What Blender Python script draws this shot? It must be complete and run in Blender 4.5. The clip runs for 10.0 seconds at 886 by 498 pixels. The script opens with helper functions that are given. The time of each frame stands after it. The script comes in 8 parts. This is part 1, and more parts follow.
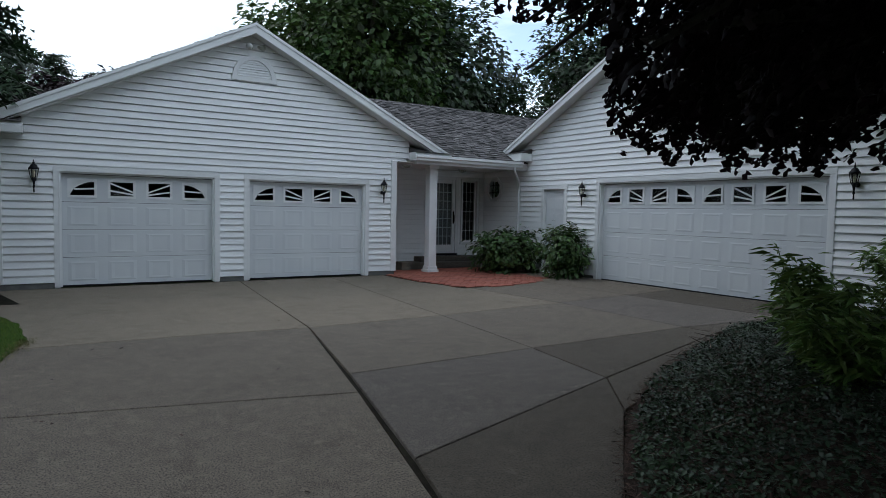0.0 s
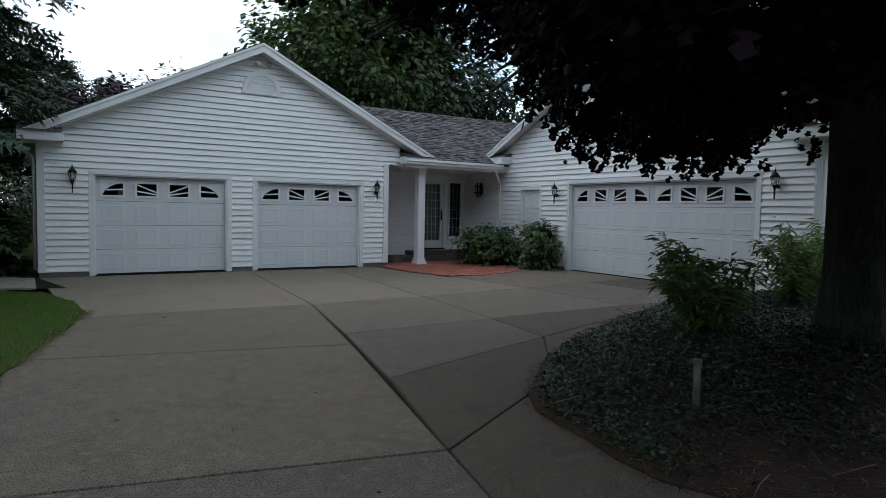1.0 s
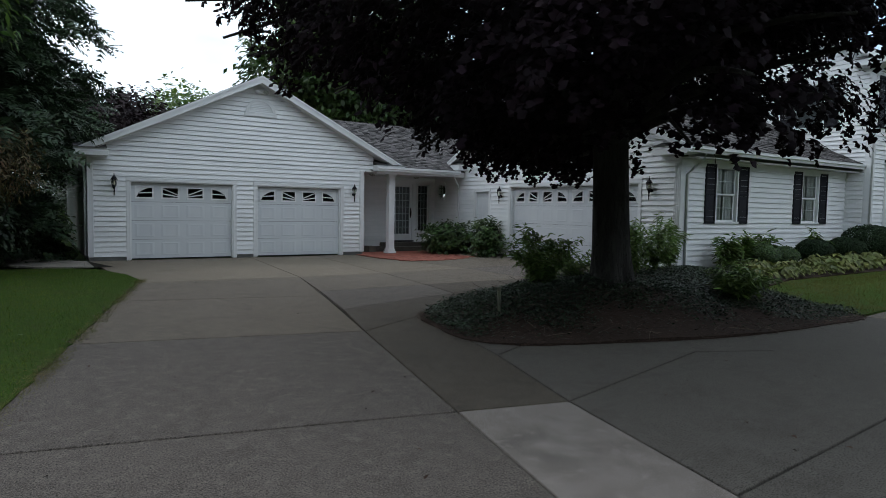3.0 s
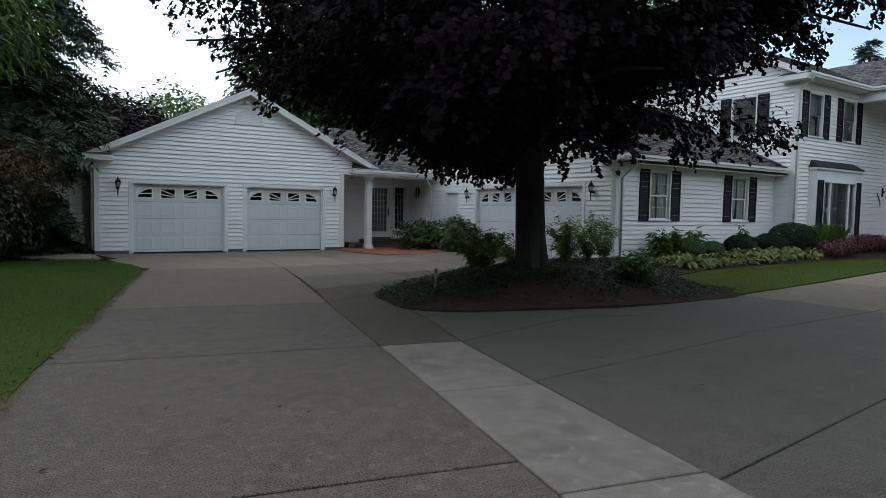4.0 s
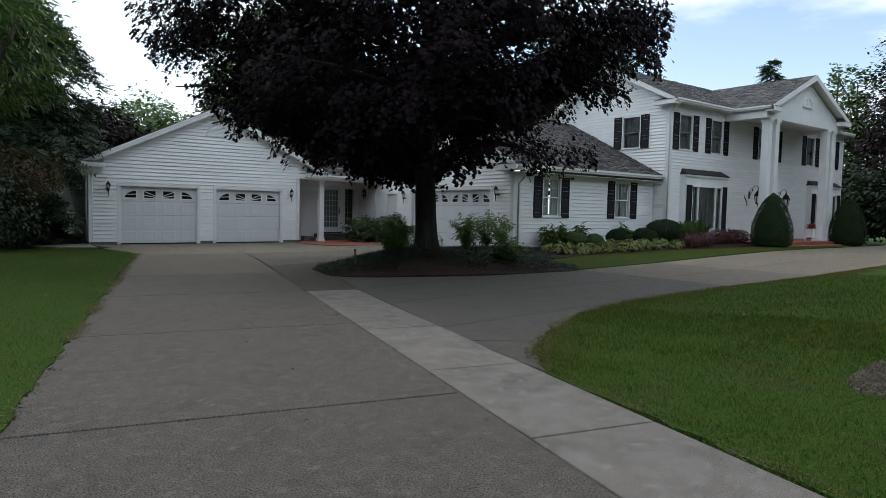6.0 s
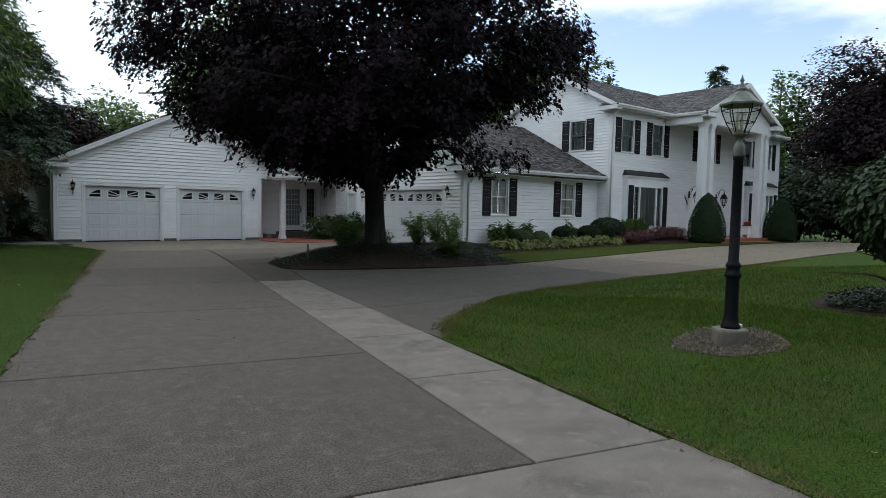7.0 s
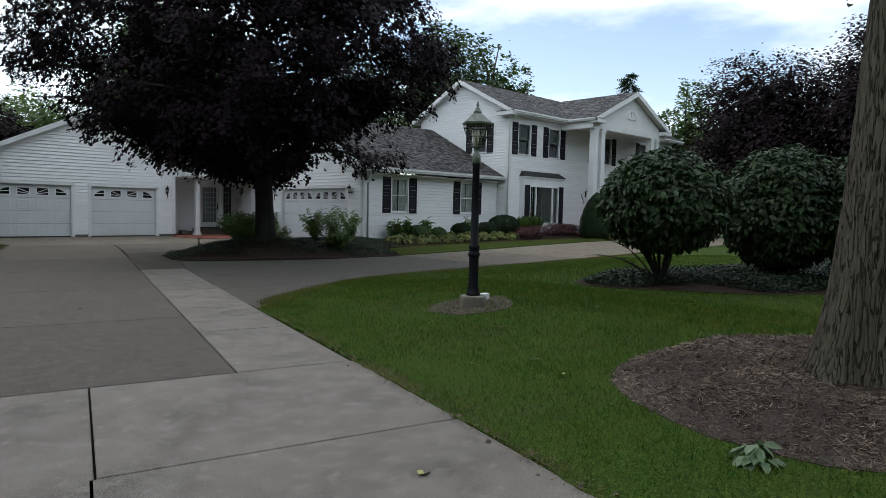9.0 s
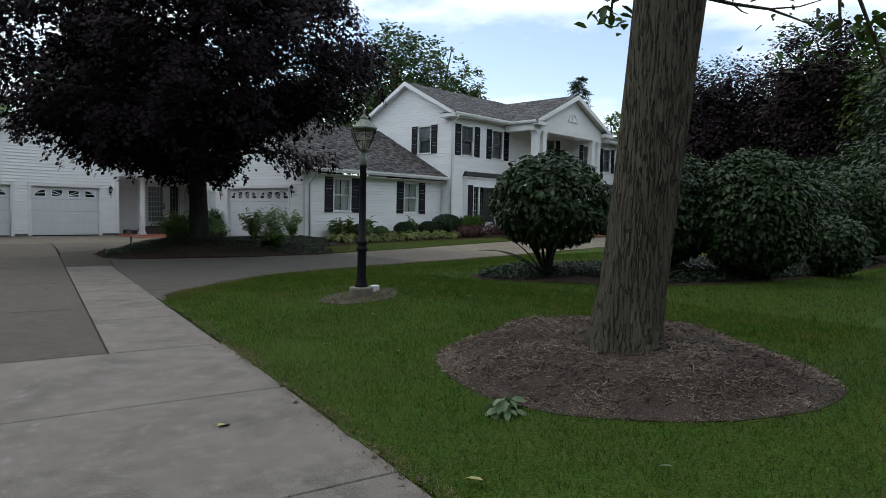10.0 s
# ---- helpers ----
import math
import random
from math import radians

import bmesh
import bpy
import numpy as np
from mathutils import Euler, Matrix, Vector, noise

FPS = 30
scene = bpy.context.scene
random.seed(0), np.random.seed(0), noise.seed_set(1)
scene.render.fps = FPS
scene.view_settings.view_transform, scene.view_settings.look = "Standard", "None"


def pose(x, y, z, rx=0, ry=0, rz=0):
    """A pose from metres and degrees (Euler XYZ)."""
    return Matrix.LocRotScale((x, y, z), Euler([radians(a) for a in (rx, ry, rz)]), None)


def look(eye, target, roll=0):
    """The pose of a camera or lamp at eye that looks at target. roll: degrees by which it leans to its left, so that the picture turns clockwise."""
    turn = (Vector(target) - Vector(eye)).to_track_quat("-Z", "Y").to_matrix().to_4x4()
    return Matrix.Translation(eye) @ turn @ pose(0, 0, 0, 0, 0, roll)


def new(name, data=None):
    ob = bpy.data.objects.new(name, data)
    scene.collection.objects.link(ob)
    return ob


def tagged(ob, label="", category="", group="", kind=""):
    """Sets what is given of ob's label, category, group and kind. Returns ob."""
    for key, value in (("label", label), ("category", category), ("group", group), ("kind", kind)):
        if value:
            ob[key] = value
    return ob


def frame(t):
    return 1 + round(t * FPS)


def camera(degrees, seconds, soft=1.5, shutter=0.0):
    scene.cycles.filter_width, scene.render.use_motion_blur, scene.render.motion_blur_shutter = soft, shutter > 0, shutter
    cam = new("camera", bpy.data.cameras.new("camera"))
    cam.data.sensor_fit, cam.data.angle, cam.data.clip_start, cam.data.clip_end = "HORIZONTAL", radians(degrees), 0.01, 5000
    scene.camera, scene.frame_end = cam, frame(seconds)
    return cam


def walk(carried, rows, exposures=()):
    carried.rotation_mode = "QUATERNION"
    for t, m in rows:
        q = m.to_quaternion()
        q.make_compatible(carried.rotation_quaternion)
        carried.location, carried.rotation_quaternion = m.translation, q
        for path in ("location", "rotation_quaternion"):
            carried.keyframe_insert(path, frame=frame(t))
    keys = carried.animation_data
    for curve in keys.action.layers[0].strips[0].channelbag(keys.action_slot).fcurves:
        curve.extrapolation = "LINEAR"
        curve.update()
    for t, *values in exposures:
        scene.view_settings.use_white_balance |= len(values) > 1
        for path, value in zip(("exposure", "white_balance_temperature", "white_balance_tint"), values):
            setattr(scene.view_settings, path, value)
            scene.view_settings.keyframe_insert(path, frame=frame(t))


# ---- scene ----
cam = camera(69.8, 10.0, soft=0.55)
PATH = [
    (0, (2.256, -0.475, 1.523), (3.321, 1.214, 1.407), 1.1),
    (0.5, (1.915, -1.263, 1.502), (2.982, 0.424, 1.385), 1.1),
    (1, (1.564, -2.118, 1.502), (2.634, -0.433, 1.383), 1.1),
    (1.5, (1.213, -3.007, 1.508), (2.286, -1.324, 1.388), 1.1),
    (2, (0.881, -3.902, 1.507), (1.958, -2.221, 1.385), 1.0),
    (3.5, (0.031, -6.909, 1.491), (1.126, -5.239, 1.37), 1.1),
    (4, (-0.265, -8.032, 1.471), (0.841, -6.37, 1.351), 1.1),
    (4.5, (-0.678, -9.193, 1.47), (0.439, -7.538, 1.35), 1.2),
    (5, (-1.066, -10.327, 1.468), (0.071, -8.686, 1.349), 1.2),
    (5.5, (-1.429, -11.441, 1.462), (-0.27, -9.816, 1.343), 1.2),
    (7, (-2.046, -13.836, 1.455), (-0.787, -12.288, 1.334), 1.2),
    (7.5, (-2.041, -14.515, 1.428), (-0.746, -12.995, 1.308), 1.2),
    (8, (-1.976, -15.198, 1.425), (-0.655, -13.701, 1.307), 1.2),
    (8.5, (-1.914, -15.857, 1.419), (-0.571, -14.38, 1.3), 1.2),
    (9, (-1.777, -16.491, 1.427), (-0.399, -15.047, 1.307), 1.3),
    (9.5, (-1.632, -17.161, 1.413), (-0.213, -15.757, 1.295), 1.3),
    (10, (-1.491, -17.815, 1.427), (-0.042, -16.441, 1.309), 1.3),
]
walk(cam, [(t, look(eye, target, roll)) for t, eye, target, roll in PATH],
     [(0, 0.0, 6050, 10), (2, 0.0, 6250, 10), (4.5, 0.0, 6380, 10), (7, 0.0, 6450, 10), (10, 0.0, 6500, 10)])

# ---- sky and sun: a bright, mostly clouded afternoon ----
world = bpy.data.worlds.new("sky")
scene.world = world
world.use_nodes = True
wn, wl = world.node_tree.nodes, world.node_tree.links
wn.clear()
sky = wn.new("ShaderNodeTexSky")
sky.sky_type, sky.sun_disc, sky.sun_elevation, sky.sun_rotation = "NISHITA", False, radians(54), radians(-24)
coord = wn.new("ShaderNodeTexCoord")
squash = wn.new("ShaderNodeMapping")
squash.inputs["Scale"].default_value = (1.3, 1.3, 4.2)
squash.inputs["Location"].default_value = (0.35, 0.1, 0.2)
cloud = wn.new("ShaderNodeTexNoise")
cloud.inputs["Scale"].default_value, cloud.inputs["Detail"].default_value, cloud.inputs["Roughness"].default_value = 1.5, 7, 0.56
cloud_ramp = wn.new("ShaderNodeValToRGB")
cloud_ramp.color_ramp.elements[0].position, cloud_ramp.color_ramp.elements[1].position = 0.35, 0.47
tone = wn.new("ShaderNodeTexNoise")
tone.inputs["Scale"].default_value, tone.inputs["Detail"].default_value = 3.0, 4
tone_ramp = wn.new("ShaderNodeValToRGB")
tone_ramp.color_ramp.elements[0].position, tone_ramp.color_ramp.elements[1].position = 0.3, 0.7
tone_ramp.color_ramp.elements[0].color, tone_ramp.color_ramp.elements[1].color = (8.7, 10.0, 11.2, 1), (12.0, 13.0, 13.8, 1)
mix_sky = wn.new("ShaderNodeMix")
mix_sky.data_type = "RGBA"
background = wn.new("ShaderNodeBackground")
background.inputs["Strength"].default_value = 0.107
sky_out = wn.new("ShaderNodeOutputWorld")
wl.new(coord.outputs["Generated"], squash.inputs["Vector"])
wl.new(squash.outputs["Vector"], cloud.inputs["Vector"])
wl.new(squash.outputs["Vector"], tone.inputs["Vector"])
# a break in the clouds low in the east
gap_at = wn.new("ShaderNodeVectorMath")
gap_at.operation = "DISTANCE"
gap_at.inputs[1].default_value = (1.468, 0.70, 1.111)
gap_fac = wn.new("ShaderNodeMapRange")
gap_fac.inputs["From Min"].default_value, gap_fac.inputs["From Max"].default_value = 0.1, 0.48
gap_fac.inputs["To Min"].default_value, gap_fac.inputs["To Max"].default_value = 0.1, 0.0
thinner = wn.new("ShaderNodeMath")
thinner.operation = "SUBTRACT"
wl.new(squash.outputs["Vector"], gap_at.inputs[0])
wl.new(gap_at.outputs["Value"], gap_fac.inputs["Value"])
wl.new(cloud.outputs["Fac"], thinner.inputs[0])
wl.new(gap_fac.outputs["Result"], thinner.inputs[1])
wl.new(thinner.outputs["Value"], cloud_ramp.inputs["Fac"])
wl.new(tone.outputs["Fac"], tone_ramp.inputs["Fac"])
wl.new(cloud_ramp.outputs["Color"], mix_sky.inputs["Factor"])
clear_blue = wn.new("ShaderNodeVectorMath")      # hazy summer blue between the clouds
clear_blue.operation = "MULTIPLY"
clear_blue.inputs[1].default_value = (2.35, 2.2, 2.08)
wl.new(sky.outputs["Color"], clear_blue.inputs[0])
wl.new(clear_blue.outputs["Vector"], mix_sky.inputs["A"])
wl.new(tone_ramp.outputs["Color"], mix_sky.inputs["B"])
wl.new(mix_sky.outputs["Result"], background.inputs["Color"])
wl.new(background.outputs["Background"], sky_out.inputs["Surface"])

sun = new("sun", bpy.data.lights.new("sun", "SUN"))
sun.data.energy, sun.data.angle, sun.data.color = 0.6, radians(25), (1.0, 0.96, 0.9)
sun.matrix_basis = look((-4, 9, 14), (0, 0, 0))

# ---- materials ----
def material(name, base, rough=0.6, other=None, scale=8.0, fine=None, fine_scale=120.0, bump=0.0, bump_scale=60.0, metal=0.0,
             spread=0.0, piece=0.0, stretch=(1, 1, 1), spec=0.5, thin=0.0, stain=None, stain_scale=0.6, speck=None, speck_scale=110.0, mid=None, mid_scale=9.0, sharp=0.0, crack=None, crack_scale=20.0, scuff=None, scuff_scale=6.0):
    """A surface with large and fine variation in colour, relief, and a random tone for each piece (object or loose island)."""
    m = bpy.data.materials.new(name)
    m.use_nodes = True
    n, l = m.node_tree.nodes, m.node_tree.links
    b = n["Principled BSDF"]
    b.inputs["Roughness"].default_value, b.inputs["Metallic"].default_value = rough, metal
    b.inputs["Specular IOR Level"].default_value = spec
    place = n.new("ShaderNodeNewGeometry")
    vec = n.new("ShaderNodeMapping")
    vec.inputs["Scale"].default_value = stretch
    l.new(place.outputs["Position"], vec.inputs["Vector"])

    def noise_fac(s, detail=4.0, low=0.35, high=0.65):
        t = n.new("ShaderNodeTexNoise")
        t.inputs["Scale"].default_value, t.inputs["Detail"].default_value = s, detail
        l.new(vec.outputs["Vector"], t.inputs["Vector"])
        r = n.new("ShaderNodeMapRange")
        r.inputs["From Min"].default_value, r.inputs["From Max"].default_value = low, high
        l.new(t.outputs["Fac"], r.inputs["Value"])
        return r.outputs["Result"]

    def blend(a, fac, colour):
        x = n.new("ShaderNodeMix")
        x.data_type = "RGBA"
        if isinstance(a, tuple):
            x.inputs["A"].default_value = (*a, 1)
        else:
            l.new(a, x.inputs["A"])
        x.inputs["B"].default_value = (*colour, 1)
        l.new(fac, x.inputs["Factor"])
        return x.outputs["Result"]

    colour = base
    if other:
        colour = blend(colour, noise_fac(scale), other)
    if stain:
        colour = blend(colour, noise_fac(stain_scale, 7, 0.47, 0.66), stain)
    if mid:
        colour = blend(colour, noise_fac(mid_scale, 6, 0.42, 0.7), mid)
    if scuff:
        colour = blend(colour, noise_fac(scuff_scale, 9, 0.55, 0.74), scuff)
    if fine:
        colour = blend(colour, noise_fac(fine_scale, 3, 0.4 + sharp, 0.7 - sharp), fine)
    if speck:
        colour = blend(colour, noise_fac(speck_scale, 2, 0.54, 0.62), speck)
    ridge = None
    if crack:                                    # furrows where the noise crosses its middle
        t = n.new("ShaderNodeTexNoise")
        t.inputs["Scale"].default_value, t.inputs["Detail"].default_value, t.inputs["Roughness"].default_value = crack_scale, 3, 0.6
        l.new(vec.outputs["Vector"], t.inputs["Vector"])
        off = n.new("ShaderNodeMath")
        off.operation = "SUBTRACT"
        off.inputs[1].default_value = 0.5
        l.new(t.outputs["Fac"], off.inputs[0])
        size = n.new("ShaderNodeMath")
        size.operation = "ABSOLUTE"
        l.new(off.outputs[0], size.inputs[0])
        ridge = n.new("ShaderNodeMapRange")
        ridge.inputs["From Min"].default_value, ridge.inputs["From Max"].default_value = 0.0, 0.035
        l.new(size.outputs[0], ridge.inputs["Value"])
        flip = n.new("ShaderNodeMath")
        flip.operation = "SUBTRACT"
        flip.inputs[0].default_value = 1.0
        l.new(ridge.outputs["Result"], flip.inputs[1])
        colour = blend(colour, flip.outputs[0], crack)
    if piece:
        info = n.new("ShaderNodeObjectInfo")
        add = n.new("ShaderNodeMath")
        add.operation = "ADD"
        l.new(info.outputs["Random"], add.inputs[0])
        l.new(place.outputs["Random Per Island"], add.inputs[1])
        wrap = n.new("ShaderNodeMath")
        wrap.operation = "FRACT"
        l.new(add.outputs[0], wrap.inputs[0])
        val = n.new("ShaderNodeMapRange")
        val.inputs["To Min"].default_value, val.inputs["To Max"].default_value = 1 - piece, 1 + piece
        l.new(wrap.outputs[0], val.inputs["Value"])
        hsv = n.new("ShaderNodeHueSaturation")
        l.new(val.outputs["Result"], hsv.inputs["Value"])
        if spread:
            hue = n.new("ShaderNodeMapRange")
            hue.inputs["To Min"].default_value, hue.inputs["To Max"].default_value = 0.5 - spread, 0.5 + spread
            l.new(place.outputs["Random Per Island"], hue.inputs["Value"])
            l.new(hue.outputs["Result"], hsv.inputs["Hue"])
        if isinstance(colour, tuple):
            hsv.inputs["Color"].default_value = (*colour, 1)
        else:
            l.new(colour, hsv.inputs["Color"])
        colour = hsv.outputs["Color"]
    if isinstance(colour, tuple):
        b.inputs["Base Color"].default_value = (*colour, 1)
    else:
        l.new(colour, b.inputs["Base Color"])
    if bump:
        t = n.new("ShaderNodeTexNoise")
        t.inputs["Scale"].default_value, t.inputs["Detail"].default_value = bump_scale, 5
        l.new(vec.outputs["Vector"], t.inputs["Vector"])
        u = n.new("ShaderNodeBump")
        u.inputs["Strength"].default_value, u.inputs["Distance"].default_value = bump, 0.01
        l.new(t.outputs["Fac"], u.inputs["Height"])
        last = u
        if ridge:
            last = n.new("ShaderNodeBump")
            last.inputs["Strength"].default_value, last.inputs["Distance"].default_value = 1.0, 0.02
            l.new(ridge.outputs["Result"], last.inputs["Height"])
            l.new(u.outputs["Normal"], last.inputs["Normal"])
        l.new(last.outputs["Normal"], b.inputs["Normal"])
    if thin:
        tr = n.new("ShaderNodeBsdfTranslucent")
        if isinstance(colour, tuple):
            tr.inputs["Color"].default_value = (*colour, 1)
        else:
            l.new(colour, tr.inputs["Color"])
        x = n.new("ShaderNodeMixShader")
        x.inputs["Fac"].default_value = thin
        l.new(b.outputs["BSDF"], x.inputs[1])
        l.new(tr.outputs["BSDF"], x.inputs[2])
        l.new(x.outputs["Shader"], n["Material Output"].inputs["Surface"])
    return m


def glass_material(name, tint=(0.9, 0.95, 0.95), rough=0.0, steady=0.0):
    m = bpy.data.materials.new(name)
    m.use_nodes = True
    n, l = m.node_tree.nodes, m.node_tree.links
    n.remove(n["Principled BSDF"])
    clear = n.new("ShaderNodeBsdfTransparent")
    clear.inputs["Color"].default_value = (*tint, 1)
    gloss = n.new("ShaderNodeBsdfGlossy")
    gloss.inputs["Roughness"].default_value = rough
    fres = n.new("ShaderNodeFresnel")
    fres.inputs["IOR"].default_value = 1.5
    x = n.new("ShaderNodeMixShader")
    if steady:
        x.inputs["Fac"].default_value = steady
    else:
        l.new(fres.outputs["Fac"], x.inputs["Fac"])
    l.new(clear.outputs["BSDF"], x.inputs[1])
    l.new(gloss.outputs["BSDF"], x.inputs[2])
    l.new(x.outputs["Shader"], n["Material Output"].inputs["Surface"])
    return m


M_SIDING = material("white_vinyl_siding", (0.82, 0.838, 0.85), 0.45, (0.76, 0.78, 0.795), 1.2, bump=0.08, bump_scale=30, stretch=(1, 1, 6), piece=0.025)
M_TRIM = material("white_painted_trim", (0.79, 0.81, 0.82), 0.4, (0.73, 0.75, 0.765), 2.0, bump=0.05, bump_scale=40)
M_SOFFIT = material("white_soffit", (0.72, 0.72, 0.71), 0.5, (0.66, 0.66, 0.66), 3.0)
M_DOOR = material("grey_white_door_paint", (0.66, 0.69, 0.71), 0.42, (0.62, 0.65, 0.68), 1.5, bump=0.06, bump_scale=90)
M_CONC_F = material("foundation_block", (0.16, 0.16, 0.155), 0.9, (0.1, 0.1, 0.1), 4, bump=0.4, bump_scale=50)
def concrete(name, base, dark, pale, stain, speck, grain=110, bump=0.9):
    """Weathered concrete: broad stains, mottling, exposed fine stones."""
    return material(name, base, 0.9, tuple(0.5 * b + 0.5 * d for b, d in zip(base, dark)), 1.1, fine=tuple(0.15 * b + 0.85 * p for b, p in zip(base, pale)), fine_scale=grain, sharp=0.05, bump=bump, bump_scale=260, stain=tuple(0.2 * b + 0.8 * c for b, c in zip(base, stain)), stain_scale=1.9, piece=0.05, speck=speck, speck_scale=80,
                    mid=tuple(0.78 * b + 0.22 * p for b, p in zip(base, pale)), mid_scale=7.0, scuff=tuple(0.25 * b + 0.75 * p for b, p in zip(base, pale)), scuff_scale=11)


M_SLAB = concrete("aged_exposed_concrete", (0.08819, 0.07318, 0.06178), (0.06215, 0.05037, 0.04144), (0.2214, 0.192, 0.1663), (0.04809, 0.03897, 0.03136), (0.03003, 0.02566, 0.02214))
# middle tone: a step of the light falling off between court and lane
M_SLAB_MID = concrete("warm_half_shade_concrete", (0.1153, 0.09486, 0.07282), (0.08351, 0.06696, 0.05078), (0.2362, 0.2009, 0.1581), (0.0664, 0.05115, 0.0372), (0.04529, 0.0372, 0.02874))
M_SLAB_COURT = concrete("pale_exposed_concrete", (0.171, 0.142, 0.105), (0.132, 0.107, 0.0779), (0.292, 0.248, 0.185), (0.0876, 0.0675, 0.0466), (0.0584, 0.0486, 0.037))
# darker copy of the concrete with the maple's shade painted in
M_SLAB_SHADE = concrete("shade_darkened_concrete", (0.07161, 0.05795, 0.04282), (0.0499, 0.03953, 0.02855), (0.1318, 0.1107, 0.08235), (0.03758, 0.02989, 0.02208), (0.02452, 0.02025, 0.01501))
M_SLAB_NEW = material("pale_brushed_concrete", (0.178, 0.154, 0.134), 0.85, (0.12, 0.1, 0.086), 1.1, fine=(0.25, 0.225, 0.203), fine_scale=110, sharp=0.06, bump=0.5, bump_scale=220, mid=(0.21, 0.187, 0.166), mid_scale=4.0, scuff=(0.27, 0.244, 0.218), scuff_scale=9,
                      stain=(0.074, 0.063, 0.053), stain_scale=1.25, piece=0.05, speck=(0.088, 0.077, 0.066), speck_scale=130)
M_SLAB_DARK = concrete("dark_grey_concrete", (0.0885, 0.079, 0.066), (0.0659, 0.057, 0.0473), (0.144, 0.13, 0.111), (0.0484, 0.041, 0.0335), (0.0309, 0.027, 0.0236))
M_JOINT = material("dark_joint_soil", (0.011, 0.0095, 0.0075), 0.95, (0.022, 0.02, 0.013), 6, bump=0.5, spec=0.1)
M_BRICK = material("red_paver", (0.3, 0.085, 0.055), 0.85, (0.24, 0.07, 0.05), 5, fine=(0.36, 0.13, 0.09), fine_scale=90, bump=0.3, piece=0.22)
M_SHINGLE = material("grey_asphalt_shingle", (0.058, 0.054, 0.056), 0.95, (0.04, 0.037, 0.039), 3, fine=(0.095, 0.089, 0.088), fine_scale=120, bump=0.5, bump_scale=220, piece=0.85, mid=(0.03, 0.027, 0.03), mid_scale=5)
M_SHINGLE_P = material("weathered_grey_shingle", (0.092, 0.09, 0.09), 0.95, (0.068, 0.066, 0.067), 2, fine=(0.135, 0.131, 0.13), fine_scale=120, bump=0.5, bump_scale=220, piece=0.42)
M_SHUTTER = material("black_shutter_paint", (0.009, 0.01, 0.015), 0.6, (0.013, 0.014, 0.02), 5, bump=0.05, spec=0.2)
M_SASH = material("screened_sash", (0.2, 0.21, 0.22), 0.7, (0.16, 0.17, 0.18), 6)
M_IRON = material("black_cast_iron", (0.005, 0.006, 0.009), 0.55, (0.009, 0.01, 0.013), 12, bump=0.15, bump_scale=70, spec=0.15)
M_VERDI = material("weathered_lamp_copper", (0.12, 0.14, 0.12), 0.5, (0.2, 0.22, 0.19), 14, bump=0.2, metal=0.3)
M_BASE = material("cast_concrete", (0.19, 0.175, 0.14), 0.9, (0.13, 0.12, 0.1), 7, bump=0.4)
M_GLASS = glass_material("window_glass")
M_LAMPGLASS = glass_material("bevelled_lamp_glass", (0.85, 0.86, 0.82), 0.03, 0.1)
# darkness of unlit rooms, painted on the sheets behind the glass
M_DARKIN = material("dark_room_backing", (0.03, 0.03, 0.032), 0.9)
M_CURTAIN = material("sheer_curtain", (0.78, 0.78, 0.76), 0.9, (0.7, 0.7, 0.68), 3, thin=0.12)
M_BLIND = material("pale_shade", (0.24, 0.25, 0.26), 0.8, (0.2, 0.21, 0.22), 4)
# grey that stands for the low light in the hall
M_HALL = material("dim_hall_backing", (0.16, 0.165, 0.16), 0.9, (0.12, 0.12, 0.12), 2)
M_BULB = material("frosted_bulb", (0.75, 0.72, 0.6), 0.3)
M_RED = material("front_door_red", (0.25, 0.05, 0.035), 0.4, (0.2, 0.04, 0.03), 4)
M_METALPIPE = material("weathered_pipe", (0.11, 0.115, 0.075), 0.7, (0.06, 0.065, 0.048), 9)
M_DECK = material("grey_weathered_deck", (0.22, 0.2, 0.17), 0.85, (0.16, 0.145, 0.125), 3, fine=(0.27, 0.25, 0.22), fine_scale=60, bump=0.3, piece=0.2)
M_GRASS = material("mown_grass", (0.034, 0.066, 0.009), 0.95, (0.042, 0.076, 0.01), 1.3, fine=(0.016, 0.036, 0.005), fine_scale=38, bump=1.0, bump_scale=60,
                   stain=(0.052, 0.06, 0.018), stain_scale=0.9, spec=0.1, mid=(0.034, 0.08, 0.009), mid_scale=5, speck=(0.07, 0.1, 0.02), speck_scale=60)
M_BLADE = material("grass_blade", (0.066, 0.112, 0.018), 0.95, (0.092, 0.128, 0.023), 1.2, spec=0.05, piece=0.6, spread=0.045, thin=0.3, stain=(0.11, 0.132, 0.026), stain_scale=1.3, mid=(0.042, 0.11, 0.015), mid_scale=4, scuff=(0.12, 0.155, 0.03), scuff_scale=9)
M_DRYLAWN = material("thirsty_grass_blade", (0.11, 0.12, 0.032), 0.9, (0.17, 0.145, 0.055), 0.9, spec=0.05, piece=0.3, thin=0.25)
M_DRYBLADE = material("dry_edge_grass", (0.2, 0.165, 0.075), 0.8, (0.11, 0.12, 0.04), 3, piece=0.35, thin=0.2)
M_SOIL = material("dark_bed_soil", (0.02, 0.0135, 0.0105), 0.95, (0.033, 0.021, 0.017), 5, fine=(0.05, 0.036, 0.028), fine_scale=70, spec=0.15, bump=0.8, bump_scale=60)
M_MULCH = material("wood_mulch", (0.022, 0.015, 0.012), 0.95, (0.04, 0.027, 0.021), 4, fine=(0.08, 0.06, 0.048), fine_scale=70, bump=0.9, bump_scale=70)
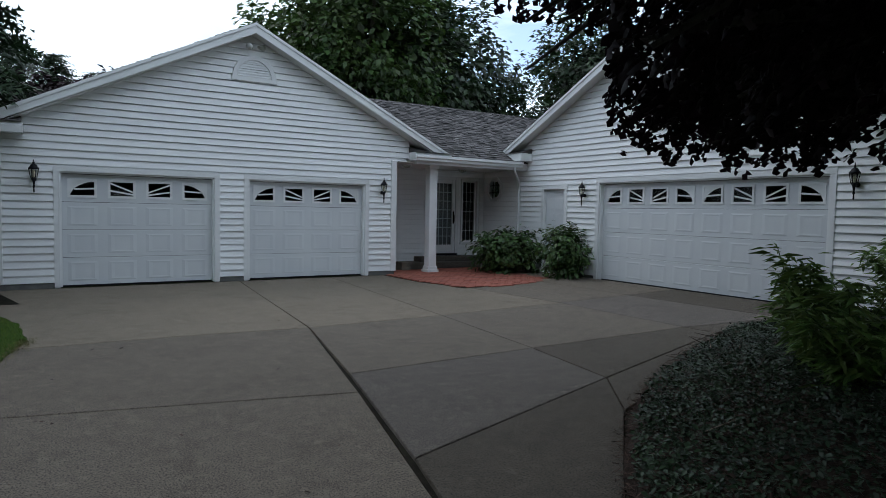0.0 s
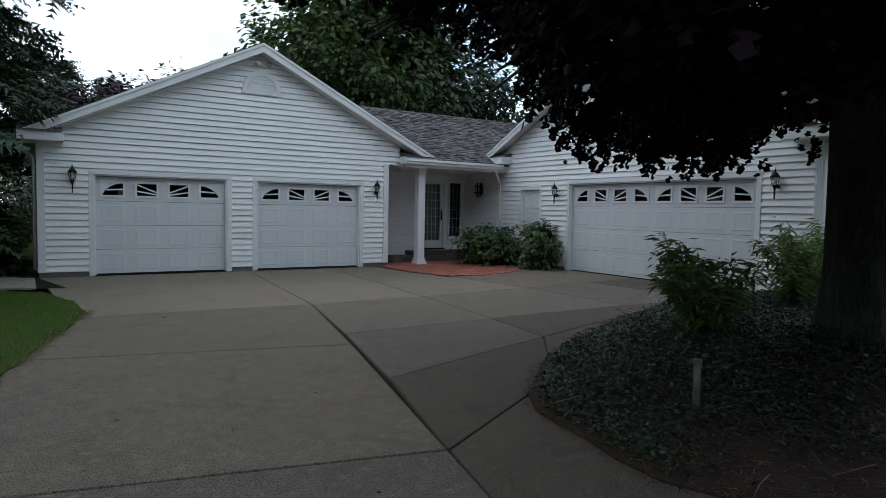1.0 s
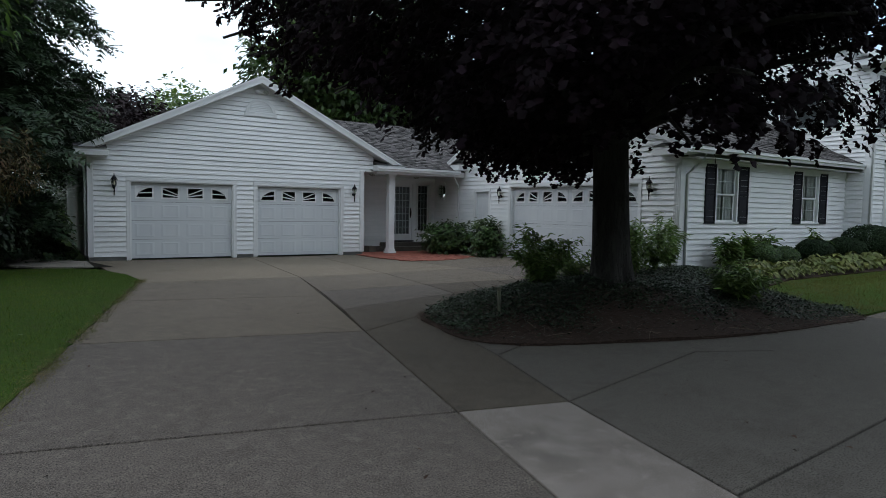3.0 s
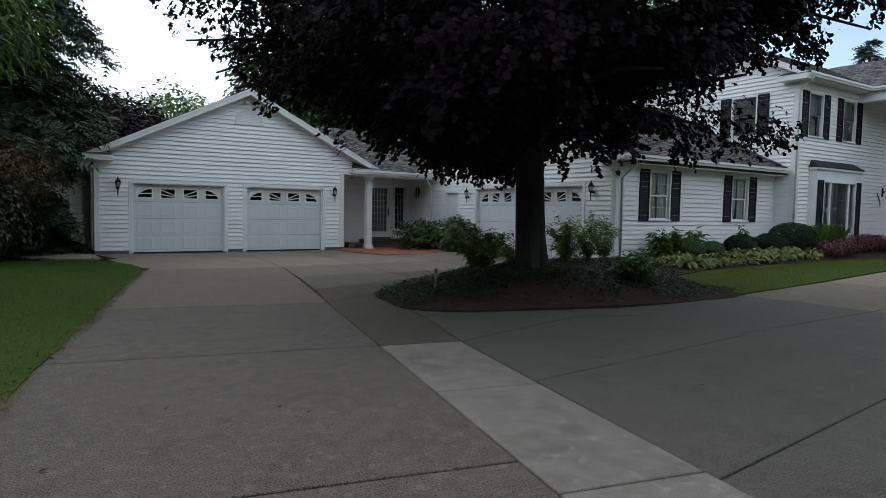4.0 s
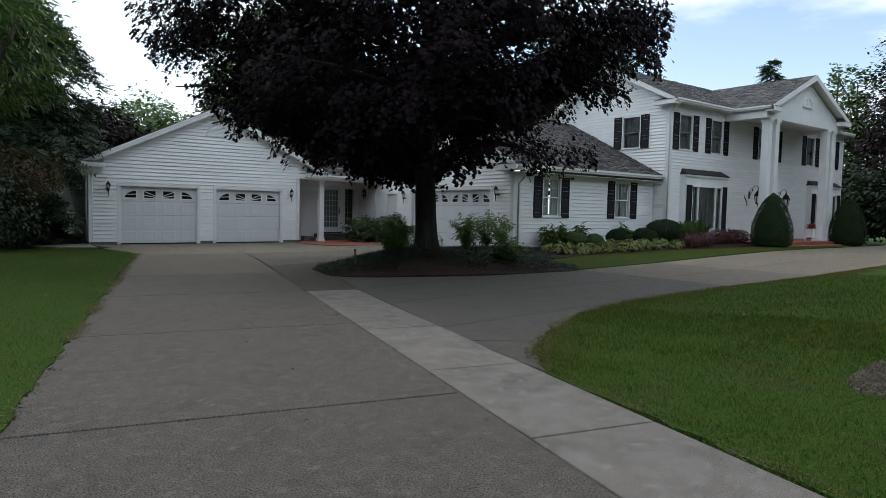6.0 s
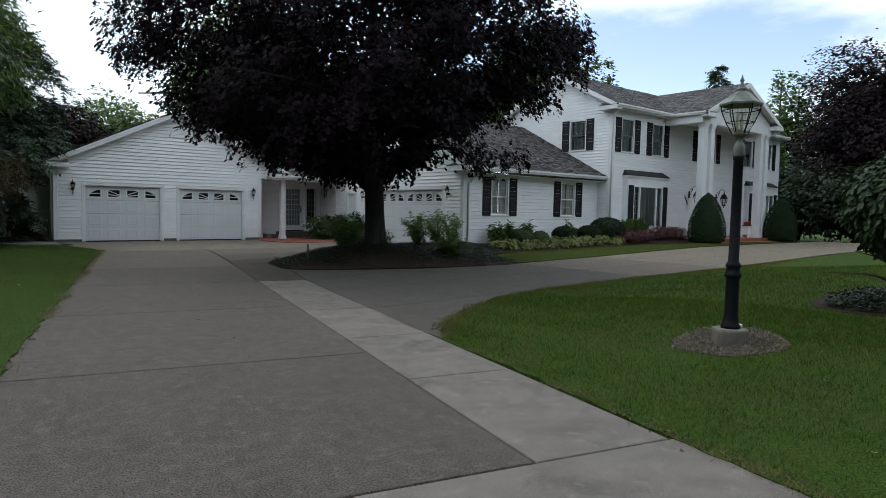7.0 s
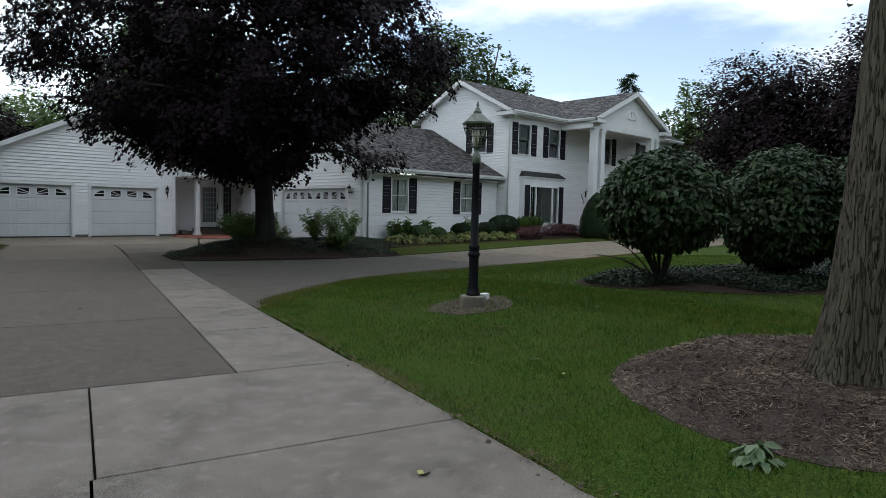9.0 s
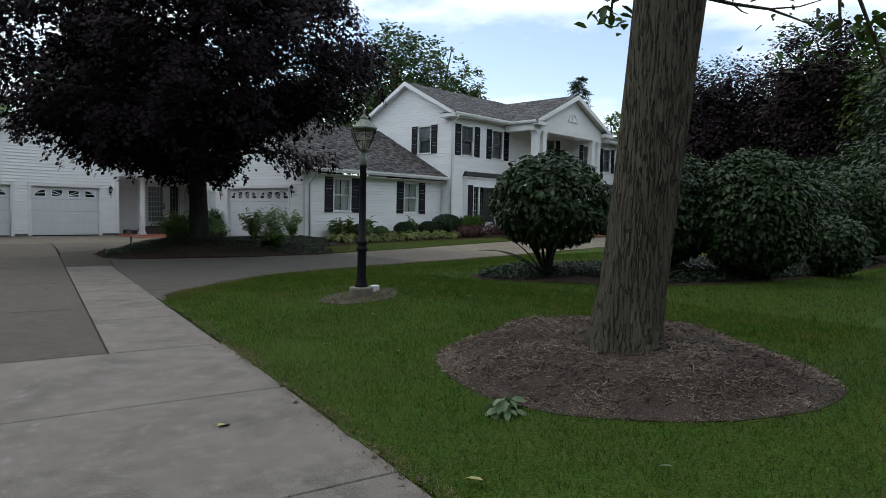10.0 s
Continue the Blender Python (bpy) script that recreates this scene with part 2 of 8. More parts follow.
M_CHIP = material("wood_chip", (0.062, 0.043, 0.034), 0.9, (0.135, 0.105, 0.085), 1.6, piece=0.95, spec=0.2)
M_CHIP_PALE = material("pale_wood_chip", (0.175, 0.138, 0.105), 0.9, (0.26, 0.21, 0.165), 3, piece=0.5, spec=0.2)
M_CHIP_DARK = material("dark_wood_chip", (0.04, 0.026, 0.021), 0.9, (0.075, 0.05, 0.04), 3, piece=0.9, spec=0.15)
M_TWIG = material("dry_twig", (0.1, 0.078, 0.058), 0.9, (0.06, 0.045, 0.034), 4, piece=0.7)
M_PEBBLE = material("ring_gravel", (0.12, 0.093, 0.072), 0.85, (0.22, 0.18, 0.145), 6, piece=0.5)
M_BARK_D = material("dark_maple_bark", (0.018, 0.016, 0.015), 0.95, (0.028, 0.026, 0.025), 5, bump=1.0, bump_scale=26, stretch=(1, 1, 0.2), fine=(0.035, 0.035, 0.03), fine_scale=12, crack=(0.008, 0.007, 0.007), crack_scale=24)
M_BARK = material("grey_brown_bark", (0.092, 0.08, 0.064), 0.95, (0.066, 0.057, 0.045), 14, bump=1.0, bump_scale=70, stretch=(1, 1, 0.12), mid=(0.078, 0.08, 0.054), mid_scale=3, fine=(0.12, 0.108, 0.088), fine_scale=55, spec=0.15, crack=(0.046, 0.039, 0.031), crack_scale=26)
M_LEAF_P = material("crimson_maple_leaf", (0.0105, 0.0056, 0.009), 0.65, (0.015, 0.0075, 0.012), 0.9, spec=0.14, piece=0.55, spread=0.03, thin=0.12)
M_LEAF_P2 = material("far_purple_leaf", (0.0125, 0.0075, 0.0095), 0.7, (0.019, 0.0105, 0.013), 0.5, piece=0.55, thin=0.12, spec=0.2)
M_LEAF_G = material("green_tree_leaf", (0.032, 0.068, 0.014), 0.5, (0.06, 0.1, 0.02), 0.35, piece=0.5, spread=0.02, thin=0.35)
M_LEAF_Y = material("light_green_leaf", (0.1, 0.175, 0.03), 0.5, (0.065, 0.12, 0.03), 0.6, piece=0.4, spread=0.02, thin=0.3)
M_LEAF_D = material("dark_tree_leaf", (0.018, 0.036, 0.014), 0.5, (0.03, 0.055, 0.02), 0.4, piece=0.5, spread=0.02, thin=0.25)
M_NEEDLE = material("hemlock_needle", (0.018, 0.042, 0.017), 0.6, (0.034, 0.066, 0.026), 1.3, piece=0.45, spread=0.015, thin=0.15)
M_LEAF_V = material("viburnum_leaf", (0.018, 0.04, 0.012), 0.5, (0.028, 0.056, 0.016), 1.3, piece=0.55, spread=0.02, thin=0.15, spec=0.3)
M_LEAF_B = material("bronze_shrub_leaf", (0.13, 0.085, 0.035), 0.6, (0.07, 0.07, 0.025), 1.1, piece=0.45, spread=0.03, thin=0.25)
M_IVY = material("ground_cover_leaf", (0.015, 0.03, 0.015), 0.5, (0.024, 0.044, 0.02), 1.2, spec=0.3, piece=0.5, thin=0.1)
M_HOSTA = material("hosta_leaf", (0.2, 0.22, 0.06), 0.55, (0.13, 0.17, 0.045), 2.2, piece=0.4, thin=0.25)
M_HOSTA_W = material("pale_hosta_leaf", (0.16, 0.22, 0.12), 0.5, (0.1, 0.17, 0.08), 9, piece=0.25, thin=0.2)
M_REDLEAF = material("red_barberry_leaf", (0.085, 0.018, 0.02), 0.5, (0.06, 0.016, 0.018), 2.2, piece=0.45, thin=0.2)
M_YEW = material("clipped_yew", (0.012, 0.028, 0.01), 0.7, (0.019, 0.038, 0.014), 3, spec=0.2, piece=0.5, thin=0.1)
M_SHRUB = material("shrub_leaf", (0.04, 0.088, 0.02), 0.5, (0.065, 0.12, 0.03), 1.5, piece=0.45, spread=0.02, thin=0.22)
M_WILD = material("wild_shrub_leaf", (0.095, 0.17, 0.036), 0.5, (0.13, 0.21, 0.05), 1.5, piece=0.4, spread=0.02, thin=0.3)
M_FLOWER = material("red_flower", (0.5, 0.015, 0.02), 0.5, piece=0.3)
M_FALLEN = material("fallen_leaf", (0.3, 0.3, 0.1), 0.6, (0.35, 0.28, 0.1), 9, piece=0.4)

# ---- building blocks ----
class Geo:
    """Collects vertices and faces of one mesh."""

    def __init__(self):
        self.v, self.f = [], []

    def add(self, verts, faces):
        k = len(self.v)
        self.v += [tuple(p) for p in verts]
        self.f += [tuple(i + k for i in q) for q in faces]
        return self

    def box(self, x0, y0, z0, x1, y1, z1):
        c = [(x, y, z) for z in (z0, z1) for y in (y0, y1) for x in (x0, x1)]
        return self.add(c, [(0, 2, 3, 1), (4, 5, 7, 6), (0, 1, 5, 4), (2, 6, 7, 3), (0, 4, 6, 2), (1, 3, 7, 5)])

    def hexa(self, low, high):
        return self.add([*low, *high], [(3, 2, 1, 0), (4, 5, 6, 7), (0, 1, 5, 4), (1, 2, 6, 5), (2, 3, 7, 6), (3, 0, 4, 7)])

    def prism(self, poly, way):
        """A flat outline pushed along a way."""
        n, w = len(poly), Vector(way)
        return self.add([*poly, *[Vector(p) + w for p in poly]], [tuple(range(n - 1, -1, -1)), tuple(range(n, 2 * n))]
                        + [(i, (i + 1) % n, (i + 1) % n + n, i + n) for i in range(n)])

    def lathe(self, x, y, profile, sides=16):
        """Turned shape round a vertical axis; profile: (radius, z) from bottom to top."""
        k = len(profile)
        vs = [(x + r * math.cos(2 * math.pi * s / sides), y + r * math.sin(2 * math.pi * s / sides), z) for r, z in profile for s in range(sides)]
        fs = [(j * sides + s, j * sides + (s + 1) % sides, (j + 1) * sides + (s + 1) % sides, (j + 1) * sides + s) for j in range(k - 1) for s in range(sides)]
        return self.add(vs, fs + [tuple(range(sides - 1, -1, -1)), tuple((k - 1) * sides + s for s in range(sides))])

    def tube(self, path, radii, sides=8):
        """A round bar along a path."""
        pts = [Vector(p) for p in path]
        radii = radii if isinstance(radii, (list, tuple)) else [radii] * len(pts)
        vs, k = [], len(pts)
        for i, p in enumerate(pts):
            t = (pts[min(i + 1, k - 1)] - pts[max(i - 1, 0)]).normalized()
            a = t.orthogonal().normalized() if abs(t.z) > 0.9 else t.cross(Vector((0, 0, 1))).normalized()
            b = t.cross(a)
            vs += [p + (a * math.cos(2 * math.pi * s / sides) + b * math.sin(2 * math.pi * s / sides)) * radii[i] for s in range(sides)]
        fs = [(j * sides + s, j * sides + (s + 1) % sides, (j + 1) * sides + (s + 1) % sides, (j + 1) * sides + s) for j in range(k - 1) for s in range(sides)]
        return self.add(vs, fs + [tuple(range(sides - 1, -1, -1)), tuple((k - 1) * sides + s for s in range(sides))])


def part(name, geo, mat, parent=None, label="", smooth=False, bevel=0.0):
    """Links a Geo as ONE mesh object, in world places, under a thing or a part."""
    me = bpy.data.meshes.new(name)
    me.from_pydata(geo.v, [], geo.f)
    me.materials.append(mat)
    if smooth:
        me.shade_smooth()
    ob = new(name, me)
    if parent:
        ob.parent = parent
        if not parent.parent:
            ob.matrix_parent_inverse = parent.matrix_basis.inverted()
    if bevel:
        b = ob.modifiers.new("bevel", "BEVEL")
        b.width, b.segments, b.limit_method = bevel, 2, "ANGLE"
    return tagged(ob, label) if label else ob


def thing(name, place, label, category, group="", kind=""):
    ob = new(name)
    ob.empty_display_size = 0.2
    ob.matrix_basis = Matrix.Translation(place)
    return tagged(ob, label, category, group, kind)


class Face:
    """A wall plane: u runs along it, z up, out stands proud of it."""

    def __init__(self, x, y, ux, uy):
        self.o, self.u = Vector((x, y, 0)), Vector((ux, uy, 0))
        self.n = Vector((uy, -ux, 0))

    def at(self, u, z, out=0.0):
        return self.o + self.u * u + self.n * out + Vector((0, 0, z))

    def block(self, geo, u0, u1, z0, z1, out0, out1):
        low = [self.at(u0, z0, out0), self.at(u0, z0, out1), self.at(u1, z0, out1), self.at(u1, z0, out0)]
        high = [self.at(u0, z1, out0), self.at(u0, z1, out1), self.at(u1, z1, out1), self.at(u1, z1, out0)]
        return geo.hexa(low, high)

    def pane(self, geo, u0, u1, z0, z1, out):
        return geo.add([self.at(u0, z0, out), self.at(u1, z0, out), self.at(u1, z1, out), self.at(u0, z1, out)], [(0, 1, 2, 3)])

    def plate(self, geo, outline, out0, out1):
        return geo.prism([self.at(u, z, out0) for u, z in outline], self.n * (out1 - out0))


def backing(face, house, length, z0, eave, openings, peak=None, thick=0.16, name="wall", label=""):
    """The solid wall behind the boards, with its openings cut through; peak: (u, z) of a gable, with its two feet."""
    g = Geo()
    us = sorted({0, length, *[o[0] for o in openings], *[o[1] for o in openings]})
    zs = sorted({z0, eave, *[o[2] for o in openings if o[2] > z0], *[o[3] for o in openings]})
    for a, b in zip(us, us[1:]):
        for c, d in zip(zs, zs[1:]):
            if not any(o[0] - 1e-6 <= a and b <= o[1] + 1e-6 and o[2] - 1e-6 <= c and d <= o[3] + 1e-6 for o in openings):
                face.block(g, a, b, c, d, -thick, 0)
    if peak:
        (ua, ub), (uc, zc) = peak
        face.plate(g, [(ua, eave), (ub, eave), (uc, zc)], -thick, 0)
    return part(name, g, M_TRIM, house, label or "white clapboard-sided wall")


def siding(face, wall, z0, top, limits, openings, step=0.134, lip=0.034):
    """Lapped boards, each one a piece of its own. limits(z): the wall's two ends at that height."""
    z, k = z0, 0
    while z < top - 0.01:
        zt = min(z + step, top)
        (a0, b0), (a1, b1) = limits(z), limits(zt)
        if b1 - a1 < 0.05 and b0 - a0 < 0.15:
            break
        cuts = sorted({a0, b0, *[c for o in openings for c in o[:2] if a0 < c < b0 and o[2] < zt and o[3] > z]})
        for c, d in zip(cuts, cuts[1:]):
            mid = (c + d) / 2
            lo, hi = z, zt
            for o in openings:
                if o[0] < mid < o[1] and o[2] < hi and o[3] > lo:
                    if o[2] <= lo and o[3] >= hi:
                        lo = hi
                    elif o[2] <= lo:
                        lo = o[3]
                    else:
                        hi = o[2]
            if lo == z and hi - lo > 0.05:        # the lap stands off the board below: a dark slot
                lo += 0.011
            if hi - lo < 0.012:
                continue

            def out(h):
                return 0.004 + (lip - 0.004) * (1 - (h - z) / step)
            cl, dl = (c if c > a0 else a0 + (a1 - a0) * (lo - z) / (zt - z)), (d if d < b0 else b0 + (b1 - b0) * (lo - z) / (zt - z))
            ch, dh = (c if c > a0 else a0 + (a1 - a0) * (hi - z) / (zt - z)), (d if d < b0 else b0 + (b1 - b0) * (hi - z) / (zt - z))
            g = Geo().hexa([face.at(cl, lo, 0.001), face.at(cl, lo, out(lo)), face.at(dl, lo, out(lo)), face.at(dl, lo, 0.001)],
                           [face.at(ch, hi, 0.001), face.at(ch, hi, out(hi)), face.at(dh, hi, out(hi)), face.at(dh, hi, 0.001)])
            part("siding_board", g, M_SIDING, wall)
            k += 1
        z = zt


def shingles(parent, corner, along, up, rows_len, ends, mat, lead=0, tab=0.2, show=0.145, seed=1):
    """Lapped shingle tabs on a roof plane. along, up: unit ways in the plane; ends(v): the two ends of the course at v.
    The first `lead` tabs are pieces of their own, the rest one mesh."""
    rnd = random.Random(seed)
    a, b = Vector(along), Vector(up)
    n = a.cross(b).normalized()
    if n.z < 0:
        n = -n
    o = Vector(corner)
    rest, count, v, row = Geo(), 0, 0.0, 0
    while v < rows_len - 0.02:
        s, e = ends(v)
        x = s - rnd.random() * tab
        while x < e:
            w = tab * rnd.choice((0.55, 0.8, 1.0, 1.25))
            x0, x1 = max(x, s), min(x + w - 0.006, e)
            if x1 - x0 > 0.03:
                h0, v1 = rnd.choice((0.008, 0.02)) + 0.006 * rnd.random(), min(v + show + 0.03, rows_len)
                vs = v - 0.016 * rnd.random()
                pts = [(x0, vs, 0.001), (x1, vs, 0.001), (x1, v1, 0.001), (x0, v1, 0.001), (x0, vs, h0), (x1, vs, h0), (x1, v1, 0.003), (x0, v1, 0.003)]
                pts = [o + a * p + b * q + n * r for p, q, r in pts]
                fs = [(4, 5, 6, 7), (0, 1, 5, 4), (0, 4, 7, 3), (1, 2, 6, 5)]
                if count < lead:
                    part("shingle", Geo().add(pts, fs), mat, parent)
                else:
                    rest.add(pts, fs)
                count += 1
            x += w
        v += show
        row += 1
    if rest.f:
        tagged(part("shingle_field", rest, mat, parent), kind="stuff")

# ---- fittings of the houses ----
def downspout(parent, path, w=0.035):
    return part("downspout", Geo().tube(path, w, 8), M_TRIM, parent, "white metal downspout", smooth=True)


def gutter(parent, p, q, out, size=0.12):
    """An open trough along an eave, from p to q; out: the way it faces."""
    p, q, o = Vector(p), Vector(q), Vector(out)
    prof = [(0, 0), (0, -size), (0.6 * size, -size), (0.75 * size, -0.55 * size), (size, -0.4 * size), (size, 0.01), (size - 0.012, 0.01),
            (size - 0.012, -0.38 * size), (0.72 * size, -0.5 * size), (0.57 * size, -size + 0.012), (0.012, -size + 0.012), (0.012, 0)]
    return part("gutter", Geo().prism([p + o * a + Vector((0, 0, b)) for a, b in prof], q - p), M_TRIM, parent, "white metal eaves gutter")


def sash_window(face, house, u0, u1, z0, z1, cols, rows, inside, double=True, shutters=(), shutter_w=0.42, grille=True):
    """A framed window in its opening: casing, sashes, muntins, panes, and what hangs behind."""
    g = Geo()
    t = 0.055
    face.block(g, u0 - t, u1 + t, z1, z1 + t, 0, 0.035)
    face.block(g, u0 - t, u0, z0, z1, 0, 0.035)
    face.block(g, u1, u1 + t, z0, z1, 0, 0.035)
    win = part("window", g, M_TRIM, house, "white-framed window with dark panes", bevel=0.004)
    part("sill", face.block(Geo(), u0 - t - 0.02, u1 + t + 0.02, z0 - 0.05, z0, 0, 0.06), M_TRIM, win, bevel=0.004)
    spans = [(z0, (z0 + z1) / 2 + 0.015, -0.06), ((z0 + z1) / 2 - 0.015, z1, -0.035)] if double else [(z0, z1, -0.05)]
    for a, b, d in spans:
        s = Geo()
        r = 0.04
        face.block(s, u0, u0 + r, a, b, d - 0.02, d)
        face.block(s, u1 - r, u1, a, b, d - 0.02, d)
        face.block(s, u0 + r, u1 - r, a, a + r, d - 0.02, d)
        face.block(s, u0 + r, u1 - r, b - r, b, d - 0.02, d)
        part("sash", s, M_SASH if inside == "shade" else M_TRIM, win)
        pane = part("pane", face.pane(Geo(), u0 + r, u1 - r, a + r, b - r, d - 0.005), M_GLASS, win, "reflecting glass pane")
        pane.visible_shadow = False
        if grille:
            m = Geo()
            for i in range(1, cols):
                u = u0 + r + (u1 - u0 - 2 * r) * i / cols
                face.block(m, u - 0.007, u + 0.007, a + r, b - r, d - 0.016, d - 0.008)
            for i in range(1, rows):
                h = a + r + (b - a - 2 * r) * i / rows
                face.block(m, u0 + r, u1 - r, h - 0.007, h + 0.007, d - 0.017, d - 0.009)
            part("muntin_grid", m, M_SASH if inside == "shade" else M_TRIM, win)
    if inside == "curtain":
        c, n = Geo(), 36
        for side in (0, 1):
            w = (u1 - u0) * 0.47
            base = u0 if side == 0 else u1 - w
            pts = [(base + w * i / n, -0.115 + 0.014 * math.sin(i * 1.9 + side) + 0.007 * math.sin(i * 0.7)) for i in range(n + 1)]
            c.add([face.at(u, z, o) for u, o in pts for z in (z0 - 0.02, z1 + 0.02)], [(2 * i, 2 * i + 2, 2 * i + 3, 2 * i + 1) for i in range(n)])
        part("curtain", c, M_CURTAIN, win, "white sheer curtain")
    elif inside == "shade":
        part("roller_shade", face.block(Geo(), u0, u1, z0 + 0.55 * (z1 - z0), z1, -0.14, -0.135), M_BLIND, win)
        c, n = Geo(), 20
        pts = [(u0 + (u1 - u0) * i / n, -0.2 + 0.015 * math.sin(i * 2.1)) for i in range(n + 1)]
        c.add([face.at(u, z, o) for u, o in pts for z in (z0, z0 + 0.45 * (z1 - z0))], [(2 * i, 2 * i + 2, 2 * i + 3, 2 * i + 1) for i in range(n)])
        part("cafe_curtain", c, M_BLIND, win)
    # added dark sheet in place of a room in shade
    part("room_lining", face.block(Geo(), u0 - 0.3, u1 + 0.3, z0 - 0.3, z1 + 0.3, -0.9, -0.85), M_DARKIN, win, "near-black backing sheet standing in for the unlit room")
    for a in shutters:
        shutter(face, win, a, a + shutter_w, z0 - 0.05, z1 + 0.055)


def shutter(face, win, u0, u1, z0, z1):
    g, r = Geo(), 0.05
    face.block(g, u0, u0 + r, z0, z1, 0.018, 0.048)
    face.block(g, u1 - r, u1, z0, z1, 0.018, 0.048)
    mid = (z0 + z1) / 2
    for a, b in ((z0, z0 + 0.07), (mid - 0.03, mid + 0.03), (z1 - 0.07, z1)):
        face.block(g, u0 + r, u1 - r, a, b, 0.018, 0.046)
    s = part("shutter", g, M_SHUTTER, win, "black louvred shutter")
    l = Geo()
    for a, b in ((z0 + 0.07, mid - 0.03), (mid + 0.03, z1 - 0.07)):
        n = max(4, int((b - a) / 0.035))
        for i in range(n):
            h = a + (b - a) * i / n
            hh = h + (b - a) / n * 1.05
            l.hexa([face.at(u0 + r, h, 0.036), face.at(u0 + r, h, 0.042), face.at(u1 - r, h, 0.042), face.at(u1 - r, h, 0.036)],
                   [face.at(u0 + r, hh, 0.02), face.at(u0 + r, hh, 0.026), face.at(u1 - r, hh, 0.026), face.at(u1 - r, hh, 0.02)])
    part("louvre_field", l, M_SHUTTER, s)
    return s


def garage_door(face, house, u0, u1, z1, cols, label):
    """A sectional door in its opening, with raised panels and sunburst lights in the top row."""
    back = -0.1
    trim = Geo()
    for a, b, c, d in ((u0 - 0.1, u0, 0.02, z1), (u1, u1 + 0.1, 0.02, z1), (u0 - 0.1, u1 + 0.1, z1, z1 + 0.1)):
        face.block(trim, a, b, c, d, 0, 0.032)
        face.block(trim, a + 0.075 if a < u0 - 0.05 and b <= u0 else a, b if b <= u0 or c >= z1 else b, c, d, 0.032, 0.036)
    part("door_trim", trim, M_TRIM, house, "white door casing", bevel=0.004)
    jamb = Geo()
    face.block(jamb, u0, u0 + 0.03, 0.02, z1, back - 0.05, 0.0)
    face.block(jamb, u1 - 0.03, u1, 0.02, z1, back - 0.05, 0.0)
    face.block(jamb, u0 + 0.03, u1 - 0.03, z1 - 0.03, z1, back - 0.05, 0.0)
    part("jamb", jamb, M_TRIM, house)
    a0, a1, base, top = u0 + 0.032, u1 - 0.032, 0.03, z1 - 0.032
    door = part("garage_door", face.block(Geo(), a0, a1, base - 0.012, base + 0.012, back - 0.04, back - 0.002), M_SHUTTER, house, label)
    h = (top - base - 0.012) / 4
    w = (a1 - a0) / cols
    glass_band = (0.27, 0.73)
    for r in range(4):
        c, d = base + 0.012 + r * h, base + 0.012 + (r + 1) * h - 0.007
        if r < 3:
            part("door_section", face.block(Geo(), a0, a1, c, d, back - 0.04, back), M_DOOR, door, bevel=0.003)
            for i in range(cols):
                p, q = a0 + w * (i + 0.12), a0 + w * (i + 0.88)
                e, f = c + h * 0.14, d - h * 0.14
                k, ks = 0.028, 0.06
                g = Geo()
                ring = [(p, e), (q, e), (q, f), (p, f)]
                inner = [(p + ks, e + k), (q - ks, e + k), (q - ks, f - k), (p + ks, f - k)]
                field = [(p + 2 * ks, e + 2 * k), (q - 2 * ks, e + 2 * k), (q - 2 * ks, f - 2 * k), (p + 2 * ks, f - 2 * k)]
                vs = [face.at(*x, back + 0.0005) for x in ring] + [face.at(*x, back + 0.006) for x in inner] + [face.at(*x, back + 0.0025) for x in field]
                g.add(vs, [(j, (j + 1) % 4, (j + 1) % 4 + 4, j + 4) for j in range(4)] + [(j + 4, (j + 1) % 4 + 4, (j + 1) % 4 + 8, j + 8) for j in range(4)] + [(8, 9, 10, 11)])
                part("door_panel", g, M_DOOR, door)
            continue
        # the top section: rails and stiles round the lights
        s = Geo()
        e, f = c + (d - c) * 0.2, d - (d - c) * 0.2
        face.block(s, a0, a1, c, e, back - 0.04, back)
        face.block(s, a0, a1, f, d, back - 0.04, back)
        for i in range(cols + 1):
            p = a0 + w * i
            face.block(s, max(a0, p - w * 0.17), min(a1, p + w * 0.17), e, f, back - 0.04, back)
        part("door_section", s, M_DOOR, door)
        for i in range(cols):
            p, q = a0 + w * (i + 0.17), a0 + w * (i + 0.83)
            fr = Geo()
            t = 0.022
            for A, B, C, D in ((p - t, p + t, e - t, f + t), (q - t, q + t, e - t, f + t), (p + t, q - t, e - t, e + t), (p + t, q - t, f - t, f + t)):
                face.block(fr, A, B, C, D, back, back + 0.014)
            light = part("door_light", fr, M_TRIM, door, "white sunburst window insert")
            pane = part("pane", face.pane(Geo(), p + t, q - t, e + t, f - t, back - 0.028), M_GLASS, light)
            pane.visible_shadow = False
            sp = Geo()
            k = i % 4
            P, Q, E, F = p + t, q - t, e + t, f - t
            mirror = k >= 2

            def mu(u):
                return P + Q - u if mirror else u
            if k in (0, 3):
                n = 7
                arc = [(P + (Q - P) * j / n, E + (F - E) * 0.98 * math.sin(0.5 * math.pi * (0.12 + 0.88 * j / n)) ** 0.8 * (1 if j else 0.25)) for j in range(n + 1)]
                for (ua, za), (ub, zb) in zip(arc, arc[1:]):
                    q4 = [(mu(ua), za), (mu(ub), zb), (mu(ub), F), (mu(ua), F)]
                    face.plate(sp, q4[::-1] if mirror else q4, back - 0.02, back + 0.006)
                bars = [((P + 0.16 * (Q - P), E + 0.42 * (F - E)), (Q, E + 0.5 * (F - E)), 0.03), ((P + 0.5 * (Q - P), E + 0.75 * (F - E)), (Q, E + 0.62 * (F - E)), 0.0)]
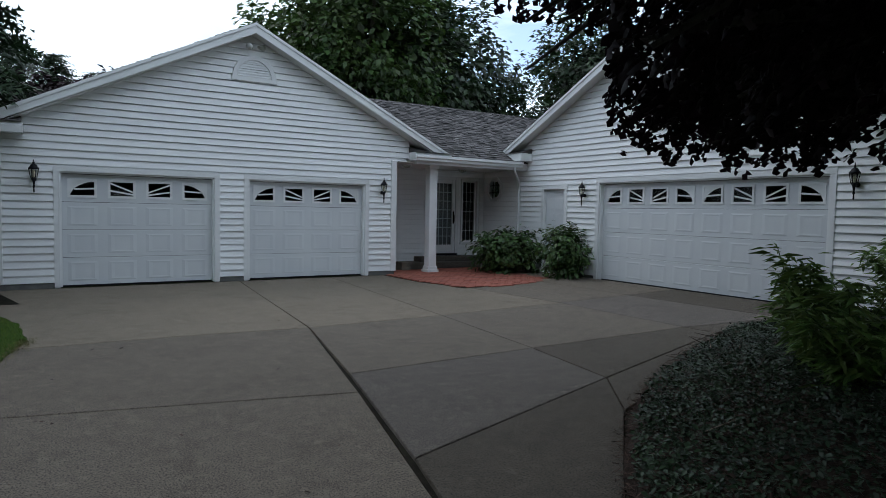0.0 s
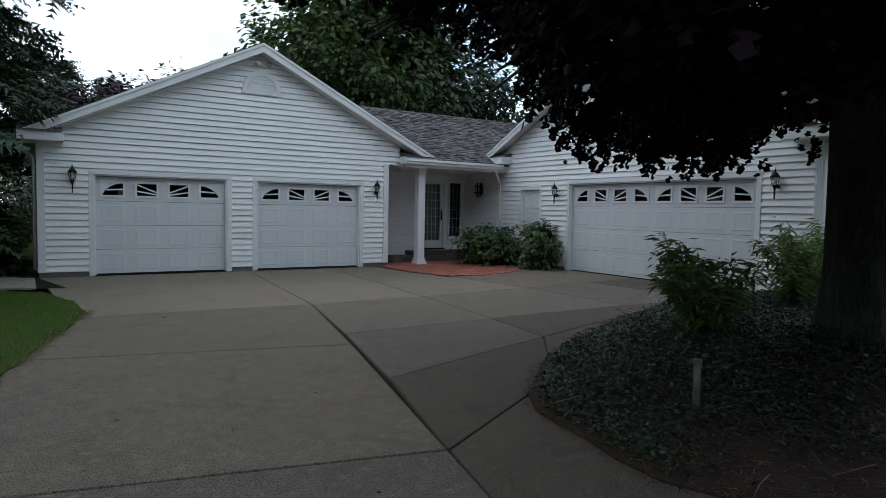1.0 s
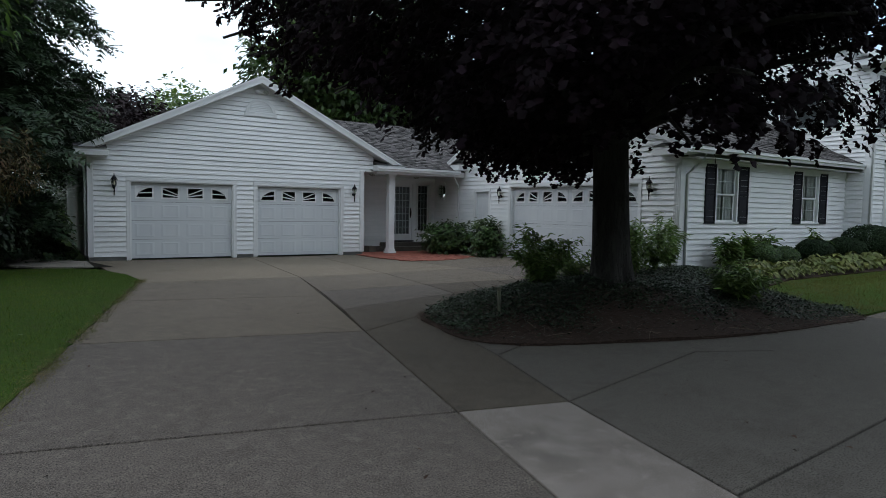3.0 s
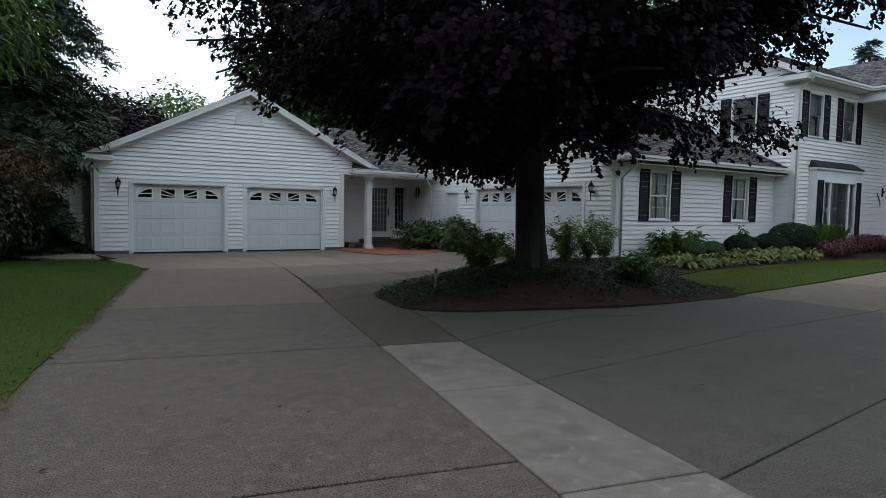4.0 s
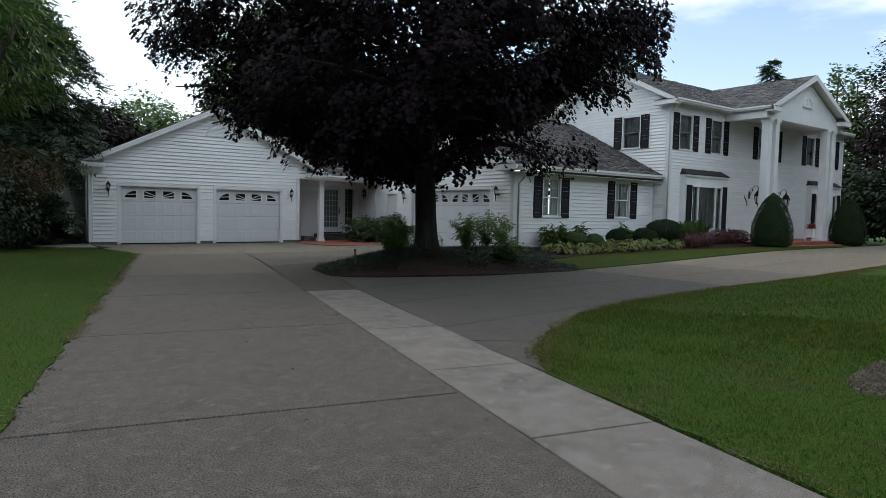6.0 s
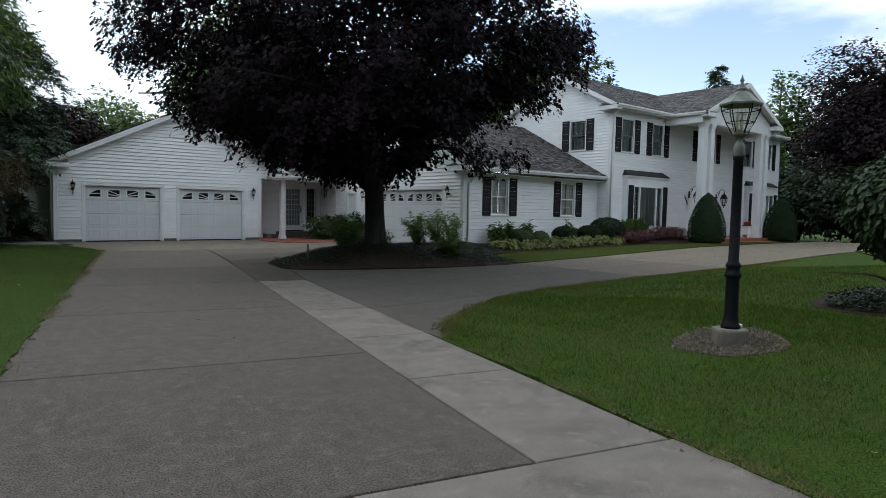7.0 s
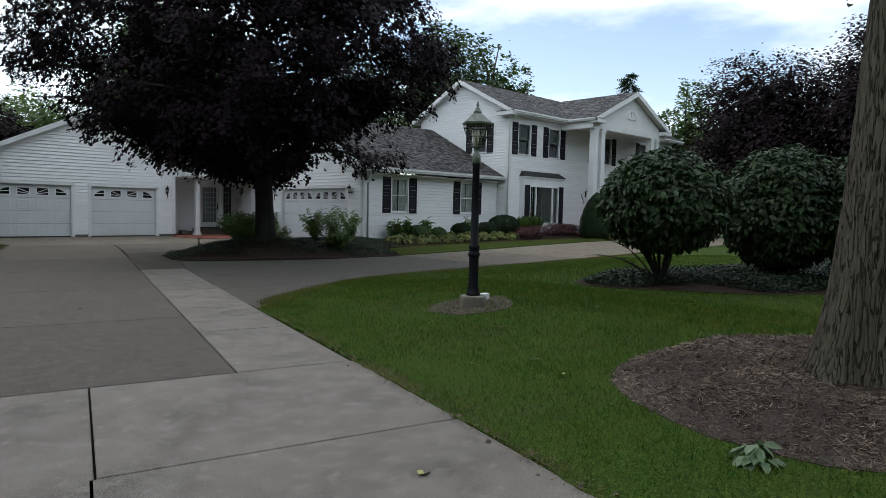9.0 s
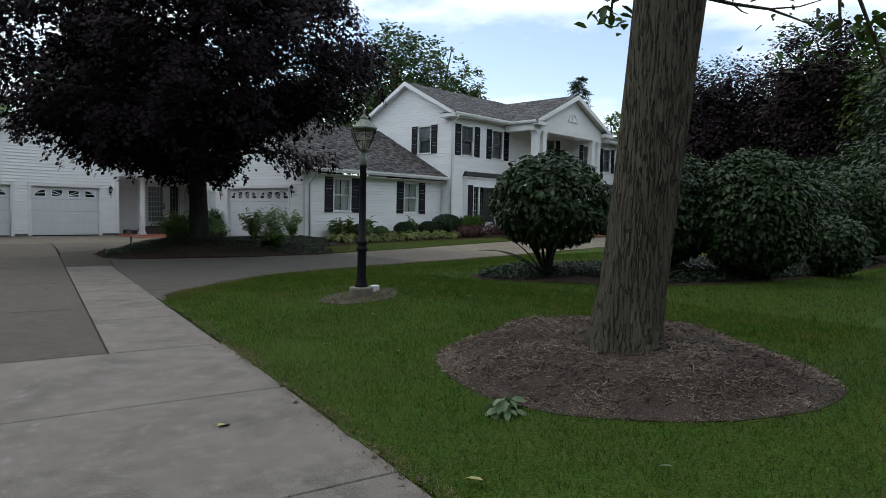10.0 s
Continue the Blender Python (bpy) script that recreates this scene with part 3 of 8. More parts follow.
                bars = bars[:1]
            else:
                bars = [((P, F - 0.02), (Q, E + 0.3 * (F - E)), 0.03), ((P, E + 0.38 * (F - E)), (Q, E + 0.12 * (F - E)), 0.03)]
            for (ua, za), (ub, zb), wd in bars:
                q4 = [(mu(ua), za - wd / 2), (mu(ub), zb - wd / 2), (mu(ub), zb + wd / 2), (mu(ua), za + wd / 2)]
                face.plate(sp, q4[::-1] if mirror else q4, back - 0.02, back + 0.004)
            part("sunburst_grille", sp, M_TRIM, light)
    # added dark box: the garage's shade is in its colour
    part("dark_garage", face.block(face.block(face.block(face.block(Geo(), u0 - 0.2, u1 + 0.2, 0.02, z1 + 0.2, -1.3, -1.25), u0 - 0.25, u0 - 0.2, 0.02, z1 + 0.2, -1.3, -0.12), u1 + 0.2, u1 + 0.25, 0.02, z1 + 0.2, -1.3, -0.12), u0 - 0.25, u1 + 0.25, z1 + 0.2, z1 + 0.25, -1.3, -0.12), M_DARKIN, door, "near-black backing box standing in for the unlit garage")


def wall_lantern(name, face, u, z, size, label):
    """A carriage lantern on a wall: back plate, arm, cage, panes, cap, tail."""
    lamp = thing(name, face.at(u, z), label, "wall lamp", "wall lanterns by the garage doors")
    s = size
    part("back_plate", Geo().lathe(0, 0, [(0.05 * s, -0.012), (0.05 * s, 0.012), (0.035 * s, 0.02)], 12), M_IRON, lamp)
    plate = lamp.children[0]
    plate.data.transform(Matrix.Translation(face.at(u, z, 0.03)) @ face.n.to_track_quat("Z", "Y").to_matrix().to_4x4())
    c = face.at(u, z + 0.02, 0.16 * s)
    part("arm", Geo().tube([face.at(u, z, 0.03), face.at(u, z - 0.03, 0.09 * s), face.at(u, z - 0.02, 0.16 * s)], 0.014 * s, 8), M_IRON, lamp, smooth=True)
    x, y, h = c.x, c.y, c.z
    part("base_cup", Geo().lathe(x, y, [(0.004, h - 0.32 * s), (0.016 * s, h - 0.3 * s), (0.012 * s, h - 0.22 * s), (0.026 * s, h - 0.19 * s), (0.014 * s, h - 0.15 * s), (0.03 * s, h - 0.06 * s), (0.06 * s, h)], 10), M_IRON, lamp, smooth=True)
    part("glass_cage", Geo().lathe(x, y, [(0.056 * s, h + 0.002), (0.088 * s, h + 0.19 * s)], 6), M_LAMPGLASS, lamp, "seeded glass panes")
    bars = Geo()
    for i in range(6):
        a = math.pi / 3 * i
        bars.tube([(x + 0.058 * s * math.cos(a), y + 0.058 * s * math.sin(a), h), (x + 0.091 * s * math.cos(a), y + 0.091 * s * math.sin(a), h + 0.19 * s)], 0.007 * s, 5)
    part("cage_bars", bars, M_IRON, lamp)
    part("bulb", Geo().lathe(x, y, [(0.015, h + 0.01), (0.018, h + 0.05), (0.026, h + 0.09), (0.012, h + 0.13)], 10), M_BULB, lamp, smooth=True)
    part("cap", Geo().lathe(x, y, [(0.1 * s, h + 0.185 * s), (0.105 * s, h + 0.2 * s), (0.075 * s, h + 0.235 * s), (0.06 * s, h + 0.27 * s), (0.02 * s, h + 0.3 * s), (0.024 * s, h + 0.325 * s), (0.008 * s, h + 0.35 * s), (0.012 * s, h + 0.37 * s), (0.003 * s, h + 0.4 * s)], 12), M_IRON, lamp, smooth=True)
    return lamp


def gooseneck_lantern(name, face, u, z, label):
    """A large lantern hung from a scrolled arm on a wall."""
    lamp = thing(name, face.at(u, z), label, "wall lamp", "hanging lanterns by the front door")
    part("back_plate", face.block(Geo(), u - 0.06, u + 0.06, z - 0.17, z + 0.17, 0.034, 0.06), M_IRON, lamp, bevel=0.01)
    arm = [(0.06, -0.02), (0.12, 0.02), (0.17, 0.14), (0.2, 0.3), (0.29, 0.41), (0.42, 0.41), (0.47, 0.33), (0.47, 0.26)]
    part("arm", Geo().tube([face.at(u, z + b, a) for a, b in arm], 0.016, 8), M_IRON, lamp, "scrolled black arm", smooth=True)
    curl = [(0.17 - 0.09 * math.cos(i * 0.6) * (1 - i * 0.08), 0.22 + 0.09 * math.sin(i * 0.6) * (1 - i * 0.08)) for i in range(9)]
    part("scroll", Geo().tube([face.at(u, z + b, a) for a, b in curl], 0.01, 6), M_IRON, lamp, smooth=True)
    c = face.at(u, z, 0.47)
    x, y, h = c.x, c.y, z - 0.06
    part("cap", Geo().lathe(x, y, [(0.19, h), (0.195, h + 0.02), (0.14, h + 0.09), (0.12, h + 0.17), (0.07, h + 0.22), (0.03, h + 0.26), (0.035, h + 0.29), (0.01, h + 0.33)], 12), M_IRON, lamp, "black bell cap", smooth=True)
    part("glass_cage", Geo().lathe(x, y, [(0.1, h - 0.33), (0.16, h)], 6), M_LAMPGLASS, lamp, "clear tapered panes")
    bars = Geo()
    for i in range(6):
        a = math.pi / 3 * i
        bars.tube([(x + r * math.cos(a), y + r * math.sin(a), k) for r, k in ((0.104, h - 0.33), (0.166, h))], 0.011, 5)
    part("cage_bars", bars, M_IRON, lamp)
    part("bulb", Geo().lathe(x, y, [(0.02, h - 0.3), (0.02, h - 0.18), (0.035, h - 0.12), (0.01, h - 0.04)], 10), M_BULB, lamp, smooth=True)
    part("base_cup", Geo().lathe(x, y, [(0.004, h - 0.48), (0.02, h - 0.45), (0.014, h - 0.41), (0.05, h - 0.38), (0.105, h - 0.34), (0.112, h - 0.32)], 12), M_IRON, lamp, smooth=True)
    return lamp

# ---- the two-bay garage wing and its porch ----
SLOPE = 0.5
wing = thing("garage_wing", (5.5, 13.0, 0), "white-sided gabled garage wing with two overhead doors and a porch", "house")
FA = Face(1.53, 13.0, 1, 0)                      # front of the wing
LA = 7.84
doors_a = [(0.99, 3.69, 0.0, 2.13), (4.38, 7.05, 0.0, 2.13)]
open_a = [(a - 0.1, b + 0.1, c, d + 0.1) for a, b, c, d in doors_a]
APEX = (5.97 - 1.53, 5.1)                         # under the rake


def gable_a(z):
    if z <= 2.72:
        return 0.12, LA - 0.12
    half = (APEX[1] - z) / SLOPE
    return max(0.0 if z < 2.9 else -9, APEX[0] - half), min(LA + 0.36, APEX[0] + half)


wall_a = backing(FA, wing, LA, 0.0, 2.72, doors_a, ((0.0, LA), (LA / 2, 4.62)), label="white clapboard gable wall of the garage")
part("gable_core", FA.plate(Geo(), [(-0.3, 2.7), (LA + 0.36, 2.7), (APEX[0], APEX[1] - 0.02)], -0.1, 0.0), M_TRIM, wing)
siding(FA, wall_a, 0.1, 5.06, gable_a, open_a)
for a, b in ((0.0, 0.89), (3.79, 4.28), (7.15, LA)):
    part("foundation", FA.block(Geo(), a, b, 0.0, 0.1, 0.0, 0.012), M_CONC_F, wing, "dark concrete block footing")
for a, b in ((-0.02, 0.12), (LA - 0.12, LA + 0.03)):
    part("corner_board", FA.block(Geo(), a, b, 0.1, 2.72, 0, 0.036), M_TRIM, wing, bevel=0.004)
for a, b, c, d in doors_a:
    garage_door(FA, wing, a, b, d, 4, "closed pale grey sectional garage door with sunburst lights")
# half-round louvred vent and the twin floodlight under the peak
vent = Geo()
VU, VZ = 6.02 - 1.53, 4.17
ring = [(VU + 0.45 * math.cos(math.pi * i / 14), VZ + 0.06 + 0.45 * math.sin(math.pi * i / 14)) for i in range(15)]
hole = [(VU + 0.36 * math.cos(math.pi * i / 14), VZ + 0.06 + 0.36 * math.sin(math.pi * i / 14)) for i in range(15)]
for i in range(14):
    FA.plate(vent, [ring[i], ring[i + 1], hole[i + 1], hole[i]], 0.01, 0.045)
FA.block(vent, VU - 0.47, VU + 0.47, VZ - 0.02, VZ + 0.07, 0.01, 0.05)
gable_vent = part("gable_vent", vent, M_TRIM, wing, "white half-round louvred gable vent")
FA.plate(back := Geo(), hole, 0.006, 0.012)
part("vent_backing", back, M_SOFFIT, gable_vent)
for i in range(7):
    h = VZ + 0.08 + i * 0.05
    r = math.sqrt(max(0.0, 0.36 ** 2 - (h - VZ - 0.05) ** 2))
    s = Geo().hexa([FA.at(VU - r, h, 0.034), FA.at(VU - r, h, 0.04), FA.at(VU + r, h, 0.04), FA.at(VU + r, h, 0.034)],
                   [FA.at(VU - r, h + 0.045, 0.012), FA.at(VU - r, h + 0.045, 0.018), FA.at(VU + r, h + 0.045, 0.018), FA.at(VU + r, h + 0.045, 0.012)])
    part("slat", s, M_TRIM, gable_vent)
flood = thing("floodlight", FA.at(VU, 4.86), "twin-head security floodlight under the gable peak", "floodlight")
part("mount", FA.block(Geo(), VU - 0.05, VU + 0.05, 4.82, 4.92, 0.01, 0.06), M_TRIM, flood, bevel=0.01)
for s in (-1, 1):
    part("lamp_head", Geo().tube([FA.at(VU + 0.06 * s, 4.86, 0.05), FA.at(VU + 0.1 * s, 4.86, 0.09), FA.at(VU + 0.15 * s, 4.83, 0.16)], [0.02, 0.05, 0.065], 10), M_LAMPGLASS if s > 0 else M_TRIM, flood, smooth=True)

# other walls of the wing
FA_L = Face(1.53, 24.0, 0, -1)                   # its west side
wl_ = backing(FA_L, wing, 11.0, 0.0, 2.72, [], label="white clapboard side wall")
siding(FA_L, wl_, 0.1, 2.7, lambda z: (0.0, 10.88), [])
FA_R = Face(9.37, 13.0, 0, 1)                    # the porch's inner side
wr_ = backing(FA_R, wing, 1.7, 0.0, 2.72, [], label="white clapboard side wall of the porch")
siding(FA_R, wr_, 0.1, 2.7, lambda z: (0.1, 1.7), [])
FP = Face(9.37, 14.7, 1, 0)                      # back of the porch, with the entry
LP = 3.83
pd = (1.92, 2.83, 0.36, 2.43)                     # entry
ps = (3.08, 3.57, 0.68, 2.43)                    # sidelight
wp_ = backing(FP, wing, LP, 0.0, 2.75, [pd, ps], label="white clapboard porch wall with the entry")
siding(FP, wp_, 0.1, 2.72, lambda z: (0.0, LP), [(pd[0] - 0.1, pd[1] + 0.1, pd[2] - 0.05, pd[3] + 0.1), (ps[0] - 0.1, ps[1] + 0.1, ps[2] - 0.1, ps[3] + 0.1)])
g = Geo()
for a, b, c, d in ((pd[0] - 0.1, pd[0], 0.25, pd[3] + 0.1), (pd[1], pd[1] + 0.1, 0.25, pd[3] + 0.1), (pd[0], pd[1], pd[3], pd[3] + 0.1)):
    FP.block(g, a, b, c, d, 0, 0.035)
storm = part("entry_door", g, M_TRIM, wing, "white storm door with a leaded glass grid", bevel=0.004)
g = Geo()
for a, b, c, d in ((pd[0], pd[0] + 0.1, pd[2], pd[3]), (pd[1] - 0.1, pd[1], pd[2], pd[3]), (pd[0] + 0.1, pd[1] - 0.1, pd[2], pd[2] + 0.24), (pd[0] + 0.1, pd[1] - 0.1, pd[3] - 0.1, pd[3])):
    FP.block(g, a, b, c, d, -0.05, 0.0)
part("door_leaf", g, M_TRIM, storm, "white storm door frame", bevel=0.003)
FP.pane(p := Geo(), pd[0] + 0.1, pd[1] - 0.1, pd[2] + 0.24, pd[3] - 0.1, -0.018)
part("pane", p, M_GLASS, storm).visible_shadow = False
g = Geo()
for i in range(1, 5):
    u = pd[0] + 0.1 + (pd[1] - pd[0] - 0.2) * i / 5
    FP.block(g, u - 0.011, u + 0.011, pd[2] + 0.24, pd[3] - 0.1, -0.028, -0.02)
for i in range(1, 7):
    z = pd[2] + 0.24 + (pd[3] - pd[2] - 0.34) * i / 7
    FP.block(g, pd[0] + 0.1, pd[1] - 0.1, z - 0.011, z + 0.011, -0.027, -0.019)
part("muntin_grid", g, M_TRIM, storm)
part("door_handle", FP.block(FP.block(Geo(), pd[1] - 0.07, pd[1] - 0.035, 1.2, 1.55, 0.0, 0.02), pd[1] - 0.065, pd[1] - 0.04, 1.25, 1.45, 0.02, 0.06), M_IRON, storm, "black pull handle", bevel=0.006)
# added grey box: the hall's dimness is in its colour
part("hall_lining", FP.block(FP.block(FP.block(FP.block(Geo(), 0.9, 3.7, 0.1, 2.7, -1.2, -1.15), 0.85, 0.9, 0.1, 2.7, -1.2, -0.13), 3.7, 3.75, 0.1, 2.7, -1.2, -0.13), 0.85, 3.75, 2.7, 2.75, -1.2, -0.13), M_HALL, storm, "grey backing box standing in for the dim hall")
part("inner_door", FP.block(Geo(), pd[0] + 0.02, pd[1] - 0.02, pd[2], pd[3] - 0.02, -0.16, -0.12), M_BLIND, storm)
sash_window(FP, wing, *ps, 3, 6, "none", double=False)
part("threshold", FP.block(Geo(), pd[0] - 0.06, pd[1] + 0.06, pd[2] - 0.05, pd[2], -0.05, 0.07), M_SHUTTER, wing)
# porch step, floor light, posts, ceiling
step = Geo()
FP.block(step, 0.9, LP - 0.25, 0.0, 0.17, 0.0, 0.75)
FP.block(step, 1.5, LP - 0.1, 0.17, 0.3, 0.0, 0.42)
part("porch_step", step, M_SLAB_DARK, wing, "grey concrete porch steps", bevel=0.012)
part("porch_block", FP.block(Geo(), 0.62, 0.88, 0.0, 0.22, 0.55, 0.95), M_BASE, wing, bevel=0.01)
post = thing("porch_post", (10.47, 13.15, 0), "square white porch post with a moulded base and cap", "post")
part("shaft", Geo().box(10.36, 13.04, 0.16, 10.58, 13.26, 2.6), M_TRIM, post, bevel=0.012)
part("base", Geo().box(10.31, 12.99, 0.02, 10.63, 13.31, 0.09).box(10.335, 13.015, 0.09, 10.605, 13.285, 0.17), M_TRIM, post, bevel=0.008)
part("cap", Geo().box(10.335, 13.015, 2.58, 10.605, 13.285, 2.64).box(10.315, 12.995, 2.64, 10.625, 13.305, 2.69), M_TRIM, post, bevel=0.008)
tagged(part("ceiling", Geo().box(9.42, 12.86, 2.69, 13.14, 14.66, 2.715), M_SOFFIT), "white porch ceiling", "ceiling", kind="structure")
for i, (x, y) in enumerate(((9.95, 13.5), (11.9, 13.9))):
    cl = thing("ceiling_light", (x, y, 2.69), "small round flush light on the porch ceiling", "ceiling lamp", "porch ceiling lights")
    part("rim", Geo().lathe(x, y, [(0.12, 2.665), (0.13, 2.69)], 16), M_TRIM, cl)
    part("bowl", Geo().lathe(x, y, [(0.03, 2.6), (0.08, 2.62), (0.11, 2.663)], 16), M_LAMPGLASS, cl, smooth=True)

# roof of the wing: two slopes, ridge to the back
R0, R1 = 12.7, 24.3
ROOF_A = 5.27
for s, reach in ((-1, 4.77), (1, 4.77)):
    x_e, z_e = 5.97 + s * reach, ROOF_A - reach * SLOPE
    d = Vector((s * 1.0, 0, -SLOPE)).normalized()
    g = Geo().prism([(5.97, R0, ROOF_A), (x_e, R0, z_e), (x_e, R0, z_e - 0.14), (5.97, R0, ROOF_A - 0.16)], (0, R1 - R0, 0))
    roof = part("roof", g, M_SOFFIT, wing, "shingled roof slope with white edges")
    length = math.hypot(reach, reach * SLOPE)
    up = Vector((-s * 1.0, 0, SLOPE)).normalized()
    shingles(roof, (x_e + 0.02 * s, R0 - 0.02, z_e), (0, 1, 0), up, length, lambda v: (0, R1 - R0), M_SHINGLE, 0, seed=3 + s, tab=0.5)
    # rake board with its upper moulding
    rb = Geo().prism([(5.97, R0 - 0.03, ROOF_A + 0.005), (x_e, R0 - 0.03, z_e + 0.005), (x_e, R0 - 0.03, z_e - 0.165), (5.97, R0 - 0.03, ROOF_A - 0.195)], (0, 0.03, 0))
    part("rake_board", rb, M_TRIM, roof, "white rake board")
    part("rake_moulding", Geo().prism([(5.97, R0 - 0.05, ROOF_A + 0.014), (x_e, R0 - 0.05, z_e + 0.014), (x_e, R0 - 0.05, z_e - 0.045), (5.97, R0 - 0.05, ROOF_A - 0.045)], (0, 0.02, 0)), M_TRIM, roof)
part("rake_soffit", Geo().prism([(1.25, R0, 2.72), (5.97, R0, ROOF_A - 0.165), (10.69, R0, 2.72), (10.69, R0, 2.705), (5.97, R0, ROOF_A - 0.18), (1.25, R0, 2.705)], (0, 0.3, 0)), M_SOFFIT, wing)
# boxed eave returns with their little shingled tops
for s, xa, xb in ((-1, 1.2, 1.98), (1, 9.72, 10.72)):
    part("eave_return", Geo().prism([(xa, 12.62, 2.74), (xa, 13.0, 2.74), (xa, 13.0, 2.93), (xa, 12.66, 2.93), (xa, 12.64, 2.86), (xa, 12.62, 2.86)], (xb - xa, 0, 0)), M_TRIM, wing, "white boxed eave return", bevel=0.004)
    part("return_shingles", Geo().prism([(xa, 12.6, 2.932), (xa, 13.0, 3.06), (xa, 13.0, 2.935)], (xb - xa - (0.02 if s < 0 else 0), 0, 0)), M_SHINGLE, wing)
gutter(wing, (1.2, 13.0, 2.88), (1.2, R1, 2.88), (-1, 0, 0))
downspout(wing, [(1.15, 13.15, 2.76), (1.2, 13.15, 2.62), (1.44, 13.1, 2.45), (1.47, 13.1, 2.3), (1.47, 13.1, 0.15)])

# ---- roof over the porch and entry, between the two gables ----
MR = Vector((0, 1, SLOPE)).normalized()
mid = part("roof", Geo().prism([(9.8, 12.72, 2.83), (9.8, 16.62, 4.78), (9.8, 16.62, 4.64), (9.8, 12.72, 2.7)], (8.2, 0, 0)), M_SOFFIT, wing, "grey shingled porch roof")
tagged(mid, "grey asphalt-shingled roof over the porch")
shingles(mid, (9.8, 12.7, 2.835), (1, 0, 0), MR, 4.37, lambda v: (0.0, 6.6 + 0.2 * v), M_SHINGLE, 290, seed=11)
part("ridge_cap", Geo().prism([(9.8, 16.5, 4.74), (9.8, 16.62, 4.81), (9.8, 16.74, 4.74)], (7.0, 0, 0)), M_SHINGLE, mid)
part("roof_back", Geo().prism([(6.5, 16.6, 4.77), (6.5, 21.0, 2.57), (6.5, 21.0, 2.45), (6.5, 16.6, 4.64)], (11.4, 0, 0)), M_SHINGLE, mid)
gutter(wing, (9.74, 12.72, 2.86), (12.95, 12.72, 2.86), (0, -1, 0), 0.13)
part("eave_board", Geo().box(9.8, 12.73, 2.66, 13.18, 12.86, 2.85), M_TRIM, wing)
downspout(wing, [(12.72, 12.66, 2.74), (12.72, 12.68, 2.62), (13.02, 12.9, 2.42), (13.14, 13.02, 2.3), (13.15, 13.03, 2.1), (13.15, 13.03, 0.1)])

# ---- the attached garage with the wide door ----
barn = thing("attached_garage", (17, 8.5, 0), "white-sided garage with a wide overhead door and shuttered windows", "house")
FC = Face(13.2, 14.7, 0, -1)                     # its west front; u runs south
LC = 10.92
dc = (4.6, 9.71, 0.0, 2.27)                     # wide door
sd = (2.68, 3.44, 0.03, 2.15)                    # service door
oc = (0.34, 0.78, 1.98, 2.42)                    # eight-sided light
C_APEX_U, C_APEX_Z = 14.7 - 8.45, 5.5


def gable_c(z):
    lo, hi = 0.0, LC - 0.14
    if z > 2.72:
        half = (C_APEX_Z - z) / SLOPE
        lo = max(0.0 if z < 2.75 else 1.2, C_APEX_U - half)
        hi = min(LC if z > 2.75 else hi, C_APEX_U + half)
    return lo, hi


wall_c = backing(FC, barn, LC, 0.0, 2.72, [dc, sd, oc], ((1.4, LC), (C_APEX_U, 5.4)), label="white clapboard gable wall of the wide garage")
siding(FC, wall_c, 0.1, 5.45, gable_c, [(dc[0] - 0.1, dc[1] + 0.1, 0, dc[3] + 0.1), (sd[0] - 0.09, sd[1] + 0.09, 0, sd[3] + 0.09), (oc[0] - 0.02, oc[1] + 0.02, oc[2], oc[3])])
garage_door(FC, barn, dc[0], dc[1], dc[3], 8, "closed wide grey-white sectional garage door with sunburst lights")
g = Geo()
for a, b, c, d in ((sd[0] - 0.09, sd[0], 0.03, sd[3]), (sd[1], sd[1] + 0.09, 0.03, sd[3]), (sd[0] - 0.09, sd[1] + 0.09, sd[3], sd[3] + 0.09)):
    FC.block(g, a, b, c, d, 0, 0.035)
service = part("side_door", g, M_TRIM, barn, "closed pale six-panel service door", bevel=0.004)
part("door_leaf", FC.block(Geo(), sd[0], sd[1], sd[2], sd[3], -0.09, -0.05), M_DOOR, service)
for i in range(2):
    for a, b in ((0.15, 0.75), (0.85, 1.5), (1.6, 1.9)):
        p, q = sd[0] + 0.1 + i * 0.31, sd[0] + 0.1 + i * 0.31 + 0.25
        part("door_panel", FC.block(Geo(), p, q, a + 0.03, b + 0.03, -0.05, -0.042), M_DOOR, service, bevel=0.006)
part("door_knob", Geo().tube([FC.at(sd[0] + 0.06, 1.0, -0.05), FC.at(sd[0] + 0.06, 1.0, -0.02), FC.at(sd[0] + 0.06, 1.0, 0.0)], [0.012, 0.02, 0.028], 10), M_BASE, service, smooth=True)
# eight-sided light
cu, cz = (oc[0] + oc[1]) / 2, (oc[2] + oc[3]) / 2
eight = [(cu + 0.37 * math.cos(math.pi / 8 + math.pi / 4 * i), cz + 0.37 * math.sin(math.pi / 8 + math.pi / 4 * i)) for i in range(8)]
inner8 = [(cu + 0.29 * math.cos(math.pi / 8 + math.pi / 4 * i), cz + 0.29 * math.sin(math.pi / 8 + math.pi / 4 * i)) for i in range(8)]
g = Geo()
for i in range(8):
    j = (i + 1) % 8
    FC.plate(g, [eight[i], eight[j], inner8[j], inner8[i]], -0.01, 0.06)
octo = part("octagon_window", g, M_TRIM, barn, "white eight-sided window with leaded glass", bevel=0.004)
p = Geo().add([FC.at(u, z, 0.018) for u, z in inner8], [tuple(range(8))])
part("pane", p, M_GLASS, octo).visible_shadow = False
g = Geo()
for k in (-0.1, 0.1):
    FC.block(g, cu + k - 0.012, cu + k + 0.012, cz - 0.27, cz + 0.27, 0.002, 0.014)
    FC.block(g, cu - 0.27, cu + 0.27, cz + k - 0.012, cz + k + 0.012, 0.003, 0.015)
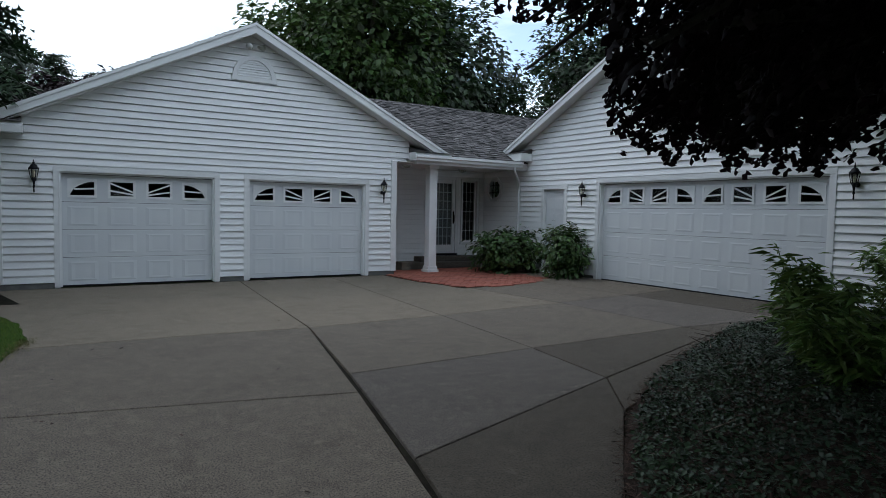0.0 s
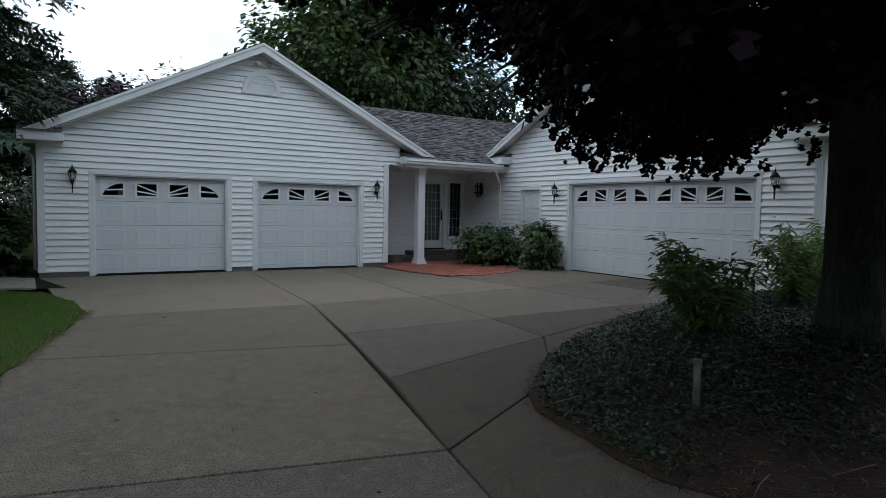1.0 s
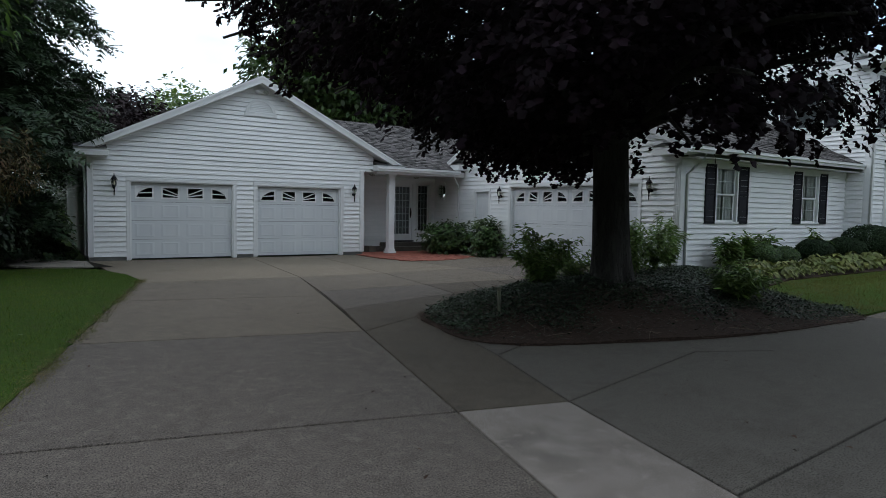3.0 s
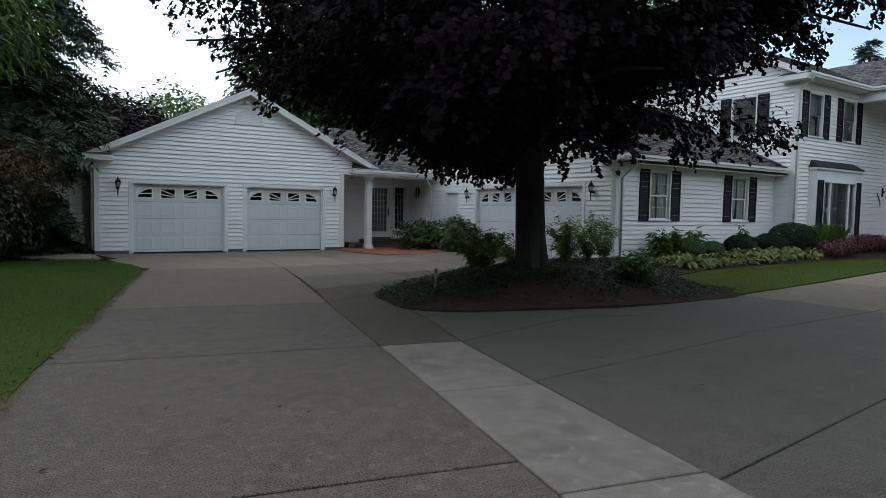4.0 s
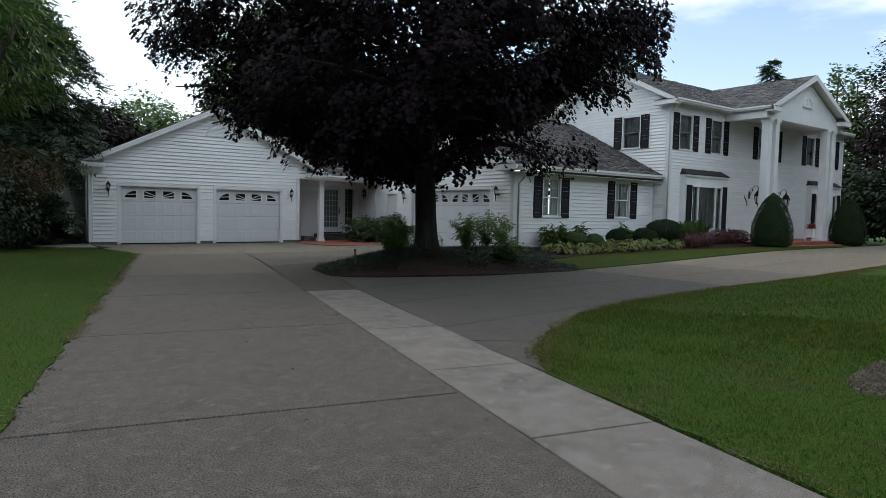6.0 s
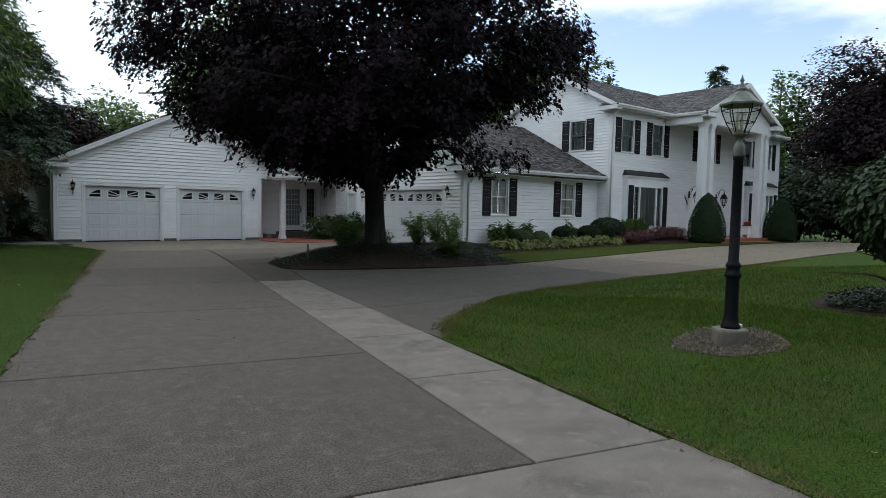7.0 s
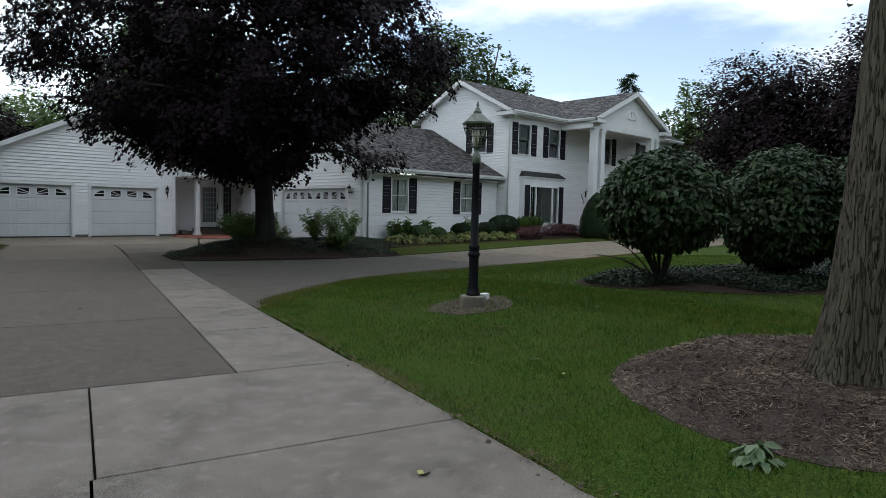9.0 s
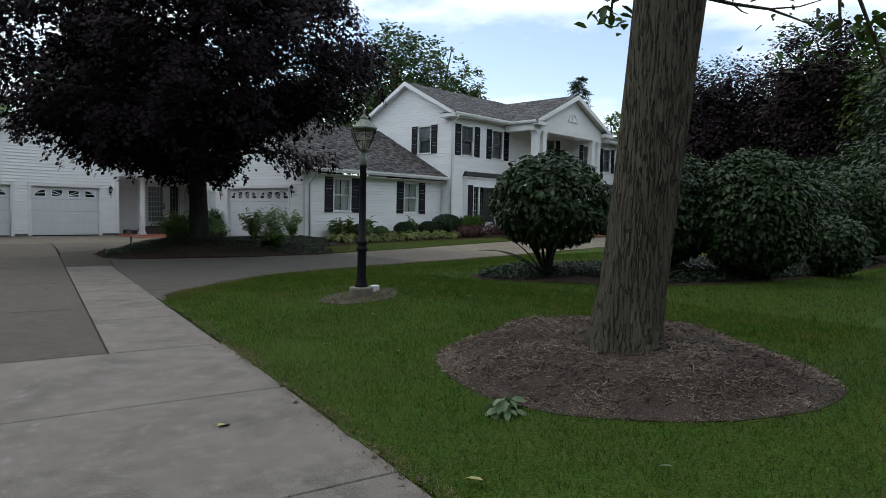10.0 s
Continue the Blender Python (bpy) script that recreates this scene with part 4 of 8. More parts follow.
part("muntin_grid", g, M_SHUTTER, octo)
part("window_lining", FC.block(Geo(), oc[0] - 0.1, oc[1] + 0.1, oc[2] - 0.1, oc[3] + 0.1, -0.6, -0.55), M_DARKIN, octo)
g = Geo()
FC.block(g, LC - 0.14, LC + 0.036, 0.1, 2.72, 0, 0.036)
part("corner_board", g, M_TRIM, barn, "white fluted corner board")
for i in range(3):
    part("corner_flute", FC.block(Geo(), LC - 0.12 + i * 0.05, LC - 0.095 + i * 0.05, 0.12, 2.7, 0.036, 0.043), M_TRIM, barn)
for a, b in ((0, 2.59), (3.53, 4.5), (9.81, LC)):
    part("foundation", FC.block(Geo(), a, b, 0, 0.1, 0, 0.012), M_CONC_F, barn)

FS = Face(13.2, 3.78, 1, 0)                      # its south side, with two windows
LS = 7.83
win_s = [(1.4, 2.25, 1.34, 2.7), (5.39, 6.24, 1.34, 2.7)]
wall_s = backing(FS, barn, LS, 0.0, 2.85, win_s, label="white clapboard side wall with shuttered windows")
siding(FS, wall_s, 0.1, 2.82, lambda z: (0.14, LS), [(a - 0.06, b + 0.06, c - 0.05, d + 0.06) for a, b, c, d in win_s])
g = Geo()
FS.block(g, -0.028, 0.14, 0.1, 2.82, 0.0, 0.036)
part("corner_board", g, M_TRIM, barn)
for a, b, c, d in win_s:
    sash_window(FS, barn, a, b, c, d, 2, 2, "curtain", shutters=(a - 0.48, b + 0.06), shutter_w=0.42)
# roof of the attached garage
YR, ZR = 8.45, 5.65
for s, reach in ((-1, 5.1), (1, 5.1)):
    ye, ze = YR + s * reach, ZR - reach * SLOPE
    x1 = 21.0
    g = Geo().prism([(12.9, YR, ZR), (12.9, ye, ze), (12.9, ye, ze - 0.14), (12.9, YR, ZR - 0.16)], (x1 - 12.9, 0, 0))
    roof = part("roof", g, M_SOFFIT, barn, "dark grey asphalt-shingled roof slope")
    shingles(roof, (12.88, ye + 0.02 * s, ze + 0.004), (1, 0, 0), Vector((0, -s, SLOPE)).normalized(), math.hypot(reach, reach * SLOPE), lambda v: (0, x1 - 12.88), M_SHINGLE, 290 if s < 0 else 0, seed=21 + s)
    rb = Geo().prism([(12.87, YR, ZR + 0.005), (12.87, ye, ze + 0.005), (12.87, ye, ze - 0.165), (12.87, YR, ZR - 0.195)], (0.03, 0, 0))
    part("rake_board", rb, M_TRIM, roof, "white rake board")
    part("rake_moulding", Geo().prism([(12.85, YR, ZR + 0.014), (12.85, ye, ze + 0.014), (12.85, ye, ze - 0.045), (12.85, YR, ZR - 0.045)], (0.02, 0, 0)), M_TRIM, roof)
    ya, yb = sorted((ye, ye - s * 1.0))
    part("eave_return", Geo().box(12.82, ya, ze - 0.2, 13.2, yb, ze), M_TRIM, barn, "white boxed eave return", bevel=0.006)
    part("return_shingles", Geo().prism([(12.8, ya, ze + 0.003), (13.2, ya, ze + 0.13), (13.2, ya, ze + 0.004)], (0, yb - ya, 0)), M_SHINGLE, barn)
part("eave_soffit", Geo().box(13.2, 3.38, 2.84, 21.0, 3.78, 2.86), M_SOFFIT, barn)
part("frieze_board", Geo().box(13.2, 3.74, 2.68, 21.0, 3.765, 2.84), M_TRIM, barn)
gutter(barn, (12.85, 3.35, 3.06), (21.0, 3.35, 3.06), (0, -1, 0), 0.13)
downspout(barn, [(13.42, 3.28, 2.93), (13.42, 3.3, 2.82), (13.4, 3.6, 2.58), (13.38, 3.72, 2.46), (13.38, 3.72, 0.3)])

# ---- the two-storey main house ----
main = thing("main_house", (29, 6, 0.2), "white-sided two-storey house with black shutters and a columned portico", "house")
FM = Face(21.03, 3.1, 1, 0)
LM, EAVE = 16.2, 6.0
upper = [(0.66, 1.54), (3.02, 3.9), (7.01, 8.75), (11.87, 12.8), (14.3, 15.2)]
win_u = [(a, b, 4.22, 5.62) for a, b in upper]
fd = (7.3, 8.25, 0.45, 2.5)
wall_m = backing(FM, main, LM, 0.0, EAVE, [*win_u, fd, (1.3, 3.6, 0.9, 2.75), (12.6, 14.9, 0.9, 2.75)], label="white clapboard front wall of the house")
siding(FM, wall_m, 0.3, EAVE - 0.05, lambda z: (0.16, LM), [(a - 0.06, b + 0.06, c - 0.05, d + 0.06) for a, b, c, d in win_u] + [(fd[0] - 0.16, fd[1] + 0.16, 0.3, 2.85), (0.85, 4.01, 0.3, 3.2), (12.1, 15.5, 0.3, 3.2)])
for a, b, c, d in win_u:
    sash_window(FM, main, a, b, c, d, 3 if b - a < 1.2 else 5, 2, "shade", shutters=(a - 0.47, b + 0.06), shutter_w=0.41)
for a, b in ((-0.03, 0.16), (LM - 0.14, LM + 0.03)):
    part("corner_board", FM.block(Geo(), a, b, 0.3, EAVE, 0.0, 0.036), M_TRIM, main)
part("foundation", FM.block(Geo(), 0, LM, 0.0, 0.3, 0, 0.014), M_CONC_F, main)
part("frieze_board", FM.block(Geo(), 0, LM, EAVE - 0.25, EAVE, 0.02, 0.04), M_TRIM, main)


def bay(u0, u1, label):
    """A shallow boxed bay under its own little roof, with a gridded picture window and shutters."""
    d = 0.28
    fb = Face(FM.at(u0, 0, d).x, FM.at(u0, 0, d).y, 1, 0)
    w = u1 - u0
    a, b = 0.42, w - 0.42
    op = (a + 0.06, b - 0.06, 0.93, 2.68)
    box = part("bay", fb.block(Geo(), op[0], op[1], 0.45, op[2], -0.1, 0), M_TRIM, main, label)
    for p, q, r, s, e, f in ((0, op[0], 0.45, 3.15, -0.1, 0), (op[1], w, 0.45, 3.15, -0.1, 0), (op[0], op[1], op[3], 3.15, -0.1, 0), (0, 0.08, 0.45, 3.15, -d, -0.1), (w - 0.08, w, 0.45, 3.15, -d, -0.1)):
        part("bay_panel", fb.block(Geo(), p, q, r, s, e, f), M_TRIM, box)
    t = 0.055
    g = Geo()
    for p, q, r, s in ((op[0] - t, op[0], op[2] - t, op[3] + t), (op[1], op[1] + t, op[2] - t, op[3] + t), (op[0], op[1], op[3], op[3] + t), (op[0], op[1], op[2] - t, op[2])):
        fb.block(g, p, q, r, s, 0, 0.04)
    c1, c2 = op[0] + (op[1] - op[0]) * 0.2, op[0] + (op[1] - op[0]) * 0.8
    for c in (c1, c2):
        fb.block(g, c - 0.04, c + 0.04, op[2], op[3], -0.06, 0.03)
    part("window_frame", g, M_TRIM, box, bevel=0.004)
    g = Geo()
    for p, q, n in ((op[0], c1, 2), (c1, c2, 5), (c2, op[1], 2)):
        for i in range(1, n):
            u = p + (q - p) * i / n
            fb.block(g, u - 0.006, u + 0.006, op[2], op[3], -0.045, -0.032)
    for i in range(1, 6):
        z = op[2] + (op[3] - op[2]) * i / 6
        fb.block(g, op[0], op[1], z - 0.006, z + 0.006, -0.046, -0.033)
    part("muntin_grid", g, M_TRIM, box)
    part("pane", fb.pane(Geo(), op[0], op[1], op[2], op[3], -0.027), M_GLASS, box).visible_shadow = False
    part("room_lining", fb.block(Geo(), 0.1, w - 0.1, 0.5, 3.0, -1.6, -1.55), M_DARKIN, box)
    for u in (a - 0.36, b + 0.0):
        shutter(fb, box, u, u + 0.36, op[2] - 0.07, op[3] + 0.07)
    part("bay_roof", Geo().hexa([fb.at(-0.06, 3.17, 0.08), fb.at(w + 0.06, 3.17, 0.08), fb.at(w + 0.06, 3.17, -d), fb.at(-0.06, 3.17, -d)],
                                [fb.at(-0.06, 3.2, 0.08), fb.at(w + 0.06, 3.2, 0.08), fb.at(w - 0.1, 3.45, -d), fb.at(0.1, 3.45, -d)]), M_SHINGLE, box, "small shingled bay roof")
    part("bay_fascia", fb.block(Geo(), -0.05, w + 0.05, 3.1, 3.17, -d, 0.06), M_TRIM, box)


bay(0.85, 4.01, "white boxed bay with a gridded picture window and black shutters")
bay(12.1, 15.5, "white boxed bay with a gridded picture window and black shutters")
# front door with pediment
g = Geo()
for a, b, c, d in ((fd[0] - 0.16, fd[0], 0.4, 2.5), (fd[1], fd[1] + 0.16, 0.4, 2.5), (fd[0] - 0.2, fd[1] + 0.2, 2.5, 2.72)):
    FM.block(g, a, b, c, d, 0, 0.06)
fdoor = part("front_door", g, M_TRIM, main, "red panelled front door in a white pedimented surround", bevel=0.006)
part("door_leaf", FM.block(Geo(), *fd, -0.08, -0.04), M_RED, fdoor, "dark red door leaf")
for a, b in ((0.6, 1.2), (1.3, 2.3)):
    for k in (0, 1):
        part("door_panel", FM.block(Geo(), fd[0] + 0.1 + k * 0.42, fd[0] + 0.43 + k * 0.42, a, b, -0.04, -0.03), M_RED, fdoor, bevel=0.008)
FM.plate(g := Geo(), [(fd[0] - 0.3, 2.72), (fd[1] + 0.3, 2.72), ((fd[0] + fd[1]) / 2, 3.12)], 0, 0.1)
part("door_pediment", g, M_TRIM, fdoor, bevel=0.01)

# gable side facing the attached garage
FMW = Face(21.03, 9.3, 0, -1)
MRIDGE_Y, MRIDGE_Z, MFOOT = 6.2, 7.95, 2.7
win_w = (3.9, 4.76, 4.32, 5.62)
wall_w = backing(FMW, main, 6.2, 0.0, EAVE, [win_w], ((0.0, 6.2), (3.1, 7.65)), label="white clapboard gable end of the house")


def gable_m(z):
    half = max(0.0, (7.82 - z) / 0.53)
    return max(0.0, 3.1 - half), min(6.2 - 0.16 if z < EAVE else 6.2, 3.1 + half)


siding(FMW, wall_w, 2.9, 7.78, gable_m, [(win_w[0] - 0.06, win_w[1] + 0.06, win_w[2] - 0.05, win_w[3] + 0.06)])
low = part("wall", FMW.block(Geo(), 5.2, 6.2, 0.0, 2.9, 0.0, 0.002), M_TRIM, main)
siding(FMW, low, 0.3, 2.9, lambda z: (5.3, 6.04), [])
part("corner_board", FMW.block(Geo(), 6.04, 6.23, 0.3, EAVE, 0.0, 0.036), M_TRIM, main)
sash_window(FMW, main, *win_w, 3, 2, "shade", shutters=(win_w[0] - 0.47, win_w[1] + 0.06), shutter_w=0.41)
for x, y, ux, uy, l in ((37.23, 3.1, 0, 1, 6.2), (37.23, 9.3, -1, 0, 16.2)):
    backing(Face(x, y, ux, uy), main, l, 0, EAVE, [], name="wall", label="plain white wall")
# main roof
MS = (MRIDGE_Z - 6.15) / (MRIDGE_Y - MFOOT)
for s in (-1, 1):
    ye, ze = MRIDGE_Y + s * (MRIDGE_Y - MFOOT), 6.15
    reach = MRIDGE_Y - MFOOT
    g = Geo().prism([(20.73, MRIDGE_Y, MRIDGE_Z), (20.73, ye, ze), (20.73, ye, ze - 0.16), (20.73, MRIDGE_Y, MRIDGE_Z - 0.18)], (16.8, 0, 0))
    roof = part("roof", g, M_SOFFIT, main, "weathered grey asphalt-shingled roof slope")
    shingles(roof, (20.7, ye + 0.02 * s, ze + 0.004), (1, 0, 0), Vector((0, -s, MS)).normalized(), math.hypot(reach, reach * MS), lambda v: (0, 16.86), M_SHINGLE_P, 0, seed=31 + s)
    for x in (20.7, 37.53):
        part("rake_board", Geo().prism([(x, MRIDGE_Y, MRIDGE_Z + 0.006), (x, ye, ze + 0.006), (x, ye, ze - 0.18), (x, MRIDGE_Y, MRIDGE_Z - 0.21)], (0.03, 0, 0)), M_TRIM, roof)
part("eave_return", Geo().box(20.62, 2.66, 5.92, 21.03, 3.6, 6.1), M_TRIM, main, bevel=0.006)
part("return_shingles", Geo().prism([(20.6, 2.66, 6.103), (21.03, 2.66, 6.24), (21.03, 2.66, 6.104)], (0, 0.95, 0)), M_SHINGLE_P, main)
part("eave_soffit", Geo().box(21.03, 2.7, 5.97, 37.4, 3.1, 5.99), M_SOFFIT, main)
gutter(main, (20.7, 2.7, 6.14), (24.9, 2.7, 6.14), (0, -1, 0), 0.13)
gutter(main, (24.97, 0.98, 6.12), (24.97, 2.7, 6.12), (-1, 0, 0), 0.12)
gutter(main, (32.55, 2.7, 6.14), (37.5, 2.7, 6.14), (0, -1, 0), 0.13)
downspout(main, [(20.95, 2.62, 6.02), (20.97, 2.7, 5.9), (20.97, 2.98, 5.7), (20.96, 3.04, 5.55), (20.96, 3.04, 0.4)])
# portico
PX0, PX1, PY, PZ = 24.95, 32.45, 0.95, 6.12
PC, PA = (PX0 + PX1) / 2, 7.86
PS = (PA - PZ) / (PC - PX0)
for s in (-1, 1):
    xe = PX0 if s < 0 else PX1
    g = Geo().prism([(PC, PY, PA), (xe, PY, PZ), (xe, PY, PZ - 0.14), (PC, PY, PA - 0.16)], (0, 4.9, 0))
    roof = part("portico_roof", g, M_SOFFIT, main, "shingled portico roof slope")
    l = math.hypot(PC - PX0, PA - PZ)
    shingles(roof, (xe + 0.02 * s, PY - 0.02, PZ + 0.004), (0, 1, 0), Vector((-s, 0, PS)).normalized(), l, lambda v: (0, min(4.9, 1.7 + 1.05 * v)), M_SHINGLE_P, 0, seed=41 + s)
    part("rake_board", Geo().prism([(PC, PY - 0.04, PA + 0.006), (xe, PY - 0.04, PZ + 0.006), (xe, PY - 0.04, PZ - 0.2), (PC, PY - 0.04, PA - 0.24)], (0, 0.04, 0)), M_TRIM, roof, "white rake board")
    xa, xb = sorted((xe, xe - s * 0.75))
    part("eave_return", Geo().box(xa, PY - 0.08, PZ - 0.22, xb, PY + 0.3, PZ - 0.02), M_TRIM, main, bevel=0.006)
    part("return_shingles", Geo().prism([(xa, PY - 0.1, PZ - 0.018), (xa, PY + 0.3, PZ + 0.1), (xa, PY + 0.3, PZ - 0.018)], (xb - xa, 0, 0)), M_SHINGLE_P, main)
FPED = Face(PX0, PY + 0.32, 1, 0)
FPED.plate(g := Geo(), [(0.1, PZ - 0.22), (PX1 - PX0 - 0.1, PZ - 0.22), ((PX1 - PX0) / 2, PA - 0.2)], -0.1, 0)
part("pediment_panel", g, M_TRIM, main, "smooth white pediment panel")
part("entablature", Geo().box(PX0 + 0.12, PY + 0.28, 5.66, PX1 - 0.12, PY + 0.62, PZ - 0.12).box(PX0 + 0.12, PY + 0.62, 5.66, PX0 + 0.46, 3.08, PZ - 0.12).box(PX1 - 0.46, PY + 0.62, 5.66, PX1 - 0.12, 3.08, PZ - 0.12), M_TRIM, main, "white portico beam", bevel=0.006)
part("portico_ceiling", Geo().box(PX0 + 0.4, PY + 0.6, 5.84, PX1 - 0.4, 3.08, 5.86), M_SOFFIT, main)
au, az = (PX1 - PX0) / 2, 6.5
g = Geo()
ring = [(au + 0.42 * math.cos(math.pi * i / 12), az + 0.42 * math.sin(math.pi * i / 12)) for i in range(13)]
hole = [(au + 0.33 * math.cos(math.pi * i / 12), az + 0.03 + 0.33 * math.sin(math.pi * i / 12)) for i in range(13)]
for i in range(12):
    FPED.plate(g, [ring[i], ring[i + 1], hole[i + 1], hole[i]], 0, 0.05)
FPED.block(g, au - 0.46, au + 0.46, az - 0.06, az + 0.03, 0, 0.06)
FPED.block(g, au - 0.04, au + 0.04, az + 0.03, az + 0.36, 0, 0.045)
part("fanlight", g, M_TRIM, main, "white half-round fanlight moulding")
for x in (25.32, 25.93, 30.84, 31.42):
    col = thing("portico_column", (x + 0.18, 1.4, 0.4), "tall square white portico column", "column", "portico columns")
    part("shaft", Geo().box(x + 0.01, 1.25, 0.6, x + 0.33, 1.57, 5.5), M_TRIM, col, bevel=0.015)
    part("base", Geo().box(x - 0.03, 1.21, 0.4, x + 0.37, 1.61, 0.52).box(x - 0.01, 1.23, 0.52, x + 0.35, 1.59, 0.61), M_TRIM, col, bevel=0.008)
    part("cap", Geo().box(x - 0.01, 1.23, 5.48, x + 0.35, 1.59, 5.56).box(x - 0.03, 1.21, 5.56, x + 0.37, 1.61, 5.66), M_TRIM, col, bevel=0.008)
part("porch_floor", Geo().box(25.0, 0.9, 0.1, 33.0, 3.08, 0.4), M_BRICK, main, "red brick porch floor", bevel=0.015)
part("porch_step", Geo().box(26.0, 0.45, 0.05, 32.6, 0.9, 0.26), M_BRICK, main, "red brick step", bevel=0.015)
g = Geo()
for i, (du, dz) in enumerate(((0.0, 0.0), (0.09, -0.11), (0.17, -0.22), (0.24, -0.34))):
    FM.block(g, 5.95 + du, 6.0 + du, 2.32 + dz, 2.46 + dz, 0.03, 0.04)
part("house_number_bars", g, M_IRON, main, "four small dark bars on the siding")

# ---- lanterns on the walls ----
wall_lantern("wall_lantern", FA, 0.6, 1.97, 0.82, "black carriage lantern on the garage siding")
wall_lantern("wall_lantern", FA, 7.48, 1.95, 0.82, "black carriage lantern on the garage siding")
wall_lantern("wall_lantern", FC, 4.14, 1.98, 0.82, "black carriage lantern beside the service door")
wall_lantern("wall_lantern", FC, 10.12, 2.08, 0.82, "black carriage lantern beside the wide garage door")
gooseneck_lantern("hanging_lantern", FM, 6.35, 2.5, "large black lantern on a scrolled arm beside the front door")
gooseneck_lantern("hanging_lantern", FM, 9.0, 2.42, "large black lantern on a scrolled arm beside the front door")

# ---- ground, drive and lawns ----
from mathutils import geometry


def smooth(x):
    x = min(1.0, max(0.0, x))
    return x * x * (3 - 2 * x)


def drive_z(x):
    """The drive climbs a little towards the main house."""
    return 0.22 * smooth((x - 9) / 17)


def inside(x, y, poly):
    hit, n = False, len(poly)
    for i in range(n):
        (xa, ya), (xb, yb) = poly[i], poly[i - 1]
        if (ya > y) != (yb > y) and x < (xb - xa) * (y - ya) / (yb - ya) + xa:
            hit = not hit
    return hit


def edge_gap(x, y, poly):
    best, n = 1e9, len(poly)
    for i in range(n):
        (xa, ya), (xb, yb) = poly[i - 1], poly[i]
        dx, dy = xb - xa, yb - ya
        t = max(0.0, min(1.0, ((x - xa) * dx + (y - ya) * dy) / (dx * dx + dy * dy + 1e-12)))
        best = min(best, math.hypot(x - xa - t * dx, y - ya - t * dy))
    return best


def rounded(pts, step=0.25):
    """A closed smooth line through the points."""
    out, n = [], len(pts)
    for i in range(n):
        p0, p1, p2, p3 = (Vector(pts[(i + k - 1) % n]) for k in range(4))
        m = max(1, int((p2 - p1).length / step))
        for j in range(m):
            t = j / m
            q = 0.5 * ((2 * p1) + (p2 - p0) * t + (2 * p0 - 5 * p1 + 4 * p2 - p3) * t * t + (3 * p1 - p0 - 3 * p2 + p3) * t ** 3)
            out.append((q.x, q.y))
    return out


def sheet(name, outline, height, mat, label, category, grid=0.5, skirt=0.1, kind="structure"):
    """A piece of ground inside an outline, with its own relief and a short edge down."""
    rnd = random.Random(5)
    pts = [Vector(p) for p in outline]
    edges = [(i, (i + 1) % len(pts)) for i in range(len(pts))]
    xs, ys = [p[0] for p in outline], [p[1] for p in outline]
    y = min(ys) + grid / 2
    while y < max(ys):
        x = min(xs) + grid / 2
        while x < max(xs):
            q = (x + rnd.uniform(-0.2, 0.2) * grid, y + rnd.uniform(-0.2, 0.2) * grid)
            if inside(*q, outline) and edge_gap(*q, outline) > grid * 0.3:
                pts.append(Vector(q))
            x += grid
        y += grid
    vs, _, fs, *_ = geometry.delaunay_2d_cdt(pts, edges, [], 1, 1e-4)
    g = Geo()
    keep = []
    for f in fs:
        cx, cy = sum(vs[i].x for i in f) / len(f), sum(vs[i].y for i in f) / len(f)
        if inside(cx, cy, outline):
            a, b, c = (vs[i] for i in f[:3])
            keep.append(tuple(f) if (b - a).cross(c - a) > 0 else tuple(reversed(f)))
    g.add([(v.x, v.y, height(v.x, v.y)) for v in vs], keep)
    n = len(outline)
    top = [(x, y, height(x, y)) for x, y in outline]
    g.add(top + [(x, y, z - skirt) for x, y, z in top], [(i, i + n, (i + 1) % n + n, (i + 1) % n) for i in range(n)])
    return tagged(part(name, g, mat, smooth=True), label, category, kind=kind)


# the lie of the drive: it runs at a slant to the houses
AX, AY = 0.2355, 0.9719                          # up the drive
WX, WY = 0.9719, -0.2355                         # across it


def lane(s, w):
    """A point of the long lane: s metres up the drive from the strip's head, w to the right of its middle joint."""
    return (2.95 + AX * s + WX * w, -2.0 + AY * s + WY * w)


ground_sheet = Geo()
rings = [0, 8, 16, 26, 40, 70, 140, 400, 1500]
for i, r in enumerate(rings):
    ground_sheet.v += [(8 + r * math.cos(2 * math.pi * k / 32), r * math.sin(2 * math.pi * k / 32), -0.12 + (0 if r < 50 else -0.3)) for k in range(32)]
    if i:
        ground_sheet.f += [((i - 1) * 32 + k, i * 32 + k, i * 32 + (k + 1) % 32, (i - 1) * 32 + (k + 1) % 32) for k in range(32)]
tagged(part("ground", ground_sheet, M_GRASS), "open grassy ground reaching the horizon", "ground", kind="structure")

# slabs
drive = tagged(part("driveway", Geo().add([(*lane(-26, -4.2), -0.035), (*lane(-26, 1.0), -0.035), (*lane(-4.5, 1.0), -0.035), (*lane(13, 9), -0.012), (13.1, 13, -0.012), (1.5, 13, -0.035), (*lane(10, -3.4), -0.035)],
               [(0, 1, 2, 3, 4, 5, 6)]), M_JOINT), "wide concrete driveway of large jointed slabs", "driveway", kind="structure")


